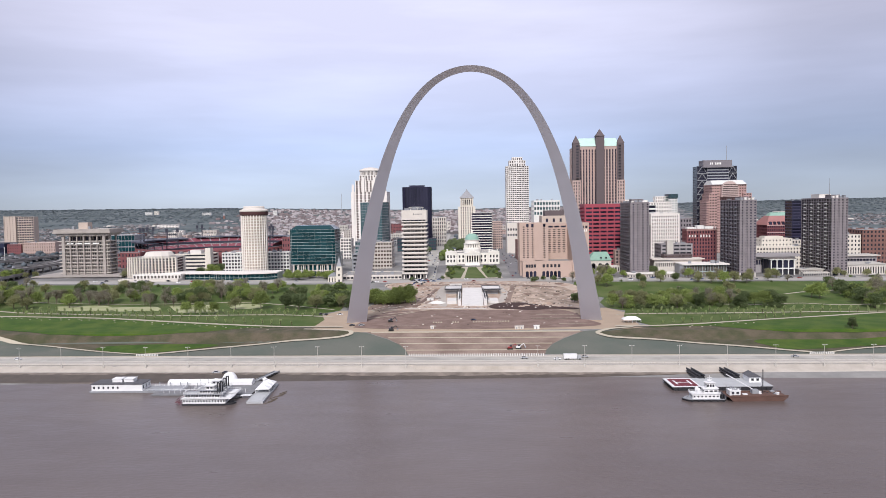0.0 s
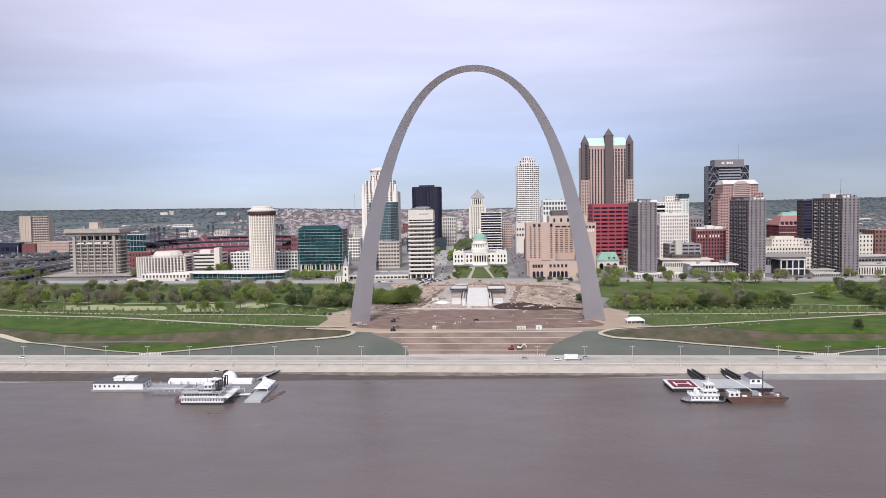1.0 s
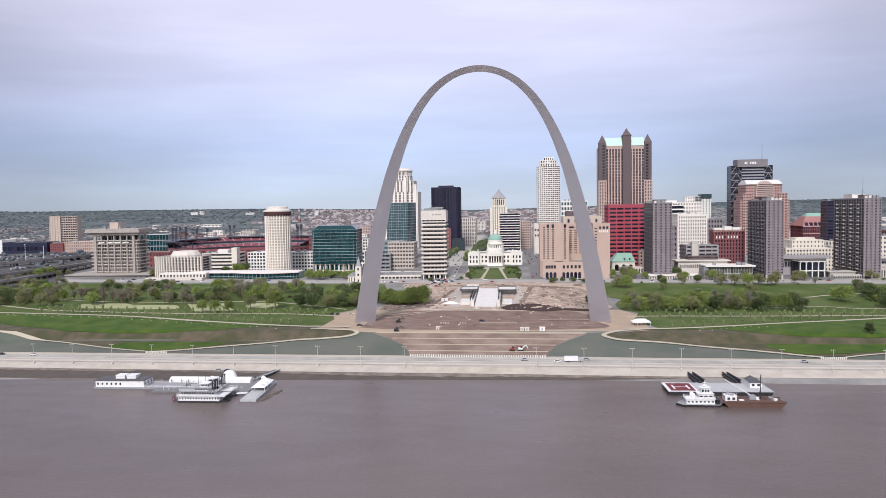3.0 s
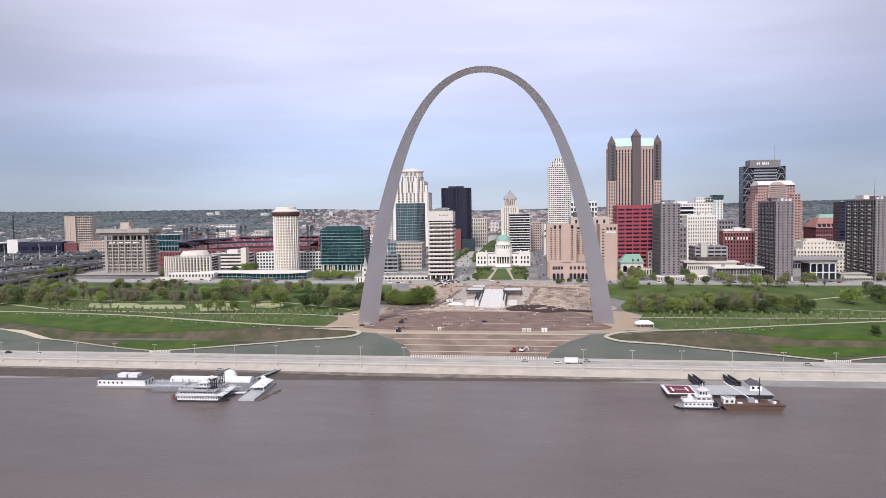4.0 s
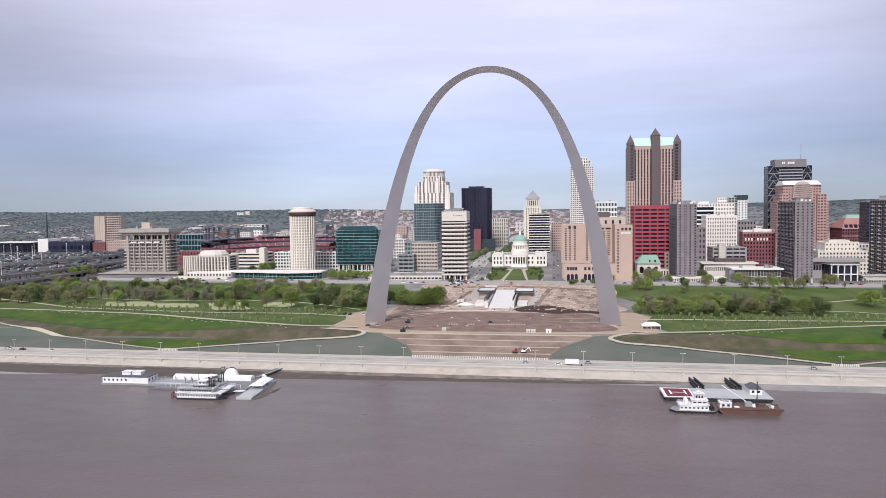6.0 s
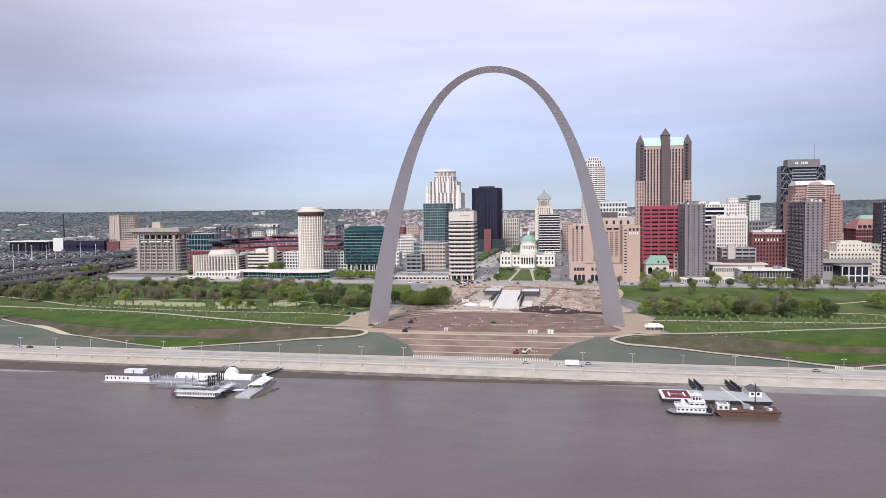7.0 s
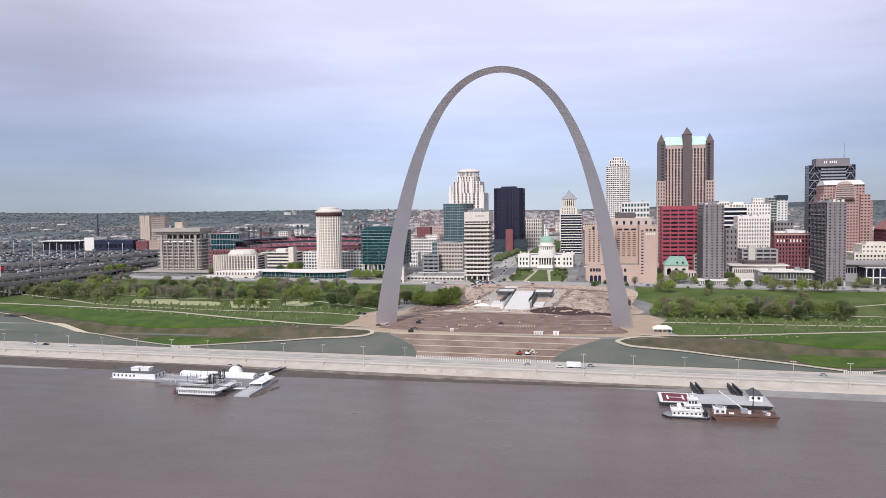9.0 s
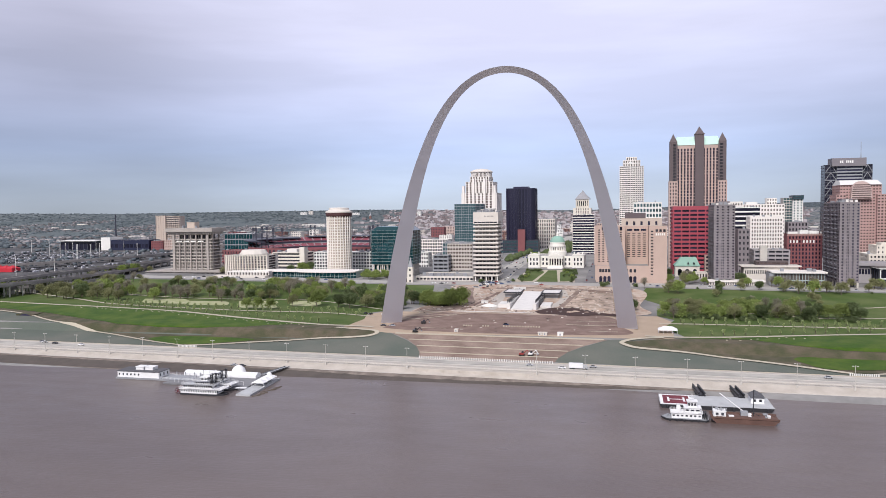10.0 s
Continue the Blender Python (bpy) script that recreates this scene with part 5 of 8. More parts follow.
pts = [(398, 100)] + [(412 - 13 * math.cos(radians(q)), 112 + 13 * math.sin(radians(q))) for q in range(0, 181, 12)] + [(426, 100)]
lo = [bm.verts.new((x, 633, z)) for x, z in pts]
hi = [bm.verts.new((x, 641, z)) for x, z in pts]
bm.faces.new(lo[::-1])
for j in range(len(pts)):
    k = (j + 1) % len(pts)
    bm.faces.new((lo[j], lo[k], hi[k], hi[j]))
part("arched_gable", bm, "pale_pink", b)
for i in range(7):
    z = 101 + i * 3
    half = 12.5 if z < 112 else math.sqrt(max(0, 13 ** 2 - (z - 112) ** 2)) - 1
    if half > 1:
        bm = bmesh.new()
        box(bm, 412 - half, 412 + half, 632.6, 633.1, z, z + 1.2)
        part("gable_window", bm, "glass_brown", b)

b.location.x += 8

# ---- dark block, red-roofed market hall, cream office ----
simple("dark_block", "dark blue-black glass office block", 450, 472, 480, 502, 92.5, (1, 20, 0.96, 0.6, 0.3), (1, 20, 0.96, 0.6, 0.3), "black_panel", "glass_black", "dark_panel", cap=20, seed=51)
b = house("red_roofed_block", "red brick block with a steep red roof and arched dormers", 470, 590)
block(b, rect(447, 500, 590, 640), base(470, 590), 56, {0: (16, 9, 0.5, 0.6, 0.4), 3: (12, 9, 0.5, 0.6, 0.4)}, "maroon_brick", "glass_black", cap=110)
for z in (30, 44, 55):
    bm = bmesh.new()
    box(bm, 446.4, 500.6, 589.3, 590, z, z + 0.8)
    part("cornice", bm, "pale_pink", b)
bm = bmesh.new()
prism(bm, rect(446, 501, 589, 641), 56, 70, rect(456, 493, 606, 624))
part("steep_roof", bm, "roof_red", b)
bm = bmesh.new()
prism(bm, rect(457, 492, 607, 623), 70, 75, rect(461, 488, 612, 618))
part("green_ridge", bm, "copper_green", b)
for i in range(7):
    x = 452 + i * 6.5
    bm = bmesh.new()
    pts = [(x - 1.9, 56.5), (x + 1.9, 56.5)] + [(x + 1.9 * math.cos(radians(q)), 59.5 + 1.9 * math.sin(radians(q))) for q in range(0, 181, 30)]
    lo = [bm.verts.new((p, 589.4, z)) for p, z in pts]
    hi = [bm.verts.new((p, 598, z)) for p, z in pts]
    bm.faces.new(lo)
    for j in range(len(pts)):
        k = (j + 1) % len(pts)
        bm.faces.new((lo[k], lo[j], hi[j], hi[k]))
    part("dormer", bm, "glass_black", b)
b.location.x += 14
b = simple("cream_office", "cream stone office with stepped upper storeys", 342, 401, 330, 372, 37.5, (16, 6, 0.5, 0.5, 0.5, 1, 2, 1), (9, 6, 0.5, 0.5, 0.5, 1, 2, 1), "cream_stone", "glass_dark", "roof_white", cap=100, seed=52)
block(b, rect(352, 388, 338, 366), 36.5, 46.5, {0: (9, 2, 0.35, 0.4, 0.4), 3: (6, 2, 0.35, 0.4, 0.4)}, "cream_stone", cap=18, roof="roof_white", name="upper_wall")
unit(b, 358, 380, 344, 360, 45.7, 48.8, "cream_stone")
simple("cream_annex", "cream stone annex beside the grey slab", 398, 428, 395, 430, 42, (8, 6, 0.45, 0.5, 0.4), None, "cream_stone", cap=48, seed=53)
simple("far_stone_block", "pale stone block on the north side", 520, 545, 600, 640, 80, (6, 10, 0.5, 0.5, 0.4), None, "limestone", cap=30, seed=54)
paint("roof_tar_brown", (0.15, 0.135, 0.125), 0.9)
# pavilion of white arched frames
b = house("arched_pavilion", "white framed pavilion with thin arches and dark glass", 347, 268)
block(b, rect(336, 359, 270, 292), base(347, 268), 26, {}, "dark_panel", name="glass_body", roof="roof_white")
for i in range(5):
    for y in (268.4,):
        bm = bmesh.new()
        box(bm, 334.4 + i * 6.35, 335.4 + i * 6.35, y - 0.5, y + 0.5, base(347, 268), 25.2)
        part("frame_post", bm, "white", b)
for i in range(4):
    x = 334.9 + i * 6.35
    bm = bmesh.new()
    box(bm, x, x + 6.35, 268.0, 268.8, 15.6, 16.8)
    for j in range(8):
        q0, q1 = radians(180 - j * 22.5), radians(157.5 - j * 22.5)
        c = x + 3.175
        quad(bm, (c + 2.7 * math.cos(q0), 267.9, 24 + 1.6 * math.sin(q0)), (c + 2.7 * math.cos(q1), 267.9, 24 + 1.6 * math.sin(q1)), (c + 3.17 * math.cos(q1), 267.9, 26.2), (c + 3.17 * math.cos(q0), 267.9, 26.2))
    part("arch_frame", bm, "white", b)
    bm = bmesh.new()
    box(bm, x + 0.5, x + 5.85, 269.2, 269.5, 17, 25.0)
    part("window", bm, "glass_black", b)
    bm = bmesh.new()
    box(bm, x + 0.5, x + 5.85, 269.2, 269.5, 9, 15.4)
    part("window", bm, "glass_dark", b)
bm = bmesh.new()
box(bm, 333, 362, 266.8, 293, 26, 26.7)
part("roof_edge", bm, "white", b)
bm = bmesh.new()
box(bm, 333.4, 361.6, 267.2, 292.6, 26.7, 27.4)
part("roof_slab", bm, "roof_tar_brown", b)
for i in range(4):
    bm = bmesh.new()
    box(bm, 333.6, 334.3, 270 + i * 6.5, 271 + i * 6.5, base(347, 268), 26)
    part("side_post", bm, "dark_panel", b)
# low pavilions along the boulevard
def flat_roof(parent, x0, x1, y0, y1, z, t, material="white_stone"):
    bm = bmesh.new()
    box(bm, x0, x1, y0, y1, z, z + t)
    part("roof_slab", bm, material, parent)


b = simple("low_pavilion", "long low white pavilion with narrow upright fins", 171, 223, 244, 260, 12.8, (30, 1, 0.56, 0.72, 1.0), (8, 1, 0.5, 0.7, 0.7), "white_stone", "glass_black", "roof_grey", cap=30, seed=158, machines=3)
flat_roof(b, 169.6, 224.4, 242.6, 261.4, 12.8, 0.9)
b = house("glass_pavilion", "low glass pavilion under a thin pale flat roof", 256, 250)
block(b, rect(234, 280, 252, 276), base(256, 252), 21.6, {0: (16, 2, 0.86, 0.86, 0.3), 1: (6, 2, 0.9, 0.86, 0.3), 3: (5, 2, 0.9, 0.86, 0.3)}, "pale_mullion", "glass_mid", cap=48)
flat_roof(b, 231, 282.5, 249.4, 279, 21.8, 1.3)
block(b, rect(229, 233.5, 251, 270), base(231, 251), 21.6, {}, "steel_grey", name="dark_flank")
bits(b, 240, 276, 256, 272, 24, 4, 64)
b = house("low_pavilion", "pale pavilion with a deep shaded eave and a brown roof storey", 235, 280)
block(b, rect(209, 262, 280, 300), base(235, 280), 25.6, {0: (24, 1, 0.55, 0.5, 1.0, 1, 8, 1.5), 3: (8, 1, 0.5, 0.5, 0.8, 1, 8, 1.5)}, "limestone", "glass_dark", cap=30)
flat_roof(b, 206, 265, 277.5, 302, 25.8, 1.0, "limestone")
block(b, rect(222, 254, 288, 300), 27, 31.2, {0: (8, 1, 0.9, 0.3, 0.5)}, "brown_granite", "glass_brown", cap=8, name="roof_storey")
b = house("low_pavilion", "long brown-roofed pavilion behind the arched frames", 350, 286)
block(b, rect(318, 372, 293, 312), base(345, 293), 27.6, {0: (18, 1, 0.8, 0.5, 1.2, 1, 8, 1), 3: (6, 1, 0.8, 0.6, 1.0, 1, 6, 1)}, "parking_concrete", "glass_black", cap=24)
flat_roof(b, 314, 376, 289, 314, 27.8, 3.0, "parking_concrete")
for x0, x1, y0, y1, z1, n in ((366, 392, 268, 286, 14.5, 14), (418, 462, 268, 300, 20, 16), (462, 520, 262, 290, 15, 18)):
    b = simple("low_pavilion", "long low pale pavilion with narrow bays", x0, x1, y0, y1, z1, (n, 1, 0.5, 0.6, 0.7), (6, 1, 0.5, 0.6, 0.7), "limestone", "glass_dark", "roof_grey", cap=30, seed=int(x0), machines=4)
    flat_roof(b, x0 - 1.2, x1 + 1.2, y0 - 1.2, y1 + 1.2, z1, 0.8, "concrete")
b = house("terrace_storey", "dark stepped terrace block with pale roof edges", 440, 300)
block(b, rect(424, 470, 304, 326), base(440, 304), 27, {0: (12, 1, 0.9, 0.5, 1.2, 1, 12, 2)}, "parking_concrete", "glass_black", cap=12)
flat_roof(b, 421, 473, 301, 328, 27, 1.2, "concrete")
simple("terrace_deck", "grey concrete terrace deck with planted edge", 364, 393, 256, 262, 13, (12, 1, 0.7, 0.4, 0.6), None, "concrete", "glass_dark", cap=12, seed=61, machines=0)
simple("brick_mill", "dark brick mill with rows of windows", 478, 540, 350, 400, 56, (14, 9, 0.5, 0.5, 0.4), (8, 9, 0.5, 0.5, 0.4), "old_brick", "glass_dark", cap=110, seed=62)
simple("white_mill", "white painted corner building", 452, 477, 352, 395, 50, (6, 8, 0.45, 0.5, 0.4), (7, 8, 0.45, 0.5, 0.4), "cream_stone", "glass_dark", cap=48, seed=63)
simple("brick_store", "low brick store beside the mill", 430, 470, 420, 450, 40, (8, 5, 0.5, 0.5, 0.4), None, "old_brick", "glass_dark", cap=40, seed=64)

# ---- ball park ----
paint("red_seats", (0.225, 0.060, 0.080), 0.7, big=0.15, small=0.3, grain=1.5)
b = house("ball_park", "brick ball park with red seats and dark steel light towers", -375, 520)
k = 48


def bowl(name, r0, z0, r1, z1, first, last, material, label="", sink=0.0):
    """One tier round the field, from one step of the ring to another."""
    bm = bmesh.new()
    lo, hi = ring(-375, 560, 108 * r0, k, 105 * r0), ring(-375, 560, 108 * r1, k, 105 * r1)
    for i in range(first, last):
        i, j = i % k, (i + 1) % k
        quad(bm, (*lo[i], z0), (*lo[j], z0), (*hi[j], z1), (*hi[i], z1))
        if sink:
            quad(bm, (*lo[i], z0 - sink), (*lo[j], z0 - sink), (*lo[j], z0), (*lo[i], z0))
            quad(bm, (*hi[i], z1 - sink), (*hi[j], z1 - sink), (*hi[j], z1), (*hi[i], z1))
            quad(bm, (*lo[i], z0 - sink), (*lo[j], z0 - sink), (*hi[j], z1 - sink), (*hi[i], z1 - sink))
    return part(name, bm, material, b, label)


bowl("lower_tier", 0.60, 16, 0.84, 23, 0, 48, "red_seats", "rows of red seats")
bowl("lower_fascia", 0.84, 25.6, 0.85, 25.8, -3, 31, "dark_panel", "dark steel fascia", 2.4)
bowl("middle_tier", 0.86, 25.8, 0.97, 29.4, -3, 31, "red_seats", "rows of red seats", 1.2)
bowl("concourse", 0.97, 30.4, 1.10, 30.6, -4, 31, "parking_concrete", "", 0.6)
bowl("upper_fascia", 0.985, 33.8, 0.995, 34.0, -4, 29, "dark_panel", "dark steel fascia", 3.0)
bowl("upper_tier", 1.0, 34.0, 1.07, 36.6, -4, 29, "red_seats", "rows of red seats", 1.0)
bowl("cross_aisle", 1.07, 36.5, 1.08, 36.7, -4, 29, "dark_panel", "", 1.0)
bowl("top_tier", 1.08, 37.0, 1.13, 39.4, -4, 29, "red_seats", "rows of red seats", 1.0)
for i in range(-4, 29):
    q = 2 * math.pi * (i + 0.5) / k
    c, e = math.cos(q), math.sin(q)
    bm = bmesh.new()
    for r0, z0, r1, z1 in ((0.86, 25.8, 0.97, 29.4), (1.0, 34.0, 1.13, 39.4)):
        a, d = Vector((-375 + 108 * r0 * c, 560 + 105 * r0 * e, z0 + 0.35)), Vector((-375 + 108 * r1 * c, 560 + 105 * r1 * e, z1 + 0.35))
        w = Vector((-e, c, 0)) * 0.9
        quad(bm, a - w, a + w, d + w, d - w)
    part("aisle", bm, "parking_concrete", b)
bowl("canopy", 1.02, 39.6, 1.18, 41.0, 18, 33, "dark_panel", "dark steel canopy", 1.8)
bowl("canopy", 1.06, 41.0, 1.18, 41.8, 2, 17, "dark_panel", "dark steel canopy", 1.0)
bm = bmesh.new()
outer = ring(-375, 560, 122, k, 119)
holes = []
for i in range(k):
    low = 31 if 27 < i < 47 else 33
    holes += facade(bm, outer[i], outer[(i + 1) % k], 8, low, 2, 2, 0.5, 0.6, 0.8)
part("brick_wall", bm, "red_brick", b)
fill(b, holes[k * 2:], "glass_dark", 60)
for i in list(range(0, 17, 2)) + list(range(18, 34)):
    x, y = ring(-375, 560, 121, k, 118)[i]
    bm = bmesh.new()
    tube(bm, (x, y, 28), (x, y, 40.4), 0.7, 5)
    part("canopy_post", bm, "dark_panel", b)
for x, y, w in ((-479, 520, 2.4), (-486, 566, 4.5), (-413, 466, 7.5), (-293, 543, 2.6), (-448, 675, 4.0), (-330, 672, 4.0)):
    bm = bmesh.new()
    for sx in (-w, w):
        for d in (-0.9, 0.9):
            tube(bm, (x + sx + d, y, 24), (x + sx + d, y, 58.5), 0.38, 4)
        for i in range(9):
            tube(bm, (x + sx - 0.9, y, 26 + i * 3.5), (x + sx + 0.9, y, 29.5 + i * 3.5), 0.22, 4)
        box(bm, x + sx - 1.7, x + sx + 1.7, y - 0.7, y + 0.7, 54.5, 60)
    if w > 4:
        box(bm, x - w, x + w, y - 0.5, y + 0.5, 50.6, 52)
        box(bm, x - w, x + w, y - 0.5, y + 0.5, 42, 43)
    part("light_tower", bm, "dark_panel", b, "dark twin-post light tower")
simple("brick_hall", "low red brick hall beside the ball park", -468, -430, 400, 425, 30, (9, 3, 0.4, 0.5, 0.4), (6, 3, 0.4, 0.5, 0.4), "red_brick", cap=27, seed=71)
simple("brick_hall", "low red brick hall with a flat grey roof", -318, -285, 410, 440, 31, (8, 3, 0.4, 0.5, 0.4), None, "red_brick", cap=24, seed=72)
simple("brick_loft", "red brick loft building beside the hotel tower", -262, -230, 480, 510, 46, (9, 5, 0.45, 0.5, 0.4), None, "red_brick", cap=45, seed=73)
b = simple("red_shed", "red windowless brick shed", -345, -322, 402, 408, 30, None, None, "red_brick", seed=74, machines=1)

# ---- low halls far south ----
b = house("dark_hall", "long dark hall under a pale flat roof", -968, 720)
block(b, rect(-1012, -932, 720, 760), 6, 27.4, {0: (9, 1, 0.85, 0.6, 0.8)}, "dark_panel", "glass_black", cap=9)
bm = bmesh.new()
box(bm, -1016, -927, 714, 764, 27.4, 28.6)
part("roof_slab", bm, "white", b)
paint("navy_panel", (0.016, 0.020, 0.050), 0.6)
b = house("navy_hall", "long navy blue hall with a white end", -850, 723)
block(b, rect(-898, -813, 723, 760), 6, 29.5, {0: (10, 1, 0.8, 0.3, 0.6)}, "navy_panel", "glass_black", cap=10)
block(b, rect(-919, -898, 721, 760), 6, 34.6, {}, "white", name="end_wall")
simple("glass_lab", "low glass office with a white flat roof", -578, -526, 600, 640, 46.2, (10, 4, 0.93, 0.84, 0.3), None, "steel_grey", "glass_teal", "roof_white", cap=40, seed=75)

# ---- elevated highway ----
def deck(name, pts, width, rise, posts):
    t = thing(name, "raised concrete highway deck on round piers", "highway", (pts[0][0], pts[0][1], land(*pts[0])), "highway decks")
    line = smooth(pts, 10)
    verts, faces = [], []
    for i, p in enumerate(line):
        q0, q1 = np.array(line[max(0, i - 1)]), np.array(line[min(len(line) - 1, i + 1)])
        d = (q1 - q0) / np.linalg.norm(q1 - q0)
        n = (-d[1] * width / 2, d[0] * width / 2)
        z = rise
        for s, h in ((-1, 1.1), (-0.96, 1.1), (-0.96, 0), (0.96, 0), (0.96, 1.1), (1, 1.1), (1, -1.6), (-1, -1.6)):
            verts.append((p[0] + s * n[0], p[1] + s * n[1], z + h))
    for i in range(len(line) - 1):
        for j in range(8):
            a, c = 8 * i + j, 8 * i + (j + 1) % 8
            faces.append((a, c, c + 8, a + 8))
    raw("deck", verts, faces, "highway", t)
    for i in range(2, len(line) - 1, posts):
        x, y = line[i]
        bm = bmesh.new()
        (xa, ya), (xb, yb) = line[i - 1], line[i + 1]
        d = math.hypot(xb - xa, yb - ya)
        nx, ny = -(yb - ya) / d, (xb - xa) / d
        for o in (-width * 0.32, width * 0.32):
            prism(bm, ring(x + o * nx, y + o * ny, 0.8, 8), land(x, y) - 1, rise - 2.6)
        c = [(x + s * nx * width * 0.44 + q * ny, y + s * ny * width * 0.44 - q * nx) for s, q in ((-1, -0.9), (1, -0.9), (1, 0.9), (-1, 0.9))]
        prism(bm, c, rise - 2.8, rise - 1.6)
        part("pier", bm, "concrete", t)
    return t


deck("highway_deck", [(-505, -20), (-524, 50), (-530, 120), (-532, 200), (-531, 290), (-534, 380), (-550, 500), (-585, 660)], 13, 22.0, 2)
deck("highway_deck", [(-512, -30), (-513, 50), (-506, 125), (-507, 205), (-522, 285), (-556, 360), (-580, 450), (-620, 600)], 11, 18.0, 2)
deck("highway_deck", [(-760, 190), (-720, 260), (-680, 350), (-650, 450), (-640, 560), (-650, 680)], 13, 21.0, 3)
deck("highway_deck", [(-1050, 190), (-900, 210), (-780, 270), (-710, 380), (-680, 500), (-690, 660)], 15, 17.0, 4)
deck("highway_ramp", [(-960, 150), (-840, 175), (-720, 260), (-660, 300), (-600, 340), (-540, 360)], 8, 14.0, 4)
deck("highway_ramp", [(-560, 20), (-530, 77), (-508, 118), (-492, 150), (-500, 200), (-522, 250)], 8, 12.8, 2)

# ---- parked cars, poles, yards ----
def scatter(name, n, area, size, material, seed, label, category, skip=None):
    r = random.Random(seed)
    verts, faces = [], []
    while n:
        x, y = r.uniform(area[0], area[1]), r.uniform(area[2], area[3])
        if skip and skip(x, y):
            continue
        n -= 1
        w, d, h = (r.uniform(*s) for s in size)
        q = r.choice((0, 0, math.pi / 2, 0.1))
        c, s = math.cos(q), math.sin(q)
        z = land(x, y)
        k = len(verts)
        for zz, e in ((z - 0.5, 1), (z + h * 0.55, 1), (z + h, 0.72)):
            for u, v in ((-1, -1), (1, -1), (1, 1), (-1, 1)):
                verts.append((x + (u * w * c - v * d * s) / 2 * e, y + (u * w * s + v * d * c) / 2 * e, zz))
        for a in (0, 4):
            for i in range(4):
                j = (i + 1) % 4
                faces.append((k + a + i, k + a + j, k + a + 4 + j, k + a + 4 + i))
        faces.append((k + 8, k + 9, k + 10, k + 11))
    return raw(name, verts, faces, material, label=label, category=category, kind="stuff")


M["car_mix"] = mat("car_paint_mix", (0.06, 0.06, 0.07), 0.35, island=0.8, tint=(0.30, 0.30, 0.32), spec=0.4)
M["roof_mix"] = mat("house_mix", (0.130, 0.118, 0.120), 0.85, island=0.3, tint=(0.215, 0.200, 0.206))


def lot_rows(name, area, seed, fullness, label):
    """Parked cars in double rows, fuller in some parts of the lot than in others."""
    g = random.Random(seed)
    verts, faces = [], []
    for j in range(int((area[3] - area[2]) / 8.5)):
        y = area[2] + (j // 2) * 17 + (j % 2) * 5.6
        for i in range(int((area[1] - area[0]) / 2.8)):
            x = area[0] + i * 2.8
            if g.random() > fullness + 0.9 * noise.noise(Vector((x / 45, y / 30, seed))):
                continue
            z = land(x, y) + 0.2
            w, d, h = 1.85, g.uniform(4.2, 5.0), g.uniform(1.35, 1.8)
            k = len(verts)
            for zz, e in ((z, 1), (z + h * 0.55, 1), (z + h, 0.68)):
                for u, v in ((-1, -1), (1, -1), (1, 1), (-1, 1)):
                    verts.append((x + u * w / 2 * (e + 1) / 2, y + v * d / 2 * e, zz))
            for a in (0, 4):
                for q in range(4):
                    p = (q + 1) % 4
                    faces.append((k + a + q, k + a + p, k + a + 4 + p, k + a + 4 + q))
            faces.append((k + 8, k + 9, k + 10, k + 11))
    return raw(name, verts, faces, "car_mix", label=label, category="cars", kind="stuff")


lot_rows("parked_cars", (-1040, -690, 330, 690), 5, 0.08, "double rows of parked cars on the open lots")
lot_rows("parked_cars", (-790, -600, 250, 420), 6, 0.10, "parked cars beside the highway")
for i, (x, y) in enumerate(((-784, 454), (-792, 476), (-798, 499), (-740, 440), (-734, 431), (-713, 436), (-731, 479), (-722, 527), (-649, 461), (-630, 202), (-560, 185), (-970, 598), (-880, 540), (-850, 620))):
    t = thing("light_pole", "tall pale steel light pole", "light pole", (x, y, land(x, y)), "tall light poles")
    bm = bmesh.new()
    tube(bm, (x, y, land(x, y) - 0.5), (x, y, land(x, y) + 25), 0.26, 6)
    mast = part("mast", bm, "white", t)
    bm = bmesh.new()
    box(bm, x - 0.7, x + 0.7, y - 0.35, y + 0.35, land(x, y) + 24.6, land(x, y) + 25.2)
    part("lamp_head", bm, "white", mast)
paint("tent_red", (0.50, 0.025, 0.04), 0.6)
t = thing("red_tent", "bright red marquee tent on the lot", "tent", (-690, 250, land(-690, 250)))
bm = bmesh.new()
z = land(-690, 250)
prism(bm, rect(-706, -676, 244, 258), z, z + 5)
for i in range(3):
    x = -701 + i * 10
    prism(bm, rect(x - 5, x + 5, 244, 258), z + 5, z + 8.5, rect(x - 0.2, x + 0.2, 250.8, 251.2))
part("canopy", bm, "tent_red", t)

# ---- mid-distance city blocks ----
def clear(x0, x1, y0, y1):
    return all(x1 < a or x0 > b or y1 < c or y0 > d for a, b, c, d in KEEP)


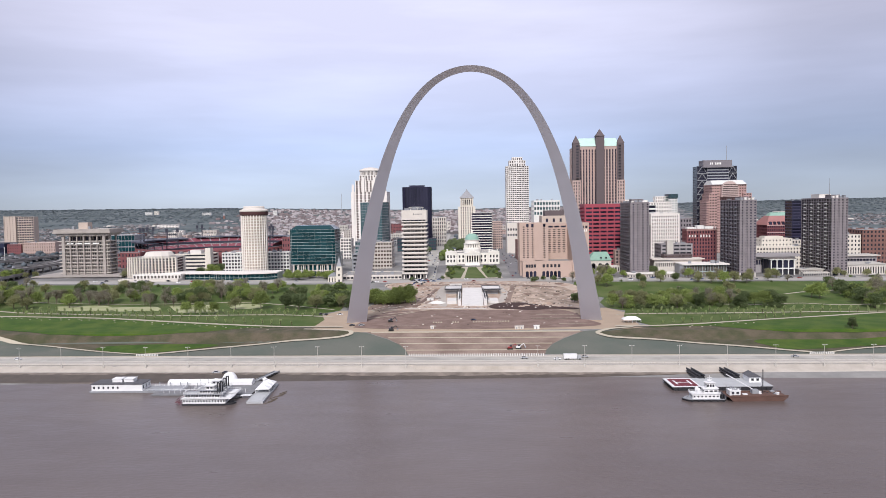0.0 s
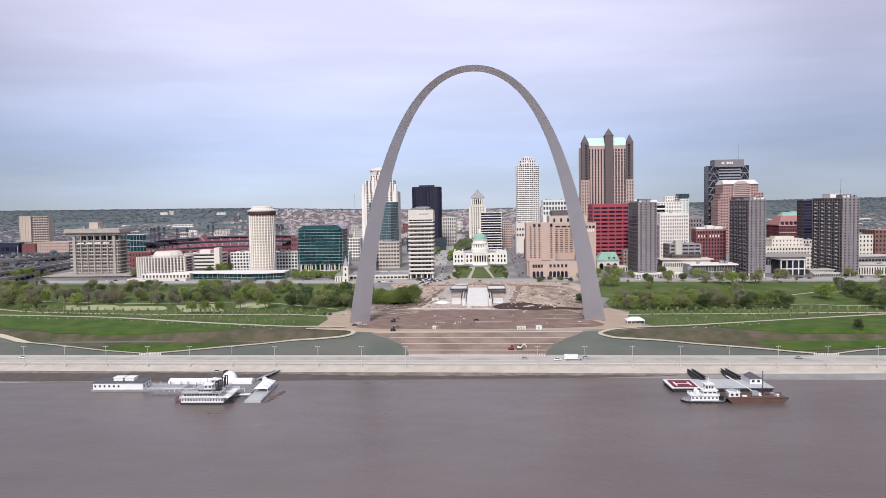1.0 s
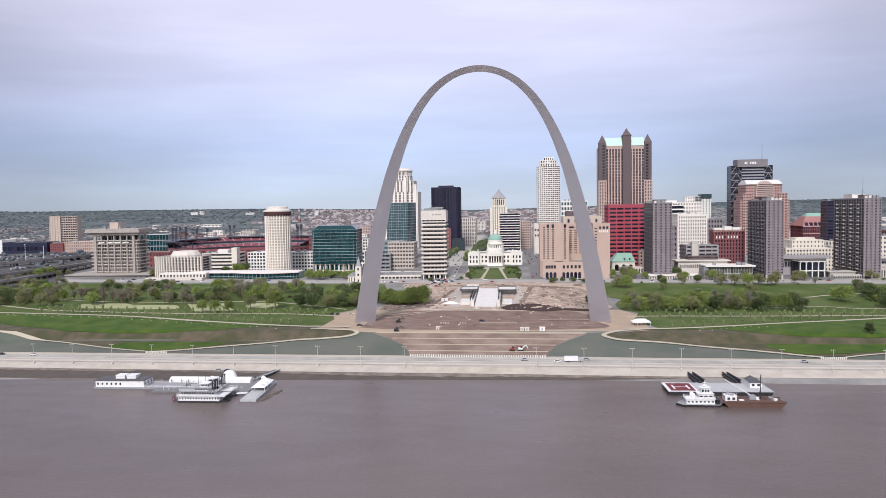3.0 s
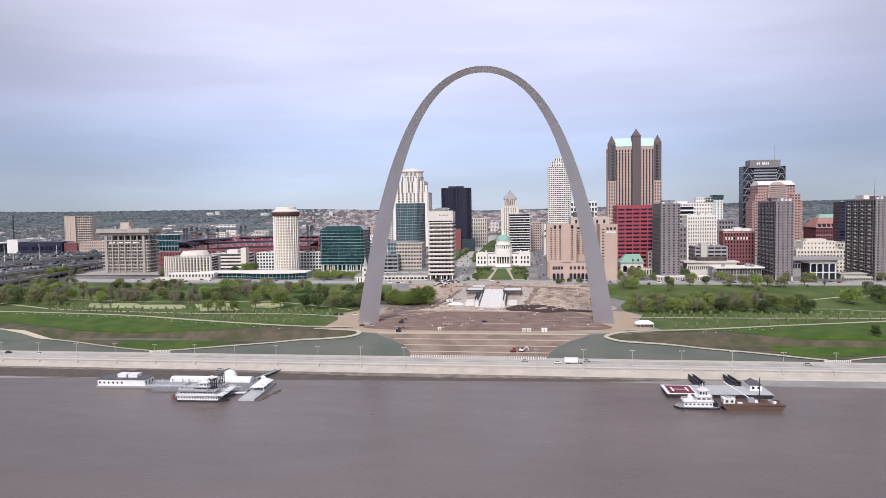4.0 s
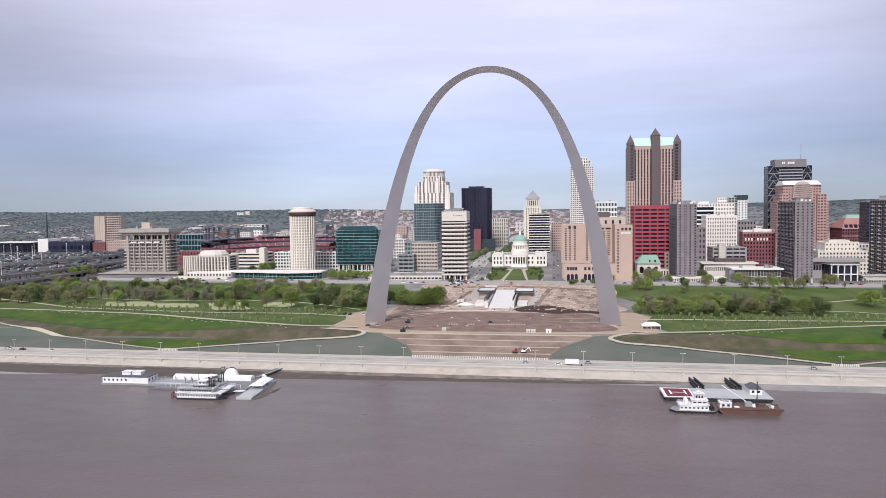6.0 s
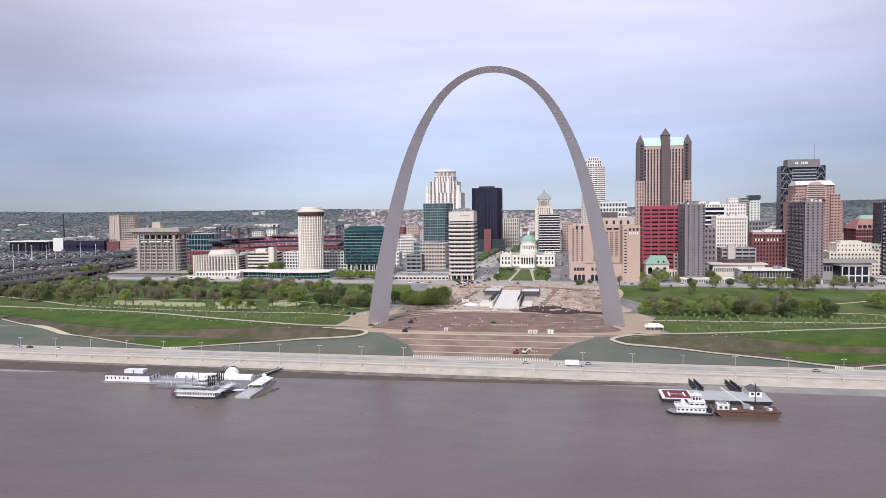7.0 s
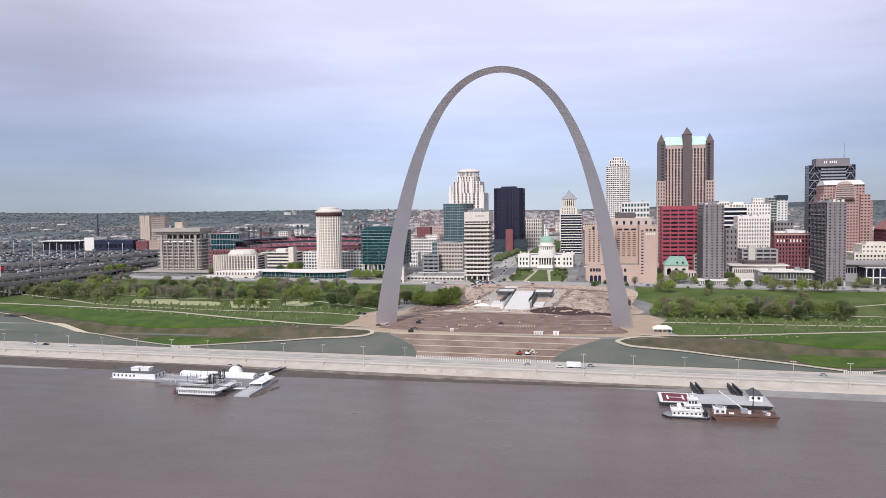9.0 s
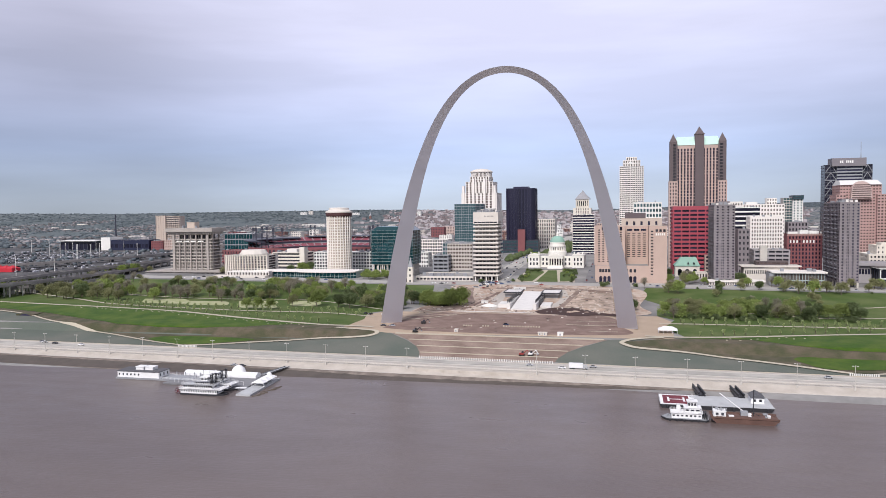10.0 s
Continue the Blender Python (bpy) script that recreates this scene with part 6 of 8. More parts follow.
KEEP = [(-510, -215, 400, 700), (-245, -90, 470, 960), (-125, -25, 690, 920), (-66, -32, 240, 1500), (44, 70, 240, 1500), (-25, 30, 1000, 1090), (0, 70, 600, 780), (60, 150, 540, 940), (-1020, -790, 700, 1000), (-585, -500, 590, 650), (-660, -600, 700, 760), (320, 520, 460, 740), (130, 310, 440, 520)]
r = random.Random(11)
walls = ("red_brick", "old_brick", "limestone", "white_stone", "beige_concrete", "buff_granite", "white", "concrete")
count = 0
while count < 112:
    x, y = r.uniform(-1000, 950), r.uniform(520, 1750)
    if count > 78:
        x, y = r.uniform(-330, 330), r.uniform(1080, 1950)
    if count < 30:
        x, y = r.uniform(-640, -120), r.uniform(660, 1500)
    w, d = r.uniform(18, 52), r.uniform(15, 30)
    if abs(x) > 0.62 * (y + 564) or not clear(x - 2, x + w + 2, y - 2, y + d + 2):
        continue
    KEEP.append((x - 3, x + w + 3, y - 3, y + d + 3))
    h = r.choice((8, 10, 12, 14, 16, 20, 24, 32 if y > 800 else 18))
    n = max(2, round(h / 4))
    wall = r.choice(walls)
    z = base(x, y) + 1.5
    simple("city_block", {"red_brick": "red brick city block with flat roof", "old_brick": "old brown brick city block"}.get(wall, "pale masonry city block with flat roof"), x, x + w, y, y + d, z + h, (max(3, round(w / 4.5)), n, 0.5, 0.5, 0.3), None, wall, "glass_dark", r.choice(("roof_grey", "roof_white", "roof_grey")), cap=0, seed=count, machines=1)
    count += 1
for ob in BUILT:
    ob.location.z += slant(ob.location.x)
for x, y, h in ((-960, 2900, 40), (-1250, 3300, 34), (700, 3000, 30), (-500, 3600, 36)):
    t = thing("far_spire", "distant grey church spire", "church", (x, y, land(x, y)), "distant spires")
    z = land(x, y)
    bm = bmesh.new()
    box(bm, x - 5, x + 5, y - 5, y + 5, z - 2, z + h * 0.5)
    part("tower", bm, "old_brick", t)
    bm = bmesh.new()
    prism(bm, rect(x - 5, x + 5, y - 5, y + 5), z + h * 0.5, z + h, rect(x - 0.2, x + 0.2, y - 0.2, y + 0.2))
    part("spire", bm, "steel_grey", t)

t = thing("chimney_stack", "tall dark chimney stack beyond the parking lots", "chimney", (-1363, 1349, land(-1363, 1349)))
bm = bmesh.new()
lathe(bm, -1363, 1349, [(2.5, land(-1363, 1349) - 1), (1.9, 60), (1.6, 84), (1.9, 84.4), (1.8, 86)], 12)
part("shaft", bm, "dark_panel", t)
t = thing("radio_mast", "thin distant radio mast beyond the city", "mast", (-583, 3000, land(-583, 3000)))
bm = bmesh.new()
for d in (-1.2, 1.2):
    tube(bm, (-583 + d, 3000, land(-583, 3000) - 1), (-583 + d * 0.3, 3000, 160), 0.5, 4)
for i in range(14):
    tube(bm, (-584, 3000, 45 + i * 8), (-582, 3000, 52 + i * 8), 0.3, 4)
part("lattice", bm, "steel_grey", t)
for x, y, w, h, c in ((-1777, 3600, 40, 16, "white"), (-1740, 3620, 26, 22, "limestone"), (-1447, 3600, 50, 14, "white"), (-1057, 3600, 22, 26, "white"), (-1230, 2500, 90, 12, "white_stone"), (1500, 3000, 60, 12, "concrete")):
    t = thing("far_building", "distant pale building on the wooded plain", "building", (x, y, land(x, y)), "distant buildings")
    z = land(x, y)
    bm = bmesh.new()
    ho = facade(bm, (x - w / 2, y), (x + w / 2, y), z - 3, z + h, max(3, round(w / 6)), max(2, round(h / 5)), 0.6, 0.5, 0.6)
    quad(bm, (x + w / 2, y, z - 3), (x + w / 2, y + 14, z - 3), (x + w / 2, y + 14, z + h), (x + w / 2, y, z + h))
    quad(bm, (x + w / 2, y + 14, z - 3), (x - w / 2, y + 14, z - 3), (x - w / 2, y + 14, z + h), (x + w / 2, y + 14, z + h))
    quad(bm, (x - w / 2, y + 14, z - 3), (x - w / 2, y, z - 3), (x - w / 2, y, z + h), (x - w / 2, y + 14, z + h))
    part("wall", bm, c, t)
    bm = bmesh.new()
    box(bm, x - w / 2 - 0.5, x + w / 2 + 0.5, y - 0.5, y + 14.5, z + h, z + h + 1)
    part("roof", bm, "roof_white", t)
    fill(t, ho, "glass_dark", 0)

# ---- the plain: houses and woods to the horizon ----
# the plain's blue-grey base colour has the distance haze painted in
M["plain"] = mat("hazy_plain", (0.080, 0.103, 0.106), 0.95, big=0.25, small=0.2, size=220, grain=25, tint=(0.110, 0.130, 0.134))
patch("plain", [(-4800, 1500), (4800, 1500), (4800, 4890), (-4800, 4890)], "plain", 0.6, "wooded plain with scattered houses, distance haze in its blue-grey colour", dy=85, dx=180)


def streets(x, y):
    """True outside the view and where the plain carries woods and fields instead of houses."""
    return in_view(x, y) or y > 2700 + 700 * noise.noise(Vector((x / 500, 2.0, 1.0))) or noise.noise(Vector((x / 420, y / 300, 6.0))) < -0.12


def in_view(x, y):
    return x < -1.02 * (y + 600) or x > 0.78 * (y + 600)


scatter("far_houses", 4300, (-4400, 3400, 1500, 4000), ((6, 14), (5, 9), (3, 5)), "roof_mix", 21, "countless small houses and sheds on the plain", "houses", streets)
scatter("far_houses", 1500, (-1100, 1000, 1000, 1900), ((8, 20), (7, 13), (5, 9)), "roof_mix", 22, "small houses behind the city", "houses", lambda x, y: not clear(x - 20, x + 20, y - 12, y + 12))
M["town_mix"] = mat("town_mix", (0.205, 0.165, 0.170), 0.85, island=0.3, tint=(0.31, 0.285, 0.292))
# paler than the plain: the haze behind the city is painted into it
M["town"] = mat("town_ground", (0.120, 0.132, 0.122), 0.95, big=0.25, small=0.25, size=120, grain=18, tint=(0.21, 0.200, 0.204))
patch("town_ground", [(-700, 1510), (600, 1510), (1100, 2600), (1300, 4100), (900, 4500), (-700, 4500), (-1200, 4000), (-900, 2600)], "town", 1.3, "town ground behind the city, distance haze in its pale colour", dy=85, dx=60)
scatter("town_roofs", 3400, (-1800, 1100, 1150, 4200), ((9, 30), (8, 15), (5, 13)), "town_mix", 24, "pale and pink town roofs behind the city", "houses", lambda x, y: not clear(x - 22, x + 22, y - 14, y + 14) or not -0.28 * (y + 500) - 420 * noise.noise(Vector((x / 90, y / 130, 8.0))) < x < 0.25 * (y + 500))
scatter("far_sheds", 46, (-2600, 2400, 1500, 3000), ((24, 60), (12, 22), (5, 8)), "concrete", 23, "long pale warehouse roofs on the plain", "sheds", streets)


M["leaf_a"] = mat("leaf_fresh", (0.240, 0.300, 0.090), 0.9, big=0.2, small=0.2, size=5, grain=0.8, vary=0.22, island=0.25)
M["leaf_b"] = mat("leaf_dark", (0.125, 0.162, 0.070), 0.9, big=0.2, small=0.2, size=5, grain=0.8, vary=0.22, island=0.25)
M["leaf_c"] = mat("leaf_olive", (0.235, 0.240, 0.118), 0.9, big=0.2, small=0.2, size=5, grain=0.8, vary=0.22, island=0.25)
M["leaf_d"] = mat("leaf_bud_grey", (0.260, 0.240, 0.180), 0.95, big=0.2, small=0.2, size=5, grain=0.8, vary=0.15, island=0.2)
M["leaf_e"] = mat("leaf_pale", (0.36, 0.42, 0.20), 0.95, big=0.2, small=0.2, size=5, grain=0.8, vary=0.15, island=0.2)

for key in ("leaf_a", "leaf_b", "leaf_c", "leaf_d", "leaf_e"):
    # leaves let part of the light through
    n, l = M[key].node_tree.nodes, M[key].node_tree.links
    tl, mx = n.new("ShaderNodeBsdfTranslucent"), n.new("ShaderNodeMixShader")
    b = n["Principled BSDF"]
    l.new(b.inputs["Base Color"].links[0].from_socket, tl.inputs["Color"])
    mx.inputs[0].default_value = 0.42
    l.new(b.outputs[0], mx.inputs[1])
    l.new(tl.outputs[0], mx.inputs[2])
    l.new(mx.outputs[0], n["Material Output"].inputs["Surface"])


def blob_field(name, n, area, size, material, seed, label, skip=None, flat=0.8):
    """Many small rounded, uneven tree crowns in one mesh."""
    bm = bmesh.new()
    bmesh.ops.create_icosphere(bm, subdivisions=1, radius=1.0)
    pv = np.array([v.co[:] for v in bm.verts])
    pf = np.array([[v.index for v in f.verts] for f in bm.faces])
    bm.free()
    g = np.random.default_rng(seed)
    verts, faces, k = [], [], 0
    while k < n:
        x, y = g.uniform(area[0], area[1]), g.uniform(area[2], area[3])
        if skip and skip(x, y):
            continue
        s = g.uniform(*size)
        v = pv * g.uniform(0.65, 1.25, (len(pv), 1)) * (s, s, s * flat) + (x, y, land(x, y) + s * min(0.55, flat * 0.7))
        verts.append(v)
        faces.append(pf + k * len(pv))
        k += 1
    ob = raw(name, np.concatenate(verts).tolist(), np.concatenate(faces).tolist(), material, label=label, category="trees", kind="stuff")
    ob.data.shade_smooth()
    return ob


# foliage greyed toward blue: distance haze put into the base colour
M["hazy_leaf"] = mat("hazy_foliage", (0.078, 0.098, 0.112), 0.95, big=0.25, small=0.15, size=260, grain=4, island=0.12, tint=(0.100, 0.120, 0.134))


def thin(x, y):
    return in_view(x, y) or noise.noise(Vector((x / 260, y / 420, 3.0))) < (-1 if y > 3000 else 0.1 if -0.36 * (y + 500) < x < 0.24 * (y + 500) and y < 4400 else -0.1)


blob_field("far_woods", 17000, (-4700, 3700, 1350, 4850), (5, 11), "hazy_leaf", 31, "woods spread over the plain, distance haze in their blue-grey colour", thin, 0.22)
blob_field("ridge_woods", 5000, (-4850, 4200, 4200, 4870), (9, 18), "hazy_leaf", 32, "wooded ridge on the horizon, distance haze in its blue-grey colour", None, 0.12)
blob_field("edge_woods", 1300, (-2100, -620, 790, 1420), (4, 8), "hazy_leaf", 36, "scrubby woods beyond the lots", lambda x, y: x > -0.55 * (y + 560) or not clear(x - 8, x + 8, y - 8, y + 8), 0.45)
scatter("far_houses", 260, (-2100, -700, 790, 1450), ((8, 22), (7, 13), (4, 8)), "roof_mix", 25, "low houses and sheds beyond the lots", "houses", lambda x, y: not clear(x - 14, x + 14, y - 10, y + 10))
blob_field("street_trees", 520, (-1000, 950, 520, 1500), (3.5, 6.5), "hazy_leaf", 33, "street trees between the city blocks", lambda x, y: abs(x) > 0.62 * (y + 564) or not clear(x - 7, x + 7, y - 7, y + 7))
blob_field("yard_trees", 240, (-1050, -540, 250, 760), (2.2, 4.6), "hazy_leaf", 34, "scrubby trees beside the highway and lots", None)
blob_field("mall_trees", 90, (-34, -2, 700, 1010), (4, 7), "leaf_b", 37, "leafy trees on the mall before the pyramid tower", None)
blob_field("kerb_trees", 34, (-74, -63, 470, 690), (3.5, 6), "leaf_b", 38, "leafy street trees beside the black tower", None)
blob_field("avenue_trees", 70, (-36, -24, 430, 1000), (4, 7), "leaf_b", 35, "leafy trees along the mall", None)

# ---- trees ----
def make_tree(name, label, seed, height, spread, trunk_h, lobes, leaves, size, leaf, limbs=7):
    """A tapered trunk with limbs, and a crown of many small leaf clumps gathered in lobes."""
    g = np.random.default_rng(seed)
    t = thing(name, label, "tree", (0, 0, 0), "park trees")
    bm = bmesh.new()
    rad = 0.022 * height + 0.05
    lathe(bm, 0, 0, [(rad * 1.5, -0.6), (rad, 0.8), (rad * 0.75, trunk_h), (rad * 0.3, height * 0.72)], 7)
    centres = []
    for i in range(lobes):
        q, u = g.uniform(0, 2 * math.pi), math.sqrt(g.uniform(0.05, 1))
        h = trunk_h + (height - trunk_h) * g.uniform(0.22, 0.86)
        w = spread * (1 - 0.55 * ((h - trunk_h) / (height - trunk_h)) ** 1.6)
        centres.append((math.cos(q) * u * w * 0.75, math.sin(q) * u * w * 0.75, h))
    for i in range(min(limbs, lobes)):
        c = Vector(centres[i])
        s = Vector((0, 0, g.uniform(trunk_h * 0.7, height * 0.5)))
        m = s.lerp(c, 0.55) + Vector((0, 0, 0.3))
        tube(bm, s, m, rad * 0.35, 5)
        tube(bm, m, c, rad * 0.2, 4)
    part("trunk", bm, "trunk", t)
    verts, faces = [], []
    lr = spread * 0.40
    for i in range(leaves):
        c = np.array(centres[g.integers(lobes)])
        d = g.normal(size=3)
        d /= np.linalg.norm(d)
        p = c + d * lr * g.uniform(0.25, 1.0) ** 0.6 * g.uniform(0.8, 1.25) * (1, 1, 0.85)
        a = g.normal(size=3)
        a /= np.linalg.norm(a)
        b = np.cross(a, g.normal(size=3))
        b /= np.linalg.norm(b)
        s = size * g.uniform(0.6, 1.3)
        k = len(verts)
        verts += [tuple(p + a * s), tuple(p + b * s * 0.7), tuple(p - a * s), tuple(p - b * s * 0.7)]
        faces += [(k, k + 1, k + 2, k + 3)]
    raw("crown", verts, faces, leaf, t)
    return t


KINDS = {
    "round": make_tree("tree", "round-crowned park tree in fresh spring leaf", 1, 9.8, 5.8, 1.5, 22, 1900, 0.44, "leaf_a", 10),
    "dark": make_tree("tree", "dark green dense park tree", 2, 10, 5.6, 1.1, 22, 1950, 0.44, "leaf_b"),
    "olive": make_tree("tree", "olive budding tree with an open crown", 3, 10, 5.6, 1.6, 22, 1350, 0.38, "leaf_c", 12),
    "bare": make_tree("tree", "nearly bare grey tree with thin buds", 4, 11, 4.6, 2.2, 24, 900, 0.26, "leaf_d", 24),
    "broad": make_tree("tree", "broad low tree in yellow-green leaf", 5, 8.4, 6.6, 1.1, 24, 2050, 0.45, "leaf_a", 10),
    "young": make_tree("young_tree", "slim young tree with a thin pale crown", 6, 5.6, 1.5, 0.3, 16, 380, 0.24, "leaf_e", 8),
    "cone": make_tree("conifer", "small dense dark evergreen", 7, 8, 3.2, 0.6, 16, 1300, 0.42, "leaf_b", 3),
    "bush": make_tree("bush", "low rounded green bush", 8, 3.2, 3.0, 0.3, 9, 420, 0.4, "leaf_b", 3),
}
used = set()


FAR_TREES = []


def plant(kind, x, y, scale=1.0, turn=0.0):
    src = KINDS[kind]
    scale *= 1.18 if kind not in ("young", "bush") else 1.0
    m = pose(x, y, land(x, y), 0, 0, turn) @ Matrix.Scale(scale, 4)
    if y > 112 and kind in ("round", "dark", "olive", "bare", "broad", "bush"):
        FAR_TREES.append((kind, m))
        return None
    if kind not in used:
        used.add(kind)
        src.matrix_basis = m
        return src
    ob = copy_thing(src, pose(x, y, land(x, y), 0, 0, turn))
    ob.scale = (scale, scale, scale)
    return ob


r = random.Random(77)


def grove(kinds, x0, x1, y0, y1, n, lo=0.85, hi=1.2):
    for i in range(n):
        plant(r.choice(kinds), r.uniform(x0, x1), r.uniform(y0, y1), r.uniform(lo, hi), r.uniform(0, 360))


# south lawn
for kind, x, y, s in (("round", -236, 41, 0.85), ("round", -225, 40, 0.9), ("round", -213, 40, 0.85), ("olive", -202, 62, 1.0), ("round", -181, 66, 1.25), ("dark", -160, 66, 1.1), ("dark", -148, 62, 1.25),
                      ("olive", -134, 70, 1.15), ("dark", -124, 78, 1.0), ("olive", -112, 76, 1.05), ("dark", -104, 74, 0.95), ("round", -84, 98, 1.0), ("broad", -72, 100, 1.2), ("round", -60, 106, 1.1), ("broad", -92, 110, 1.0),
                      ("bare", -281, 76, 1.0), ("bare", -271, 83, 0.95), ("bare", -290, 86, 0.9), ("bare", -262, 80, 0.85), ("dark", -166, 108, 1.0), ("olive", -196, 118, 1.1)):
    plant(kind, x, y, s, r.uniform(0, 360))
grove(("bare", "olive", "round"), -430, -350, 62, 110, 13, 0.8, 1.15)
grove(("bare",), -362, -322, 84, 110, 9, 0.8, 1.0)
grove(("dark", "round", "olive"), -560, -420, 60, 130, 22, 0.8, 1.3)
grove(("round", "dark", "olive", "bare"), -330, -180, 118, 180, 20, 0.75, 1.1)
grove(("dark", "round", "olive"), -170, -98, 66, 120, 18, 0.85, 1.2)
grove(("round", "broad", "broad"), -92, -54, 90, 111, 11, 1.1, 1.45)
grove(("dark", "olive", "bare"), -520, -330, 140, 200, 22, 0.7, 1.0)
grove(("round",), -205, -150, 246, 262, 14, 0.62, 0.8)
grove(("bare", "olive", "bare", "round"), -440, -300, 88, 128, 18, 0.8, 1.1)
grove(("olive", "round", "dark"), -300, -185, 98, 126, 13, 0.75, 1.0)
grove(("bush", "bush", "olive"), -420, -180, 100, 200, 24, 0.7, 1.1)
grove(("round", "dark"), -22, -6, 262, 330, 5, 0.3, 0.4)
grove(("round", "dark"), 18, 32, 262, 330, 5, 0.3, 0.4)
grove(("olive", "round", "bare", "dark"), -300, -110, 100, 165, 26, 0.85, 1.25)
grove(("olive", "bare", "bush"), -470, -380, 60, 120, 14, 0.8, 1.2)
# north lawn
for kind, x, y, s in (("bare", 106, 205, 0.9), ("dark", 93, 93, 0.85), ("dark", 92, 100, 0.7), ("round", 136, 178, 1.1), ("olive", 128, 184, 1.0), ("cone", 173, 182, 1.1), ("cone", 176, 214, 0.9),
                      ("olive", 244, 194, 1.15), ("round", 256, 191, 1.1), ("olive", 269, 199, 1.1), ("olive", 280, 194, 1.1), ("olive", 232, 200, 0.8), ("cone", 257, -54, 0.95), ("round", 118, 60, 1.0)):
    plant(kind, x, y, s, r.uniform(0, 360))
grove(("broad", "olive", "olive", "bare"), 122, 205, 48, 104, 30, 0.7, 1.1)
grove(("bush",), 125, 260, 44, 70, 26, 0.8, 1.5)
grove(("olive", "dark", "bare", "broad"), 170, 228, 56, 110, 20, 0.8, 1.1)
grove(("dark", "round"), 228, 262, 62, 88, 7, 0.85, 1.1)
grove(("dark", "round", "broad"), 306, 400, 48, 120, 24, 0.95, 1.4)
grove(("bare", "dark", "olive"), 330, 470, 60, 190, 22, 0.9, 1.3)
grove(("olive", "bare"), 130, 330, 120, 170, 7, 0.55, 0.8)
grove(("bare", "olive", "dark", "bush"), 128, 335, 199, 211, 14, 0.55, 0.9)
# rows of young trees beside the walks
for s in (-1, 1):
    k = PARK["south" if s < 0 else "north"]
    for line, off, n, x0 in (("lower", 6.5, 32, 136), ("upper", -6, 34, 128), ("upper", 7, 34, 128)):
        for i in range(n):
            d = x0 + i * 7.6 + r.uniform(-0.8, 0.8)
            y = float(np.interp(d, [abs(p[0]) for p in k[line]], [p[1] for p in k[line]]))
            if s > 0 and line == "lower" and d > 250:
                continue
            plant("young", s * d, y + off + r.uniform(-0.6, 0.6), r.uniform(0.7, 1.1), r.uniform(0, 360))
# courthouse garden hedges and site bushes
for s in (-1, 1):
    for i in range(9):
        plant("bush", 5 + s * (26 + r.uniform(-2.5, 4)), 246 + i * 11, r.uniform(0.7, 1.3), r.uniform(0, 360))
        plant("bush", 5 + s * (14 + i * 1.6), 340 - i * 1.2, r.uniform(0.6, 1.0), r.uniform(0, 360))
for x, y in ((70, 222), (78, 226), (88, 220), (98, 214), (66, 212), (-62, 232), (-30, 246)):
    plant("bush", x, y, r.uniform(0.9, 1.5), r.uniform(0, 360))
grove(("dark", "round"), -34, -20, 430, 470, 5, 0.9, 1.2)
# along the boulevard and round the low pavilions
grove(("olive", "bare", "round", "dark"), 120, 170, 236, 300, 12, 0.6, 0.9)
grove(("olive", "bare", "round"), 200, 330, 232, 244, 14, 0.65, 0.95)
grove(("dark", "olive"), 196, 208, 262, 276, 4, 0.8, 1.0)
grove(("bush", "olive"), 372, 470, 236, 254, 14, 0.6, 1.0)
grove(("round", "broad"), -206, -152, 262, 280, 14, 0.6, 0.8)
grove(("dark", "olive", "bush", "round"), -560, -500, 232, 292, 16, 0.6, 1.0)
grove(("bare", "olive"), -400, -384, 250, 300, 6, 0.6, 0.9)
grove(("dark", "round"), -330, -300, 300, 340, 5, 0.8, 1.1)
grove(("bush", "dark"), 126, 142, 296, 318, 6, 0.6, 0.9)

def join_trees(name, label, chosen):
    """Trees too far and too many to pick apart, in one mesh."""
    verts, faces, slots, mats, k = [], [], [], [], 0
    for kind, m in chosen:
        for child in KINDS[kind].children:
            me = child.data
            if me.materials[0] not in mats:
                mats.append(me.materials[0])
            co = np.empty(len(me.vertices) * 3)
            me.vertices.foreach_get("co", co)
            co = co.reshape(-1, 3) @ np.array(m.to_3x3()).T + np.array(m.translation)
            verts.append(co)
            faces += [tuple(k + i for i in f.vertices) for f in me.polygons]
            slots += [mats.index(me.materials[0])] * len(me.polygons)
            k += len(co)
    me = bpy.data.meshes.new(name)
    me.from_pydata(np.concatenate(verts).tolist(), [], faces)
    for q in mats:
        me.materials.append(q)
    me.polygons.foreach_set("material_index", slots)
    return tagged(new(name, me), label, "trees", kind="stuff")


join_trees("boulevard_trees", "budding and leafy trees along the boulevard and the city streets", [q for q in FAR_TREES if q[1].translation.y > 200])
join_trees("back_lawn_trees", "budding and leafy trees and bushes on the far lawns", [q for q in FAR_TREES if q[1].translation.y <= 200])

# ---- boats and docks ----
paint("boat_white", (0.78, 0.78, 0.78), 0.5, big=0.08, small=0.06, size=4)
paint("boat_grey", (0.30, 0.31, 0.33), 0.7, big=0.2, small=0.15, size=5)
paint("roof_tar", (0.10, 0.10, 0.11), 0.8, big=0.25, small=0.2, size=4)
paint("deck_grey", (0.44, 0.45, 0.46), 0.75, big=0.2, small=0.12, size=5)
paint("hull_dark", (0.035, 0.035, 0.04), 0.5, big=0.2, small=0.15, size=4)
paint("rust", (0.125, 0.070, 0.056), 0.85, big=0.35, small=0.3, size=4, grain=0.6)
paint("dock_grey", (0.20, 0.20, 0.21), 0.8, big=0.3, small=0.25, size=3)
paint("pad_red", (0.15, 0.024, 0.036), 0.7)
W0 = RIVER


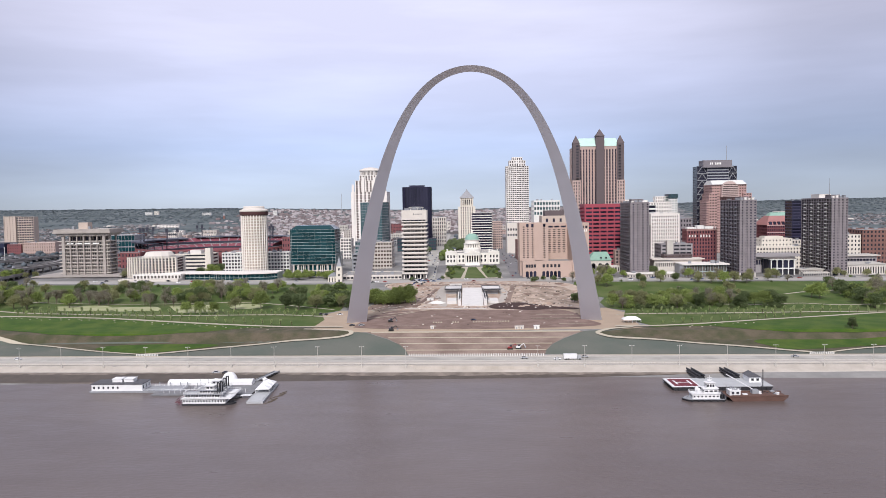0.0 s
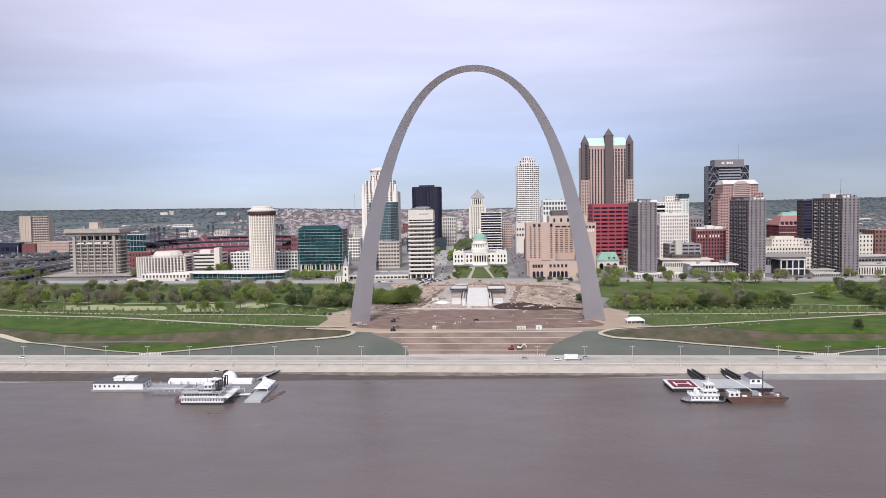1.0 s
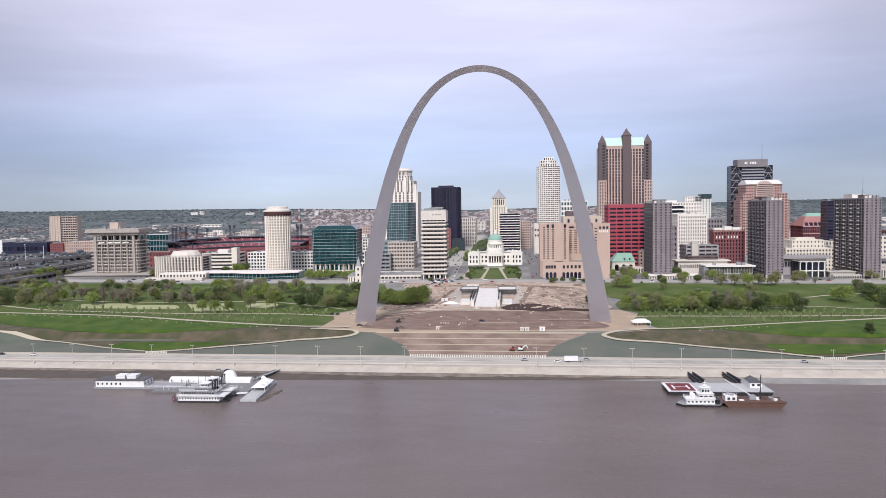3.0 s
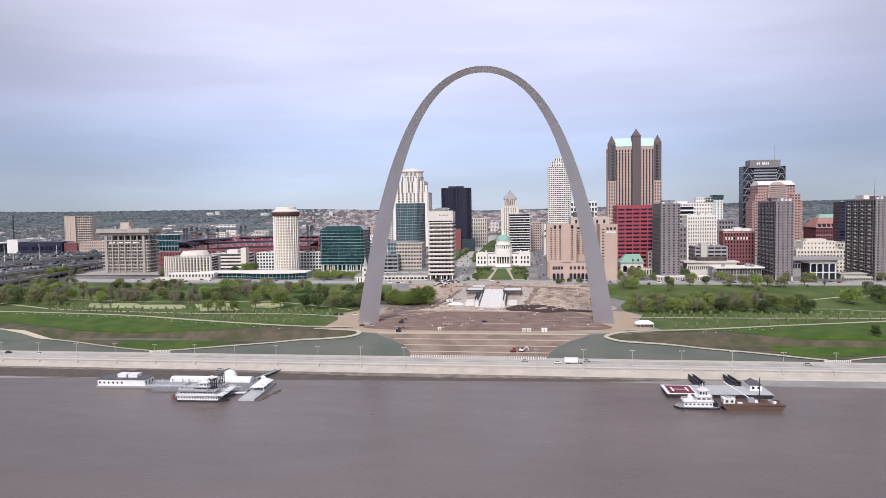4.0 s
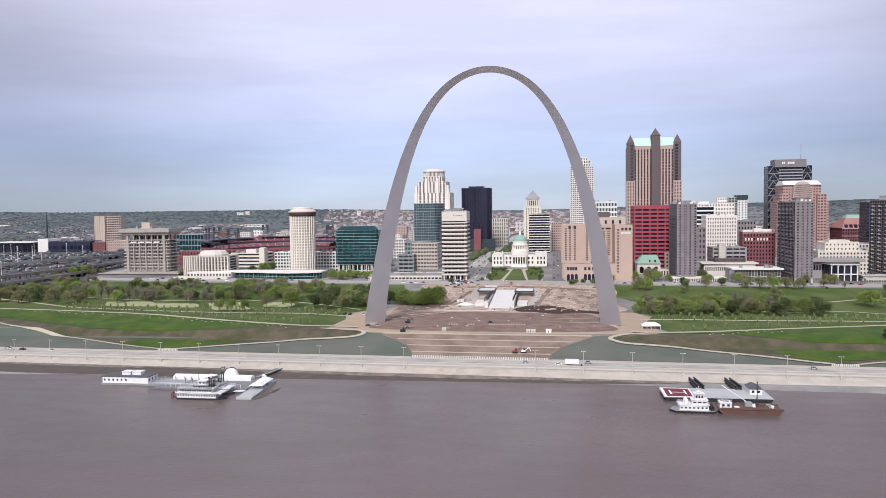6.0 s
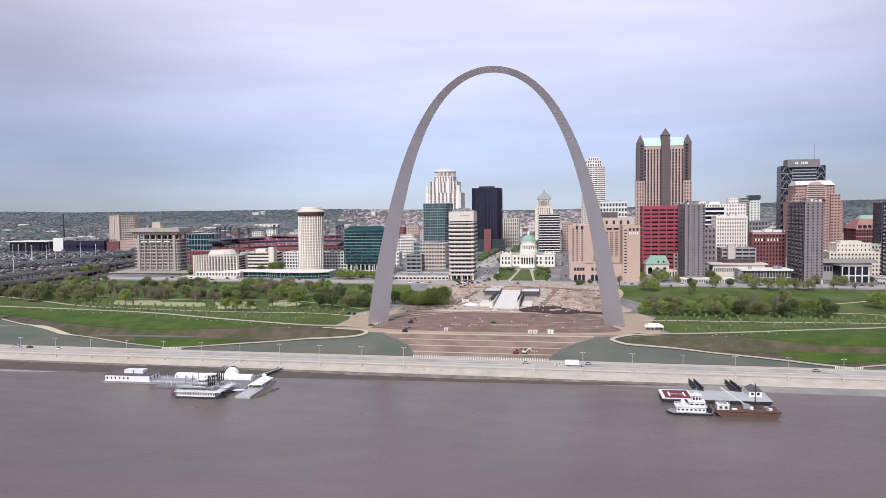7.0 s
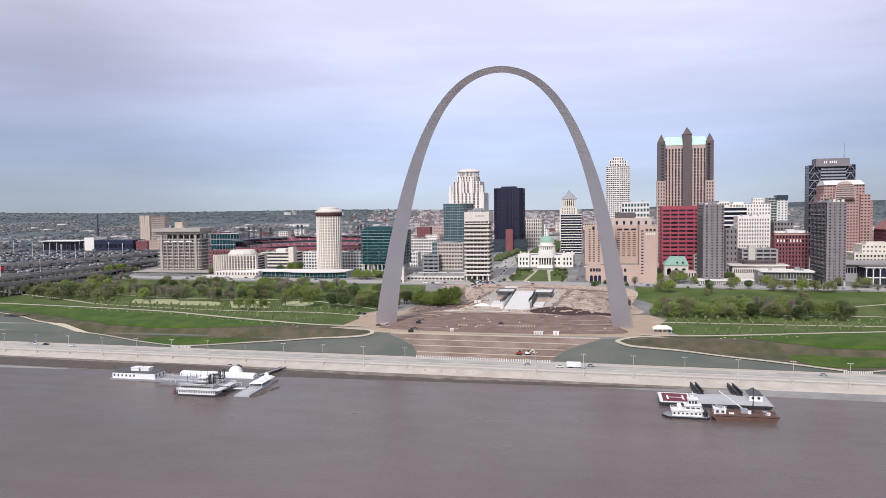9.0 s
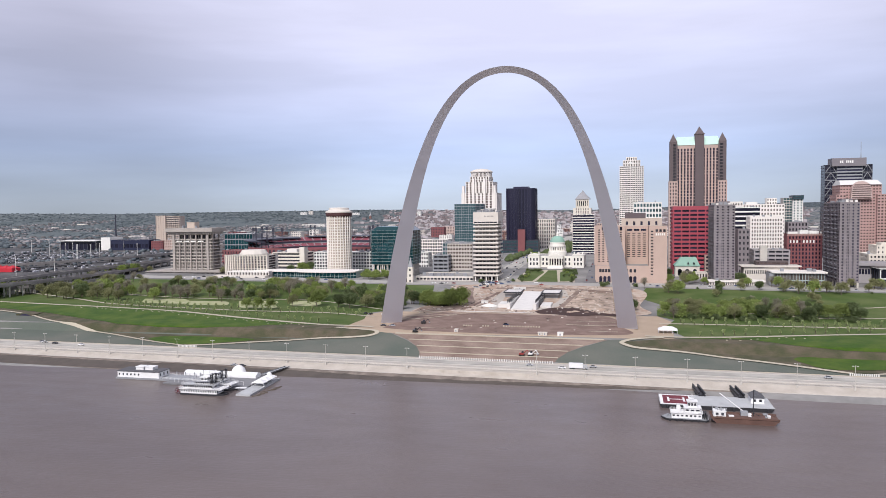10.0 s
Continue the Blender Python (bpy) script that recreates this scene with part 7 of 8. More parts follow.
def hull(bm, x0, x1, y0, y1, z0, z1, rake=2.0):
    """A flat barge hull with raked ends."""
    prism(bm, rect(x0 + rake, x1 - rake, y0 + 0.3, y1 - 0.3), z0, z1, rect(x0, x1, y0, y1))


def rail(parent, x0, x1, y0, y1, z, h=1.0, step=2.5):
    bm = bmesh.new()
    pts = []
    for a, b in (((x0, y0), (x1, y0)), ((x1, y0), (x1, y1)), ((x1, y1), (x0, y1)), ((x0, y1), (x0, y0))):
        n = max(1, round(math.dist(a, b) / step))
        for i in range(n):
            p = (a[0] + (b[0] - a[0]) * i / n, a[1] + (b[1] - a[1]) * i / n)
            tube(bm, (*p, z), (*p, z + h), 0.06, 4)
        for q in (h, h * 0.5):
            tube(bm, (*a, z + q), (*b, z + q), 0.06, 4)
    part("railing", bm, "boat_white", parent)


# floating white house
t = thing("floating_office", "white floating office on a barge with a grey roof", "houseboat", (-198, -154, W0))
bm = bmesh.new()
hull(bm, -216, -164, -161, -148, W0 - 1, W0 + 1.0, 1.5)
part("hull", bm, "boat_grey", t)
bm = bmesh.new()
ho = facade(bm, (-215, -160), (-199, -160), W0 + 1, W0 + 4.6, 6, 1, 0.4, 0.34, 0.25)
quad(bm, (-199, -160, W0 + 1), (-186.5, -160, W0 + 1), (-186.5, -160, W0 + 4.6), (-199, -160, W0 + 4.6))
ho += facade(bm, (-186.5, -160), (-186.5, -149), W0 + 1, W0 + 4.6, 3, 1, 0.35, 0.5, 0.25)
quad(bm, (-186.5, -149, W0 + 1), (-215, -149, W0 + 1), (-215, -149, W0 + 4.6), (-186.5, -149, W0 + 4.6))
quad(bm, (-215, -149, W0 + 1), (-215, -160, W0 + 1), (-215, -160, W0 + 4.6), (-215, -149, W0 + 4.6))
fill(part("wall", bm, "boat_white", t), ho, "glass_dark", 20)
bm = bmesh.new()
box(bm, -215.4, -186.1, -160.4, -148.6, W0 + 4.6, W0 + 4.95)
part("roof", bm, "roof_tar", t)
for x in (-205, -198.5):
    unit(t, x, x + 5.4, -156, -151, W0 + 4.9, W0 + 6.9, "boat_white", "roof_cabin")
for x in (-181, -175, -169, -165):
    bm = bmesh.new()
    tube(bm, (x, -149.5, W0 - 1), (x, -149.5, W0 + 3.2), 0.28, 6)
    part("bollard", bm, "boat_grey", t)
rail(t, -186, -165, -160.5, -150, W0 + 1.0)
# landing dock with long white tents
t = thing("landing_dock", "grey floating dock carrying long white tent roofs", "dock", (-148, -145, W0))
bm = bmesh.new()
hull(bm, -178, -123, -169, -139, W0 - 1, W0 + 0.9, 1.0)
part("hull", bm, "dock_grey", t)
bm = bmesh.new()
for x0, x1, y, w in ((-177, -128.5, -145, 6.5),):
    prof = [(y - w / 2, W0 + 0.9), (y + w / 2, W0 + 0.9), (y + w / 2, W0 + 2.6), (y + w / 4, W0 + 3.4), (y, W0 + 3.8), (y - w / 4, W0 + 3.4), (y - w / 2, W0 + 2.6)]
    lo, hi = [bm.verts.new((x0, *p)) for p in prof], [bm.verts.new((x1, *p)) for p in prof]
    for i in range(len(prof)):
        j = (i + 1) % len(prof)
        bm.faces.new((lo[j], lo[i], hi[i], hi[j]))
    bm.faces.new(lo)
    bm.faces.new(hi[::-1])
part("tent_roof", bm, "boat_white", t, "long white tent roof")
bm = bmesh.new()
lathe(bm, -143, -142.5, [(4.3 * math.cos(radians(q)), W0 + 2.6 + 4.6 * math.sin(radians(q))) for q in range(0, 90, 12)], 20)
prism(bm, ring(-143, -142.5, 4.3, 20), W0 + 0.9, W0 + 2.7)
part("domed_tent", bm, "boat_white", t)
bm = bmesh.new()
for i in range(16):
    tube(bm, (-172 + i * 3, -166, W0 + 0.9), (-172 + i * 3, -166, W0 + 2.9), 0.09, 4)
tube(bm, (-172, -166, W0 + 2.9), (-127, -166, W0 + 2.9), 0.09, 4)
part("railing", bm, "boat_white", t)
for x, y in ((-122.5, -143),):
    bm = bmesh.new()
    prism(bm, ring(x, y, 1.3, 10), W0 + 0.9, W0 + 3.0)
    prism(bm, ring(x, y, 1.6, 10), W0 + 3.0, W0 + 4.0, ring(x, y, 0.2, 10))
    part("kiosk", bm, "boat_white", t)
bm = bmesh.new()
for y in (-137.5, -136.5):
    tube(bm, (-130, -140, W0 + 1.5), (-122, -122, W0 + 3), 0.3, 4)
    tube(bm, (-127, -140, W0 + 1.5), (-119, -122, W0 + 3), 0.3, 4)
quad(bm, (-130, -140, W0 + 1.4), (-127, -140, W0 + 1.4), (-119, -122, W0 + 2.9), (-122, -122, W0 + 2.9))
part("gangway", bm, "boat_grey", t)


def riverboat(x0, x1, y0, y1, label):
    """A paddle steamer: hull, stepped decks with rows of windows, pilot house, paired stacks and a stern wheel."""
    t = thing("riverboat", label, "boat", ((x0 + x1) / 2, y0, W0), "paddle steamers")
    bm = bmesh.new()
    ym = (y0 + y1) / 2
    out = [(x0, y0 + 0.4), (x1 - 6, y0), (x1 - 1.5, y0 + 2), (x1, ym), (x1 - 1.5, y1 - 2), (x1 - 6, y1), (x0, y1 - 0.4)]
    prism(bm, [(x * 0.999 + 0.0, y) for x, y in out], W0 - 1, W0 + 0.9)
    part("hull", bm, "hull_dark", t)
    z = W0 + 0.9
    for k, (a, b, h, n) in enumerate(((0.4, 4.5, 2.5, 15), (1.6, 7.5, 1.9, 13), (9.0, 11.0, 1.5, 5))):
        bm = bmesh.new()
        xa, xb, ya, yb = x0 + a, x1 - b, y0 + 0.8 + 0.5 * k, y1 - 0.8 - 0.5 * k
        ho = facade(bm, (xa, ya), (xb, ya), z, z + h, n, 1, 0.55 if k == 0 else 0.85, 0.42 if k == 0 else 0.62, 0.4)
        ho += facade(bm, (xb, ya), (xb, yb), z, z + h, 3, 1, 0.5, 0.5, 0.25)
        quad(bm, (xb, yb, z), (xa, yb, z), (xa, yb, z + h), (xb, yb, z + h))
        quad(bm, (xa, yb, z), (xa, ya, z), (xa, ya, z + h), (xa, yb, z + h))
        fill(part("deck_cabin", bm, "boat_white", t), ho, "glass_dark", 30)
        bm = bmesh.new()
        box(bm, xa - 0.7, xb + (3.2 if k == 0 else 2.0), ya - 0.8, yb + 0.8, z + h, z + h + 0.3)
        part("deck_floor", bm, "boat_grey" if k else "boat_white", t)
        rail(t, xa - 0.6, xb + (3.0 if k == 0 else 1.8), ya - 0.7, yb + 0.7, z + h + 0.3, 0.9, 2.2)
        z += h + 0.3
    xp = x1 - 13
    bm = bmesh.new()
    ho = facade(bm, (xp - 2, ym - 2), (xp + 2, ym - 2), z, z + 1.9, 2, 1, 0.7, 0.5, 0.2)
    ho += facade(bm, (xp + 2, ym - 2), (xp + 2, ym + 2), z, z + 1.9, 2, 1, 0.7, 0.5, 0.2)
    quad(bm, (xp + 2, ym + 2, z), (xp - 2, ym + 2, z), (xp - 2, ym + 2, z + 2.6), (xp + 2, ym + 2, z + 1.9))
    quad(bm, (xp - 2, ym + 2, z), (xp - 2, ym - 2, z), (xp - 2, ym - 2, z + 1.9), (xp - 2, ym + 2, z + 1.9))
    box(bm, xp - 2.5, xp + 2.5, ym - 2.5, ym + 2.5, z + 1.9, z + 2.15)
    fill(part("pilot_house", bm, "boat_white", t), ho, "glass_dark", 4)
    for dx in (3.4, 4.4):
        for dy in (-2.2, 2.2):
            bm = bmesh.new()
            lathe(bm, xp + dx + 1.0, ym + dy, [(0.32, z - 2.2), (0.32, z + 3.0), (0.55, z + 3.4), (0.45, z + 3.7)], 8)
            part("smoke_stack", bm, "hull_dark", t, "black smoke stack")
    bm = bmesh.new()
    for y in (y0 + 1, y1 - 1):
        for i in range(10):
            q = 2 * math.pi * i / 10
            tube(bm, (x0 - 1.6, y, W0 + 1.6), (x0 - 1.6 + 1.9 * math.cos(q), y, W0 + 1.6 + 1.9 * math.sin(q)), 0.08, 4)
    for i in range(10):
        q = 2 * math.pi * i / 10
        tube(bm, (x0 - 1.6 + 1.9 * math.cos(q), y0 + 1, W0 + 1.6 + 1.9 * math.sin(q)), (x0 - 1.6 + 1.9 * math.cos(q), y1 - 1, W0 + 1.6 + 1.9 * math.sin(q)), 0.14, 4)
    part("stern_wheel", bm, "pad_red", t, "red stern paddle wheel")
    for i in range(4):
        bm = bmesh.new()
        tube(bm, (x0 + 2 + i * 4, y1 - 1, W0 + 3), (x0 + 2 + i * 4, y1 - 1, W0 + 10), 0.1, 4)
        part("flag_staff", bm, "hull_dark", t)
    return t


riverboat(-153.6, -126.5, -189.3, -180.5, "white three-decked paddle steamer with black stacks")
riverboat(-152, -127, -177.5, -169, "white paddle steamer moored against the dock")
# tented pontoon, lying askew
t = thing("tented_pontoon", "grey pontoon with a white peaked tent roof", "pontoon", (-114, -168, W0))
q = radians(2.4)


def turned(pts, cx=-117.4, cy=-166, q=q):
    return [(cx + x * math.cos(q) - y * math.sin(q), cy + x * math.sin(q) + y * math.cos(q)) for x, y in pts]


bm = bmesh.new()
prism(bm, turned(rect(-4.3, 4.3, -20, 20)), W0 - 1, W0 + 1.0)
part("hull", bm, "deck_grey", t)
bm = bmesh.new()
for i in range(3):
    y = 1 + i * 6.4
    lo = turned(rect(-3.9, 3.9, y - 3.2, y + 3.2))
    prism(bm, lo, W0 + 3.0, W0 + 4.9, turned(rect(-0.25, 0.25, y - 0.3, y + 0.3)))
part("tent_roof", bm, "boat_white", t, "white peaked tent roof")
for i in range(4):
    for s in (-3.7, 3.7):
        (x, y), = turned([(s, -2 + i * 6.2)])
        bm = bmesh.new()
        tube(bm, (x, y, W0 + 1), (x, y, W0 + 3.3), 0.12, 5)
        part("tent_post", bm, "boat_white", t)
bm = bmesh.new()
a, c = turned([(-4.6, -8)])[0], (-127, -176)
d = turned([(-4.6, -4)])[0]
quad(bm, (*c, W0 + 1.6), (*a, W0 + 1.2), (*d, W0 + 1.2), (c[0], c[1] + 3, W0 + 1.6))
quad(bm, (*c, W0 + 1.4), (c[0], c[1] + 3, W0 + 1.4), (*d, W0 + 1.0), (*a, W0 + 1.0))
part("gangplank", bm, "boat_white", t)
bm = bmesh.new()
for s in (-4.1, 4.1):
    for i in range(14):
        (x, y), = turned([(s, -19.5 + i * 3)])
        tube(bm, (x, y, W0 + 1), (x, y, W0 + 2.0), 0.06, 4)
    (xa, ya), (xb, yb) = turned([(s, -19.5), (s, 19.5)])
    tube(bm, (xa, ya, W0 + 2.0), (xb, yb, W0 + 2.0), 0.06, 4)
part("railing", bm, "boat_grey", t)
r = random.Random(5)
for i in range(7):
    x, y = -110.6 + i * 0.5 + r.uniform(-0.6, 1.6), -184 + i * 3.4
    t = thing("drift_log", "wet dark drift log caught against the pontoon", "log", (x, y, W0), "drift logs")
    bm = bmesh.new()
    e = r.uniform(-0.6, 0.6)
    tube(bm, (x - 1.4, y - 2.4 + e, W0 + 0.05), (x + 1.6, y + 2.4 - e, W0 + 0.15), 0.22, 6)
    part("stem", bm, "trunk", t)

# helipad barge
t = thing("deck_barge", "flat steel deck barge with a red landing pad", "barge", (128, -157, W0))
bm = bmesh.new()
hull(bm, 103.4, 157, -167.4, -147, W0 - 1, W0 + 1.9, 2.0)
part("hull", bm, "hull_dark", t)
bm = bmesh.new()
box(bm, 103.4, 157, -167.4, -147, W0 + 1.9, W0 + 2.1)
part("deck", bm, "deck_grey", t)
bm = bmesh.new()
box(bm, 105.2, 118, -165.8, -149, W0 + 2.1, W0 + 2.16)
part("landing_pad", bm, "pad_red", t, "red painted landing pad")
bm = bmesh.new()
for x0, x1, y0, y1 in ((103.8, 118.8, -167.0, -165.8), (103.8, 118.8, -149, -147.6), (103.8, 105.2, -165.8, -149), (118, 118.8, -165.8, -149)):
    box(bm, x0, x1, y0, y1, W0 + 2.1, W0 + 2.18)
part("pad_border", bm, "boat_white", t, "white painted border")
bm = bmesh.new()
box(bm, 108.4, 115, -157.7, -156.9, W0 + 2.16, W0 + 2.2)
box(bm, 107.4, 108.4, -161.6, -153.0, W0 + 2.16, W0 + 2.2)
box(bm, 115, 116, -161.6, -153.0, W0 + 2.16, W0 + 2.2)
part("pad_marking", bm, "boat_white", t, "white painted bars")
for i in range(7):
    bm = bmesh.new()
    x = 107 + i * 7.8
    prism(bm, ring(x, -167.6, 0.55, 8), W0 - 0.2, W0 + 1.7)
    part("fender", bm, "hull_dark", t)
bm = bmesh.new()
box(bm, 147.4, 153.6, -159, -149.6, W0 + 2.1, W0 + 5)
part("cabin", bm, "boat_white", t)
bm = bmesh.new()
v = [bm.verts.new(p) for p in ((147, -159.5, W0 + 5), (154, -159.5, W0 + 5), (154, -149.1, W0 + 5), (147, -149.1, W0 + 5), (150.5, -159.5, W0 + 6.8), (150.5, -149.1, W0 + 6.8))]
for f in ((0, 1, 4), (2, 3, 5), (0, 4, 5, 3), (1, 2, 5, 4), (0, 3, 2, 1)):
    bm.faces.new([v[i] for i in f])
part("cabin_roof", bm, "roof_tar", t)
for x in (148.4, 151.2):
    bm = bmesh.new()
    box(bm, x, x + 1.3, -159.12, -158.9, W0 + 3.1, W0 + 4.3)
    part("window", bm, "glass_dark", t)
for x0 in (125.3, 144.5):
    g = thing("mooring_ramp", "dark steel lattice ramp from barge to levee", "ramp", (x0, -140, W0), "mooring ramps")
    bm = bmesh.new()
    for s in (-1.3, 1.3):
        for h in (0, 1.4):
            tube(bm, (x0 + s, -148.5, W0 + 2.4 + h), (x0 - 1.8 + s, -130, W0 + 2.6 + h), 0.5, 5)
        for i in range(8):
            a = i / 8
            p = Vector((x0 + s, -148.5, W0 + 2.4)).lerp(Vector((x0 - 1.8 + s, -130, W0 + 2.6)), a)
            tube(bm, p, p + Vector((-0.35, 2, 1.3)), 0.32, 4)
    part("lattice", bm, "hull_dark", g)
    bm = bmesh.new()
    quad(bm, (x0 - 1.3, -148.5, W0 + 2.5), (x0 + 1.3, -148.5, W0 + 2.5), (x0 - 0.5, -130, W0 + 2.7), (x0 - 3.1, -130, W0 + 2.7))
    quad(bm, (x0 - 1.3, -148.5, W0 + 2.3), (x0 - 3.1, -130, W0 + 2.5), (x0 - 0.5, -130, W0 + 2.5), (x0 + 1.3, -148.5, W0 + 2.3))
    part("walkway", bm, "hull_dark", g)
# tug
t = thing("tug_boat", "small white river tug with a tall wheelhouse", "boat", (113, -185, W0))
bm = bmesh.new()
prism(bm, [(104.5, -188.4), (121.5, -189.4), (123, -188), (123, -182), (121.5, -180.6), (104.5, -181.6), (102.4, -185)], W0 - 1, W0 + 0.9, [(103.8, -188.8), (121.8, -189.6), (123.2, -188), (123.2, -182), (121.8, -180.4), (103.8, -181.2), (101.4, -185)])
part("hull", bm, "hull_dark", t)
bm = bmesh.new()
prism(bm, [(104.2, -188.6), (121.6, -189.4), (123, -188), (123, -182), (121.6, -180.6), (104.2, -181.4), (102.0, -185)], W0 + 0.9, W0 + 1.1)
part("deck", bm, "boat_grey", t)
z = W0 + 1.1
for x0, x1, y0, y1, h, n, name in ((106.2, 119.8, -188.0, -182, 2.4, 7, "cabin"), (112.2, 119.2, -187.4, -182.6, 2.3, 3, "upper_cabin"), (113.6, 117.6, -187, -183.2, 2.7, 3, "wheelhouse")):
    bm = bmesh.new()
    tall = 0.5 if name == "wheelhouse" else 0.34
    ho = facade(bm, (x0, y0), (x1, y0), z, z + h, n, 1, 0.5 if n > 3 else 0.72, tall, 0.2)
    ho += facade(bm, (x0, y1), (x0, y0), z, z + h, 2, 1, 0.6, tall, 0.2)
    ho += facade(bm, (x1, y0), (x1, y1), z, z + h, 2, 1, 0.6, tall, 0.2)
    quad(bm, (x1, y1, z), (x0, y1, z), (x0, y1, z + h), (x1, y1, z + h))
    box(bm, x0 - 0.5, x1 + 0.5, y0 - 0.5, y1 + 0.5, z + h, z + h + 0.2)
    fill(part(name, bm, "boat_white", t), ho, "glass_dark", 12)
    z += h + 0.2
rail(t, 105.8, 120.2, -188.4, -181.8, W0 + 3.7, 0.9, 2.0)
bm = bmesh.new()
tube(bm, (115.6, -185, z), (115.6, -185, z + 3.2), 0.12, 5)
for h in (1.2, 2.2):
    tube(bm, (114.4, -185, z + h), (116.8, -185, z + h), 0.1, 4)
box(bm, 114.6, 116.4, -185.3, -184.7, z + 0.5, z + 0.9)
part("mast", bm, "boat_white", t)
for y in (-186.6, -183.6):
    bm = bmesh.new()
    lathe(bm, 109.6, y, [(1.0, W0 + 3.6), (1.0, W0 + 5.6), (0.8, W0 + 6.1), (0.6, W0 + 6.2)], 12)
    part("funnel", bm, "boat_white", t)
for x in (121.0, 122.0):
    bm = bmesh.new()
    box(bm, x - 0.3, x + 0.3, -188.6, -181.4, W0 + 1.1, W0 + 3.4)
    part("push_knee", bm, "hull_dark", t)
for i in range(6):
    bm = bmesh.new()
    prism(bm, ring(105.5 + i * 3.2, -189.5, 0.45, 8), W0 + 0.0, W0 + 0.9)
    part("fender", bm, "hull_dark", t)
bm = bmesh.new()
lathe(bm, 104.6, -185, [(0.5, W0 + 1.1), (0.5, W0 + 2.0), (0.7, W0 + 2.1)], 10)
part("capstan", bm, "boat_grey", t)
t.location.x += 1.4
t.location.y -= 0.8
# rusty work barge with crane
t = thing("work_barge", "rusty steel work barge with a small white cabin and crane", "barge", (140, -185, W0))
bm = bmesh.new()
hull(bm, 123.8, 153.5, -190, -180.5, W0 - 1, W0 + 2.2, 3.5)
part("hull", bm, "rust", t)
bm = bmesh.new()
for x0, x1, y0, y1, h in ((123.8, 153.5, -190, -189.6, 0.7), (123.8, 153.5, -180.9, -180.5, 0.7), (126, 151.5, -189.6, -180.9, 0.32)):
    box(bm, x0, x1, y0, y1, W0 + 2.4, W0 + 2.4 + h)
part("coaming", bm, "rust", t)
unit(t, 125, 130.5, -187.5, -182.5, W0 + 2.5, W0 + 5.2, "boat_white", "cabin")
for x in (126, 128.4):
    bm = bmesh.new()
    box(bm, x, x + 1.2, -187.85, -187.4, W0 + 3.4, W0 + 4.4)
    part("window", bm, "glass_dark", t)
bm = bmesh.new()
tube(bm, (143, -184, W0 + 2.4), (143, -184, W0 + 15), 0.22, 6)
tube(bm, (143, -184, W0 + 4), (146.5, -184, W0 + 2.6), 0.15, 5)
tube(bm, (143, -184, W0 + 7), (139.5, -184, W0 + 2.6), 0.12, 5)
part("mast", bm, "hull_dark", t)
bm = bmesh.new()
tube(bm, (139, -183, W0 + 4.2), (130, -168, W0 + 9), 0.22, 6)
part("crane_boom", bm, "boat_white", t, "pale crane boom")
bm = bmesh.new()
box(bm, 137.4, 140.6, -185, -182, W0 + 2.5, W0 + 4.6)
part("crane_base", bm, "boat_grey", t)
r = random.Random(9)
for i in range(8):
    x, y = r.uniform(131, 152), r.uniform(-188, -182)
    unit(t, x, x + r.uniform(0.8, 2), y, y + r.uniform(0.8, 1.5), W0 + 2.5, W0 + 2.5 + r.uniform(0.6, 1.4), r.choice(("rust", "boat_grey", "boat_white")), "deck_gear")
for i in range(9):
    # pipes and winches heaped beside the cabin
    x, y = r.uniform(125, 131), r.uniform(-186.8, -183)
    bm = bmesh.new()
    tube(bm, (x, y, W0 + 5.2), (x + r.uniform(-0.6, 0.6), y, W0 + 5.2 + r.uniform(0.8, 1.7)), r.uniform(0.12, 0.35), 6)
    part("deck_pipe", bm, "boat_grey", t)
t.location.x += 1.4
t.location.y -= 0.6

# ---- river road furniture ----
def row_y(x, v):
    """The y at which the river-front line v passes x."""
    return v - skew(x, v)


lamp = thing("street_lamp", "tall pale street lamp with two arms", "street lamp", (0, 0, 0), "river road lamps")
bm = bmesh.new()
lathe(bm, 0, 0, [(0.17, 1.5), (0.10, 13.4)], 8)
part("pole", bm, "concrete", lamp)
bm = bmesh.new()
lathe(bm, 0, 0, [(0.62, -1.4), (0.55, 1.4), (0.48, 1.7), (0.2, 1.8)], 10)
part("pier_base", bm, "concrete", lamp, "pale concrete pier")
bm = bmesh.new()
tube(bm, (-1.1, 0, 13.0), (1.1, 0, 13.0), 0.08, 5)
arm = part("arm", bm, "concrete", lamp)
for s in (-1, 1):
    bm = bmesh.new()
    box(bm, s * 1.1 - 0.35, s * 1.1 + 0.35, -0.18, 0.18, 12.85, 13.05)
    part("lamp_head", bm, "white", arm)
first = True
for s, x0, n in ((-1, 43, 15), (1, 36.5, 12)):
    for i in range(n):
        x = s * (x0 + i * (27 if s < 0 else 27.8))
        y = row_y(x, -119.5)
        m = pose(x, y, land(x, y))
        if first:
            lamp.matrix_basis = m
            first = False
        else:
            copy_thing(lamp, m)


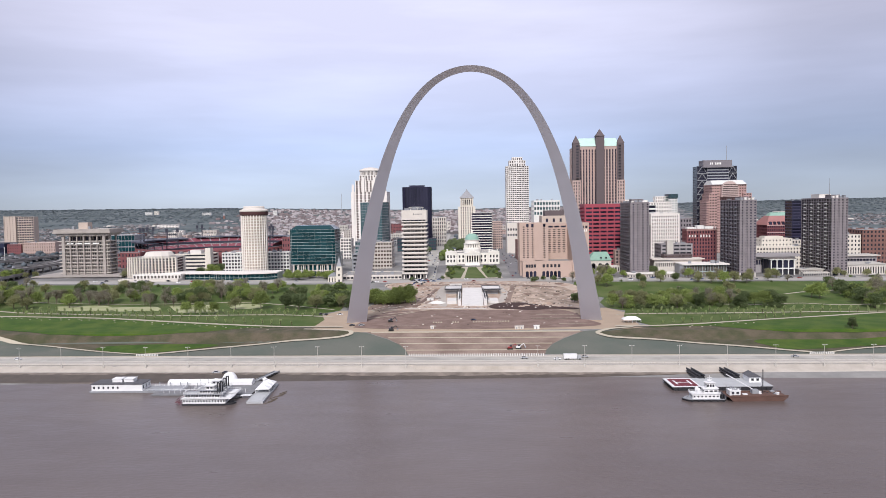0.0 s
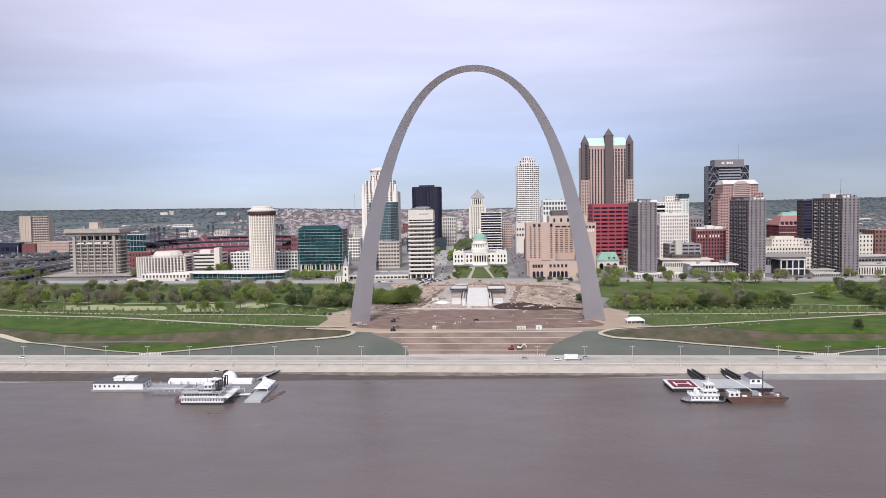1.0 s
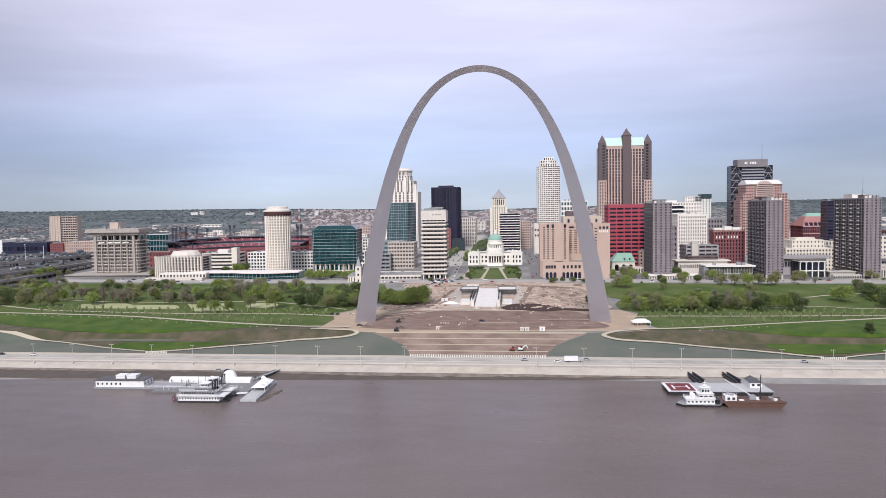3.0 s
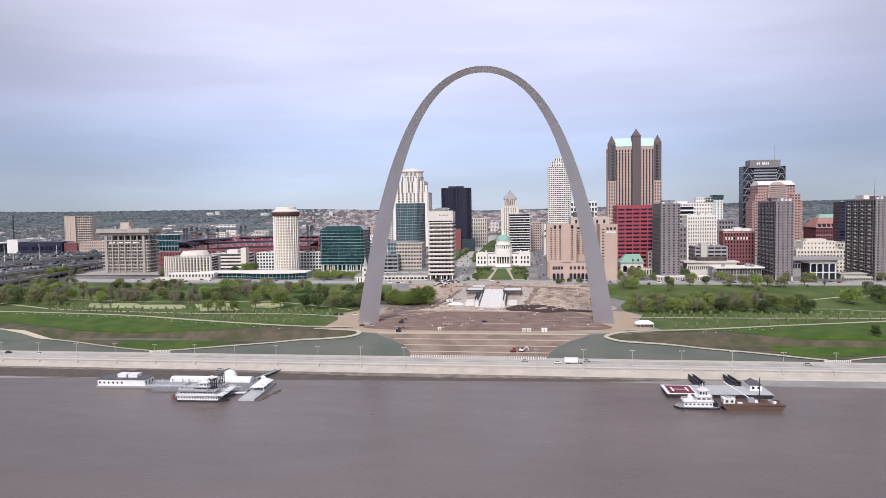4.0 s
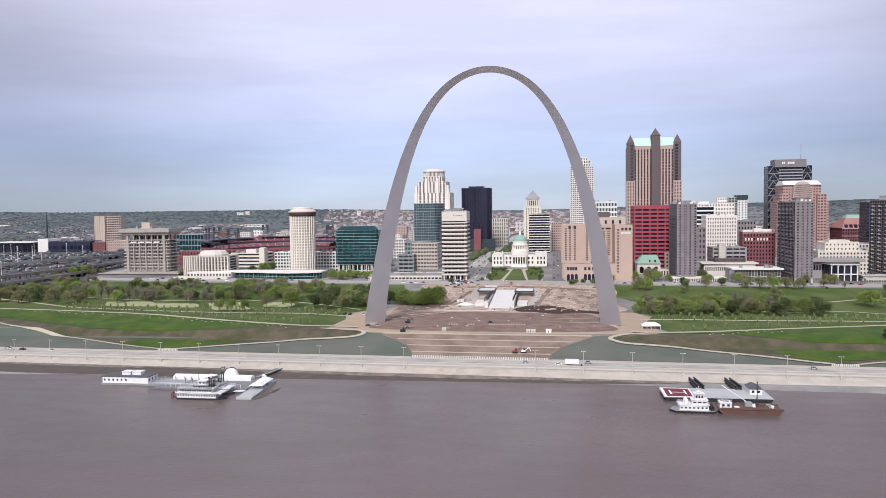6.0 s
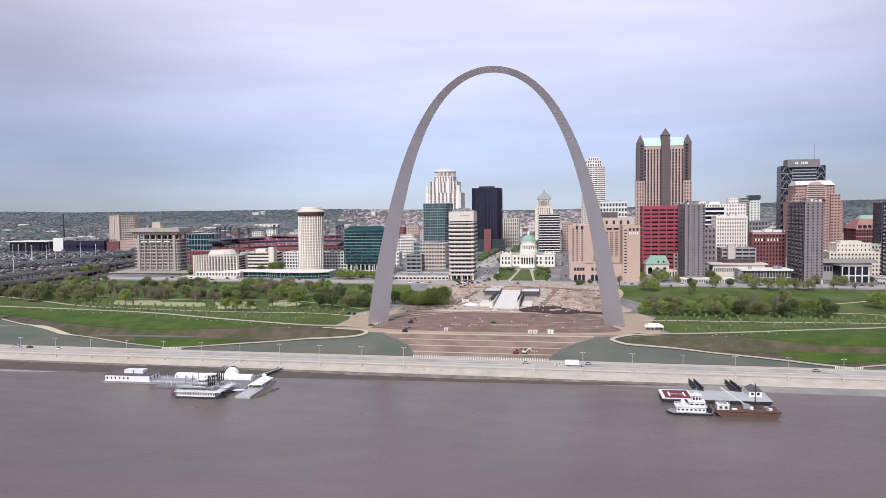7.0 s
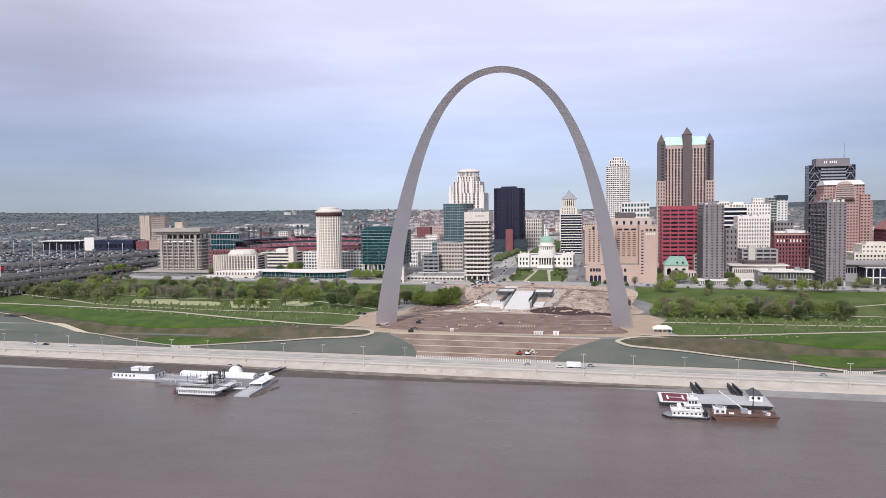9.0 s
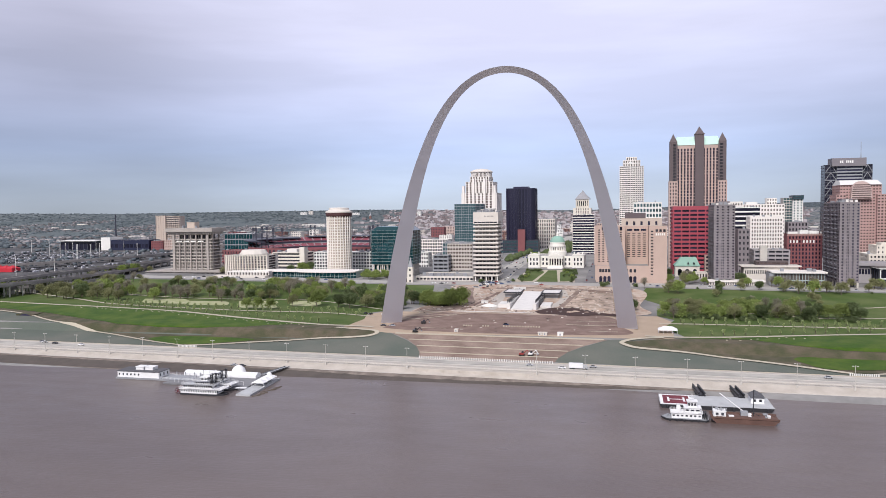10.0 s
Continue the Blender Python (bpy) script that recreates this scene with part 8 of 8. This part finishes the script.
def wall_run(name, label, v, x0, x1, w, h, material, step=20, category="wall"):
    """A low wall that follows the river front."""
    n = max(1, round((x1 - x0) / step))
    verts, faces = [], []
    for i in range(n + 1):
        x = x0 + (x1 - x0) * i / n
        y = row_y(x, v)
        z = land(x, y + w / 2)
        for dy, dz in ((0, -1.5), (0, h), (w, h), (w, -1.5)):
            verts.append((x, y + dy, z + dz))
    for i in range(n):
        for j in range(4):
            a, b = 4 * i + j, 4 * i + (j + 1) % 4
            faces.append((a, a + 4, b + 4, b))
    faces += [(0, 1, 2, 3), (4 * n + 3, 4 * n + 2, 4 * n + 1, 4 * n)]
    return raw(name, verts, faces, material, label=label, category=category, kind="structure")


wall_run("levee_wall", "pale concrete kerb wall above the levee", -117.6, -620, 620, 0.8, 0.25, "road")
wall_run("promenade_wall", "low concrete wall with a shadowed face along the promenade", -114.4, -620, 620, 0.5, 0.75, "concrete")
wall_run("road_kerb", "pale concrete kerb along the river road", -94.1, -620, 620, 0.5, 0.35, "concrete", category="kerb")
wall_run("road_kerb", "pale concrete kerb along the river road", -106.2, -620, 620, 0.4, 0.4, "concrete", category="kerb")
wall_run("levee_step", "low stone step along the levee slope", -125.9, -620, -44, 0.6, 0.42, "concrete")
wall_run("levee_step", "low stone step along the levee slope", -125.9, 42, 620, 0.6, 0.42, "concrete")
wall_run("back_kerb", "pale kerb at the back of the river road", -89.8, -620, -46, 0.7, 0.35, "path")
wall_run("back_kerb", "pale kerb at the back of the river road", -89.8, 46, 620, 0.7, 0.35, "path")
bastion = thing("levee_bastion", "pale concrete bastion projecting onto the levee", "wall", (0, -120, -12))
bm = bmesh.new()
prism(bm, [(-38, -121), (34, -124), (40, -117.5), (-44, -115.5)], -13, -8.9, [(-36, -120), (32, -123), (38, -117.4), (-42, -115.4)])
part("retaining_wall", bm, "apron", bastion)
for i in range(7):
    x = -30 + i * 10
    bm = bmesh.new()
    box(bm, x - 0.5, x + 0.5, -122.2 - 0.036 * x, -120 - 0.036 * x, -13, -9.2)
    part("buttress", bm, "apron", bastion)
# white barrier posts at the foot of the stair
post = thing("barrier_post", "white concrete barrier post at the foot of the stair", "bollard", (0, 0, 0), "stair barrier posts")
bm = bmesh.new()
box(bm, -0.30, 0.30, -0.25, 0.25, -0.4, 1.35)
box(bm, -0.36, 0.36, -0.30, 0.30, 1.35, 1.5)
part("shaft", bm, "white", post)
for i in range(58):
    x = -43 + i * 86 / 57
    y = row_y(x, -90.5)
    m = pose(x, y, land(x, y))
    if i == 0:
        post.matrix_basis = m
    else:
        copy_thing(post, m)
# further posts where the side paths meet the road
for x0 in (-217, 217):
    for i in range(14):
        x = x0 + (i - 7) * 1.1
        y = row_y(x, -88.5)
        copy_thing(post, pose(x, y, land(x, y)))
# concrete treads laid across the stair earth
for v, w, half in ((-46, 2.6, 73), (-57.5, 1.0, 60), (-68.5, 1.0, 51), (-80, 1.0, 45.5)):
    verts, faces = [], []
    n = 24
    for i in range(n + 1):
        x = -half + 2 * half * i / n
        y = row_y(x, v)
        z = land(x, y) + 0.3
        verts += [(x, y - w / 2, z - 0.9), (x, y - w / 2, z), (x, y + w / 2, z + 0.05), (x, y + w / 2, z - 0.5)]
    for i in range(n):
        for j in range(3):
            faces.append((4 * i + j, 4 * i + 4 + j, 4 * i + 5 + j, 4 * i + 1 + j))
    raw("stair_tread", verts, faces, "path", label="pale concrete stair landing laid across the earth", category="step", kind="structure")

# railway tunnel mouth in the bank
t = thing("tunnel_mouth", "dark railway tunnel mouth in the earth bank", "tunnel", (-410, -20, -1))
bm = bmesh.new()
x, y = -410, -21
prism(bm, rect(x - 9, x + 9, y - 1, y + 10), -3, 2.6)
part("portal_wall", bm, "bank", t)
bm = bmesh.new()
pts = [(x - 6, -2.5), (x + 6, -2.5)] + [(x + 6 * math.cos(radians(q)), 0.4 + 2.4 * math.sin(radians(q))) for q in range(0, 181, 20)]
lo = [bm.verts.new((px, y - 1.1, pz)) for px, pz in pts]
hi = [bm.verts.new((px, y - 0.9, pz)) for px, pz in pts]
bm.faces.new(lo)
for j in range(len(pts)):
    k = (j + 1) % len(pts)
    bm.faces.new((lo[k], lo[j], hi[j], hi[k]))
part("opening", bm, "black_panel", t)

# ---- building site under the arch ----
t = thing("museum_entrance", "unfinished white concrete museum entrance with scaffolded sides", "building", (2, 120, 1))
paint("new_concrete", (0.66, 0.64, 0.62), 0.8, big=0.15, small=0.12, size=5)
bm = bmesh.new()
v = [(-9, 84, 0.6), (10, 82, 0.6), (11, 168, 7.0), (-8, 170, 7.0)]
quad(bm, *v)
for (a, b) in ((0, 1), (1, 2), (2, 3), (3, 0)):
    quad(bm, (v[b][0], v[b][1], -1), (v[a][0], v[a][1], -1), v[a], v[b])
for f in bm.faces:
    f.normal_update()
part("forecourt", bm, "new_concrete", t)
for x0, x1, y0, y1, z0, z1, mat_name in ((-25, -9, 150, 178, 6.6, 7.8, "new_concrete"), (11, 28, 146, 176, 6.6, 7.8, "new_concrete"), (-24, -10, 153, 176, 1, 6.6, "steel_grey"), (12.5, 26, 150, 174, 1, 6.6, "steel_grey"), (-12.5, -9.5, 86, 150, -1, 5.4, "new_concrete"), (10.6, 13.4, 84, 146, -1, 5.4, "new_concrete"), (-22, -13, 96, 118, 0, 3.2, "new_concrete"), (15, 24, 100, 124, 0, 2.2, "new_concrete")):
    bm = bmesh.new()
    box(bm, x0, x1, y0, y1, z0, z1)
    part("roof_slab" if z0 > 5 else "side_wall", bm, mat_name, t)
for s, x in ((-1, -11), (1, 12)):
    for i in range(9):
        y = 92 + i * 7
        bm = bmesh.new()
        tube(bm, (x, y, 5.2), (x, y, 8.2), 0.25, 5)
        tube(bm, (x, y, 5.2), (x, y + 6, 8.2), 0.22, 5)
        tube(bm, (x, y, 8.2), (x, y + 7, 8.2), 0.22, 5)
        part("scaffold", bm, "dark", t)
for x0, x1, y0, y1 in ((-25, -9, 150, 178), (11, 28, 146, 176)):
    for a, c, d, e in ((x0, x1, y0 - 0.4, y0 + 0.3), (x0, x1, y1 - 0.3, y1 + 0.4), (x0 - 0.4, x0 + 0.3, y0, y1), (x1 - 0.3, x1 + 0.4, y0, y1)):
        bm = bmesh.new()
        box(bm, a, c, d, e, 7.0, 8.3)
        part("slab_edge", bm, "dark", t, "dark formwork edge")
for x in (-13.4, -10.2, 11.6, 14.2):
    for i in range(10):
        y = 96 + i * 6
        bm = bmesh.new()
        for d in (0, 2.6):
            tube(bm, (x, y + d, 0), (x, y + d, 7.6), 0.16, 4)
        tube(bm, (x, y, 0.6), (x, y + 2.6, 4), 0.14, 4)
        tube(bm, (x, y + 2.6, 4), (x, y, 7.4), 0.14, 4)
        tube(bm, (x, y, 4), (x + 1.6, y, 4), 0.14, 4)
        part("scaffold", bm, "dark", t)
t = thing("tarp_heap", "white tarpaulin thrown over a low heap of sand", "tarpaulin", (-31, 104, land(-31, 104)))
bm = bmesh.new()
rr = random.Random(6)
rows = [[bm.verts.new((-31 + 8 * q * rr.uniform(0.8, 1.1) * math.cos(j * 0.449), 104 + 7 * q * rr.uniform(0.8, 1.1) * math.sin(j * 0.449), land(-31, 104) + 0.3 + h * rr.uniform(0.8, 1.2))) for j in range(14)] for q, h in ((1, 0.0), (0.7, 1.0), (0.35, 1.7), (0.1, 2.0))]
for a, c in zip(rows, rows[1:]):
    for j in range(14):
        bm.faces.new((a[j], a[(j + 1) % 14], c[(j + 1) % 14], c[j]))
bm.faces.new(rows[-1])
part("sheet", bm, "white", t)
paint("gravel_white", (0.70, 0.67, 0.63), 0.95, big=0.25, small=0.3, size=4, grain=0.8)
r = random.Random(41)
for i in range(26):
    x, y = r.uniform(-78, 94), r.uniform(72, 205)
    if -28 < x < 30 and 80 < y < 182:
        continue
    t = thing("spoil_heap", "pale heap of dug earth", "earth heap", (x, y, land(x, y)), "spoil heaps")
    bm = bmesh.new()
    w, h = r.uniform(2.5, 6), r.uniform(0.6, 1.6)
    k = 14
    rows = []
    for rr, zz in ((1, -0.5), (0.85, 0.35), (0.5, 0.8), (0.15, 1.0)):
        rows.append([bm.verts.new((x + w * rr * r.uniform(0.8, 1.15) * math.cos(6.283 * j / k), y + w * 0.7 * rr * r.uniform(0.8, 1.15) * math.sin(6.283 * j / k), land(x, y) + 0.25 + h * zz * r.uniform(0.85, 1.1))) for j in range(k)])
    for a, b in zip(rows, rows[1:]):
        for j in range(k):
            bm.faces.new((a[j], a[(j + 1) % k], b[(j + 1) % k], b[j]))
    bm.faces.new(rows[-1])
    part("heap", bm, r.choice(("dirt_pale", "dirt", "dirt_pale", "dirt")), t)
for i, (pts, w, m) in enumerate((([(-84, 66), (-66, 92), (-40, 104), (-30, 140)], 7, "dirt"), ([(-88, 84), (-72, 110), (-60, 150), (-66, 196)], 6, "dirt"), ([(-40, 196), (0, 200), (50, 192), (86, 180)], 6, "dirt"), ([(-50, 76), (-44, 118), (-34, 176)], 4, "dirt_raked"), ([(32, 70), (34, 120), (44, 190)], 5, "dirt"), ([(-86, 30), (-60, 44), (-30, 60), (10, 62)], 3, "dirt_pale"))):
    ribbon("site_track", pts, w, m, 0.33 + 0.012 * i, "churned vehicle track across the building site", "track")
ribbon("gravel_edge", [(-58, 68), (-46, 66), (-30, 66), (-10, 66), (12, 64)], 3.2, "gravel_white", 0.5, "white gravel edge of the site", "gravel")
ribbon("site_kerb", [(-86, 58), (-70, 74), (-60, 84)], 2.0, "path", 0.5, "pale new kerb", "kerb")
ribbon("site_kerb", [(-92, 8), (-70, 22), (-48, 46)], 1.6, "path", 0.5, "pale new kerb", "kerb")
ribbon("site_kerb", [(88, 6), (64, 4), (44, 6)], 1.6, "path", 0.5, "pale new kerb", "kerb")
ribbon("site_kerb", [(80, 22), (66, 24), (50, 24)], 1.2, "path", 0.5, "pale new kerb", "kerb")
ribbon("site_kerb", [(-66, -24), (-52, -25), (-40, -25)], 1.2, "path", 0.5, "pale new kerb", "kerb")
ribbon("site_kerb", [(62, -22), (72, -22), (82, -22)], 1.2, "path", 0.5, "pale new kerb", "kerb")
for i in range(21):
    x = -30.5 + i * 1.9 if i < 4 else (-16 + (i - 4) * 1.9 if i < 7 else -0.5 + (i - 7) * 2.0)
    y = -10.5 + 0.03 * x + r.uniform(-0.3, 0.3)
    t = thing("pallet", "small pale stack of paving on the raked earth", "pallet", (x, y, land(x, y)), "paving stacks")
    bm = bmesh.new()
    box(bm, x, x + 0.9, y, y + 0.9, land(x, y) + 0.2, land(x, y) + 0.9)
    box(bm, x + 0.1, x + 0.8, y + 0.1, y + 0.8, land(x, y) + 0.9, land(x, y) + 1.15)
    part("block", bm, "path", t)
for x, y, w, h, c in ((43.8, -41, 3.8, 2.6, "white"), (29.8, -40.5, 2.6, 2.2, "limestone"), (33.2, -40.5, 3.0, 2.2, "limestone"), (-30, -37, 2.4, 2.2, "limestone"), (-15, 190, 12, 3, "white"), (-38, 120, 6, 2.5, "white")):
    t = thing("site_cabin", "small pale site cabin with a flat lid", "cabin", (x, y, land(x, y)), "site cabins")
    unit(t, x - w / 2, x + w / 2, y - 1.3, y + 1.3, land(x, y), land(x, y) + h, c, "body")
    bm = bmesh.new()
    box(bm, x - 0.5, x + 0.4, y - 1.36, y - 1.28, land(x, y) + 0.3, land(x, y) + h * 0.7)
    part("door", bm, "steel_grey", t)

# event tent by the north leg
t = thing("event_tent", "white peaked event tent on thin posts", "tent", (115.5, -18, 0))
z = land(115.5, -18)
bm = bmesh.new()
prism(bm, rect(109, 122, -22, -14), z + 2.6, z + 4.6, rect(112.5, 118.5, -18.3, -17.7))
box(bm, 109, 122, -22, -14, z + 2.2, z + 2.6)
part("canopy", bm, "boat_white", t)
for i in range(5):
    for y in (-21.6, -14.4):
        bm = bmesh.new()
        tube(bm, (109.4 + i * 3.05, y, z), (109.4 + i * 3.05, y, z + 2.4), 0.12, 5)
        part("post", bm, "boat_white", t)
for i in range(4):
    bm = bmesh.new()
    lathe(bm, 111 + i * 3, -18, [(0.7, z + 0.7), (0.7, z + 0.78)], 10)
    tube(bm, (111 + i * 3, -18, z), (111 + i * 3, -18, z + 0.7), 0.08, 5)
    part("table", bm, "dark", t)

# ---- vehicles ----
paint("car_white", (0.75, 0.75, 0.75), 0.3, spec=0.6)
paint("car_black", (0.03, 0.03, 0.035), 0.3, spec=0.6)
paint("car_silver", (0.38, 0.39, 0.41), 0.3, spec=0.6)
paint("car_red", (0.26, 0.035, 0.03), 0.3, spec=0.6)
paint("car_blue", (0.05, 0.09, 0.2), 0.3, spec=0.6)
paint("tyre", (0.02, 0.02, 0.02), 0.9)


def make_car(colour, word):
    t = thing("car", word + " car parked at the kerb", "car", (0, 0, 0), "cars")
    bm = bmesh.new()
    prism(bm, rect(-2.2, 2.2, -0.88, 0.88), 0.35, 0.95, rect(-2.1, 2.1, -0.82, 0.82))
    part("body", bm, colour, t)
    bm = bmesh.new()
    prism(bm, rect(-1.4, 1.1, -0.8, 0.8), 0.95, 1.48, rect(-0.9, 0.6, -0.66, 0.66))
    cabin = part("cabin", bm, "glass_dark", t)
    bm = bmesh.new()
    box(bm, -0.85, 0.55, -0.62, 0.62, 1.48, 1.52)
    part("roof", bm, colour, cabin)
    for x in (-1.35, 1.35):
        for y in (-0.86, 0.86):
            bm = bmesh.new()
            tube(bm, (x, y - 0.1, 0.33), (x, y + 0.1, 0.33), 0.33, 10)
            part("wheel", bm, "tyre", t)
    return t


CARS = [make_car(c, w) for c, w in (("car_white", "white"), ("car_black", "black"), ("car_silver", "silver grey"), ("car_red", "red"), ("car_blue", "dark blue"))]


def far_car(colour, word):
    """A car seen only from far off: body with wheels, and a glazed cabin."""
    t = thing("car", word + " car on a city street", "car", (0, 0, 0), "cars")
    bm = bmesh.new()
    prism(bm, rect(-2.2, 2.2, -0.88, 0.88), 0.3, 0.95, rect(-2.1, 2.1, -0.82, 0.82))
    for x in (-1.35, 1.35):
        tube(bm, (x, -0.9, 0.33), (x, 0.9, 0.33), 0.33, 8)
    part("body", bm, colour, t)
    bm = bmesh.new()
    prism(bm, rect(-1.4, 1.1, -0.8, 0.8), 0.95, 1.48, rect(-0.9, 0.6, -0.66, 0.66))
    part("cabin", bm, "glass_dark", t)
    return t


CARS += [far_car(c, w) for c, w in (("car_white", "white"), ("car_black", "black"), ("car_silver", "silver grey"), ("car_red", "red"), ("car_blue", "dark blue"))]
fresh = set()


def park(k, x, y, turn):
    m = pose(x, y, land(x, y) + 0.16, 0, 0, turn)
    if k in fresh:
        copy_thing(CARS[k], m)
    else:
        fresh.add(k)
        CARS[k].matrix_basis = m


r = random.Random(52)
for k, x, v, turn in ((0, 50, -104, 0), (2, 68, -97, 0), (2, 30, -100, 0), (0, -300, -99, 0), (1, -325, -97, 0), (2, -340, -93, 10), (2, -158, -127, 0), (1, -152, -127.5, 0), (2, 196, -98, 0), (0, -336, -95, 0)):
    park(k, x, row_y(x, v), turn)
for k, x, y, turn in ((1, -90, -20, 10), (2, -83, -20, 0), (1, -124, 36, 80), (1, -119, 34, 80), (0, -108, 36, 10), (2, -100, 40, 20), (1, -97, 44, 60)):
    park(k, x, y, turn)
for i in range(64):
    s = r.choice((-49, 57))
    park(r.randrange(5, 10), s + r.choice((-9, -4, 4, 9)) + r.uniform(-0.4, 0.4), 244 + i * 6.2 + r.uniform(-2, 2), 90)
for i in range(26):
    park(r.randrange(5, 10), r.uniform(-64, -40), r.uniform(196, 242), r.uniform(0, 180))
for i in range(44):
    park(r.randrange(5, 10), r.uniform(-420, 420), r.choice((218, 222, 231, 236)), 0)
# box truck
x, y = 60, row_y(60, -103)
t = thing("box_truck", "white box truck parked on the river road", "truck", (x, y, -9))
bm = bmesh.new()
box(bm, x - 6, x + 2.2, y - 1.25, y + 1.25, -8.1, -5.3)
part("cargo_box", bm, "car_white", t)
bm = bmesh.new()
prism(bm, rect(x + 2.4, x + 5, y - 1.15, y + 1.15), -8.5, -6.2, rect(x + 2.4, x + 4.4, y - 1.05, y + 1.05))
part("cab", bm, "car_silver", t)
for dx in (-4.5, -3.2, 3.8):
    for dy in (-1.1, 1.1):
        bm = bmesh.new()
        tube(bm, (x + dx, y + dy - 0.15, -8.45), (x + dx, y + dy + 0.15, -8.45), 0.5, 10)
        part("wheel", bm, "tyre", t)
# diggers
for x, y, c, w in ((22.5, -80, "car_red", "red"), (28, -79.5, "car_white", "white"), (-59, -42, "car_black", "dark"), (-63, -4, "car_black", "dark")):
    z = land(x, y) + 0.15
    t = thing("digger", w + " tracked digger on bare earth", "excavator", (x, y, z), "site machines")
    for s in (-1.0, 1.0):
        bm = bmesh.new()
        prism(bm, [(x - 1.8, y + s - 0.3), (x + 1.8, y + s - 0.3), (x + 1.8, y + s + 0.3), (x - 1.8, y + s + 0.3)], z, z + 0.8)
        part("track", bm, "tyre", t)
    bm = bmesh.new()
    box(bm, x - 1.6, x + 1.2, y - 1.2, y + 1.2, z + 0.9, z + 2.0)
    part("body", bm, c, t)
    bm = bmesh.new()
    prism(bm, rect(x - 0.2, x + 1.2, y - 1.1, y), z + 2.0, z + 3.1, rect(x, x + 1.0, y - 1.0, y - 0.1))
    part("cab", bm, "glass_dark", t)
    bm = bmesh.new()
    tube(bm, (x + 1, y + 0.5, z + 1.6), (x + 3.4, y + 0.5, z + 3.6), 0.28, 5)
    tube(bm, (x + 3.4, y + 0.5, z + 3.6), (x + 4.6, y + 0.5, z + 1.4), 0.22, 5)
    boom = part("boom", bm, c, t)
    bm = bmesh.new()
    prism(bm, rect(x + 4.2, x + 5.0, y, y + 1.0), z + 0.7, z + 1.5, rect(x + 4.0, x + 4.9, y, y + 1.0))
    part("bucket", bm, "steel_grey", boom)

# loose material of the building site, and pale markers in the meadows
M["site_mix"] = mat("site_mix", (0.12, 0.09, 0.08), 0.9, island=0.5, tint=(0.46, 0.42, 0.38))
scatter("site_rubble", 520, (-86, 92, 66, 210), ((0.5, 2.4), (0.4, 1.2), (0.3, 1.0)), "site_mix", 91, "loose timber, blocks and rubble on the building site", "rubble", lambda x, y: -27 < x < 30 and 78 < y < 182)
scatter("site_rubble", 36, (-84, 86, -34, 60), ((0.6, 2.0), (0.5, 1.2), (0.3, 0.8)), "site_mix", 92, "scattered blocks on the raked earth", "rubble")
marker = thing("marker_stone", "low pale stone marker in the meadow grass", "stone", (0, 0, 0), "meadow markers")
bm = bmesh.new()
prism(bm, rect(-0.6, 0.6, -0.25, 0.25), -0.2, 0.3, rect(-0.5, 0.5, -0.2, 0.2))
part("stone", bm, "path", marker)
r = random.Random(8)
for i in range(56):
    s = -1 if i < 46 else 1
    x = s * (150 + i % 46 * 5.4 + r.uniform(-2, 2))
    k = PARK["south" if s < 0 else "north"]["lower"]
    y = float(np.interp(abs(x), [abs(p[0]) for p in k], [p[1] for p in k])) - r.uniform(5, 13)
    m = pose(x, y, land(x, y) + 0.45, 0, 0, r.uniform(-20, 20))
    if i == 0:
        marker.matrix_basis = m
    else:
        copy_thing(marker, m)
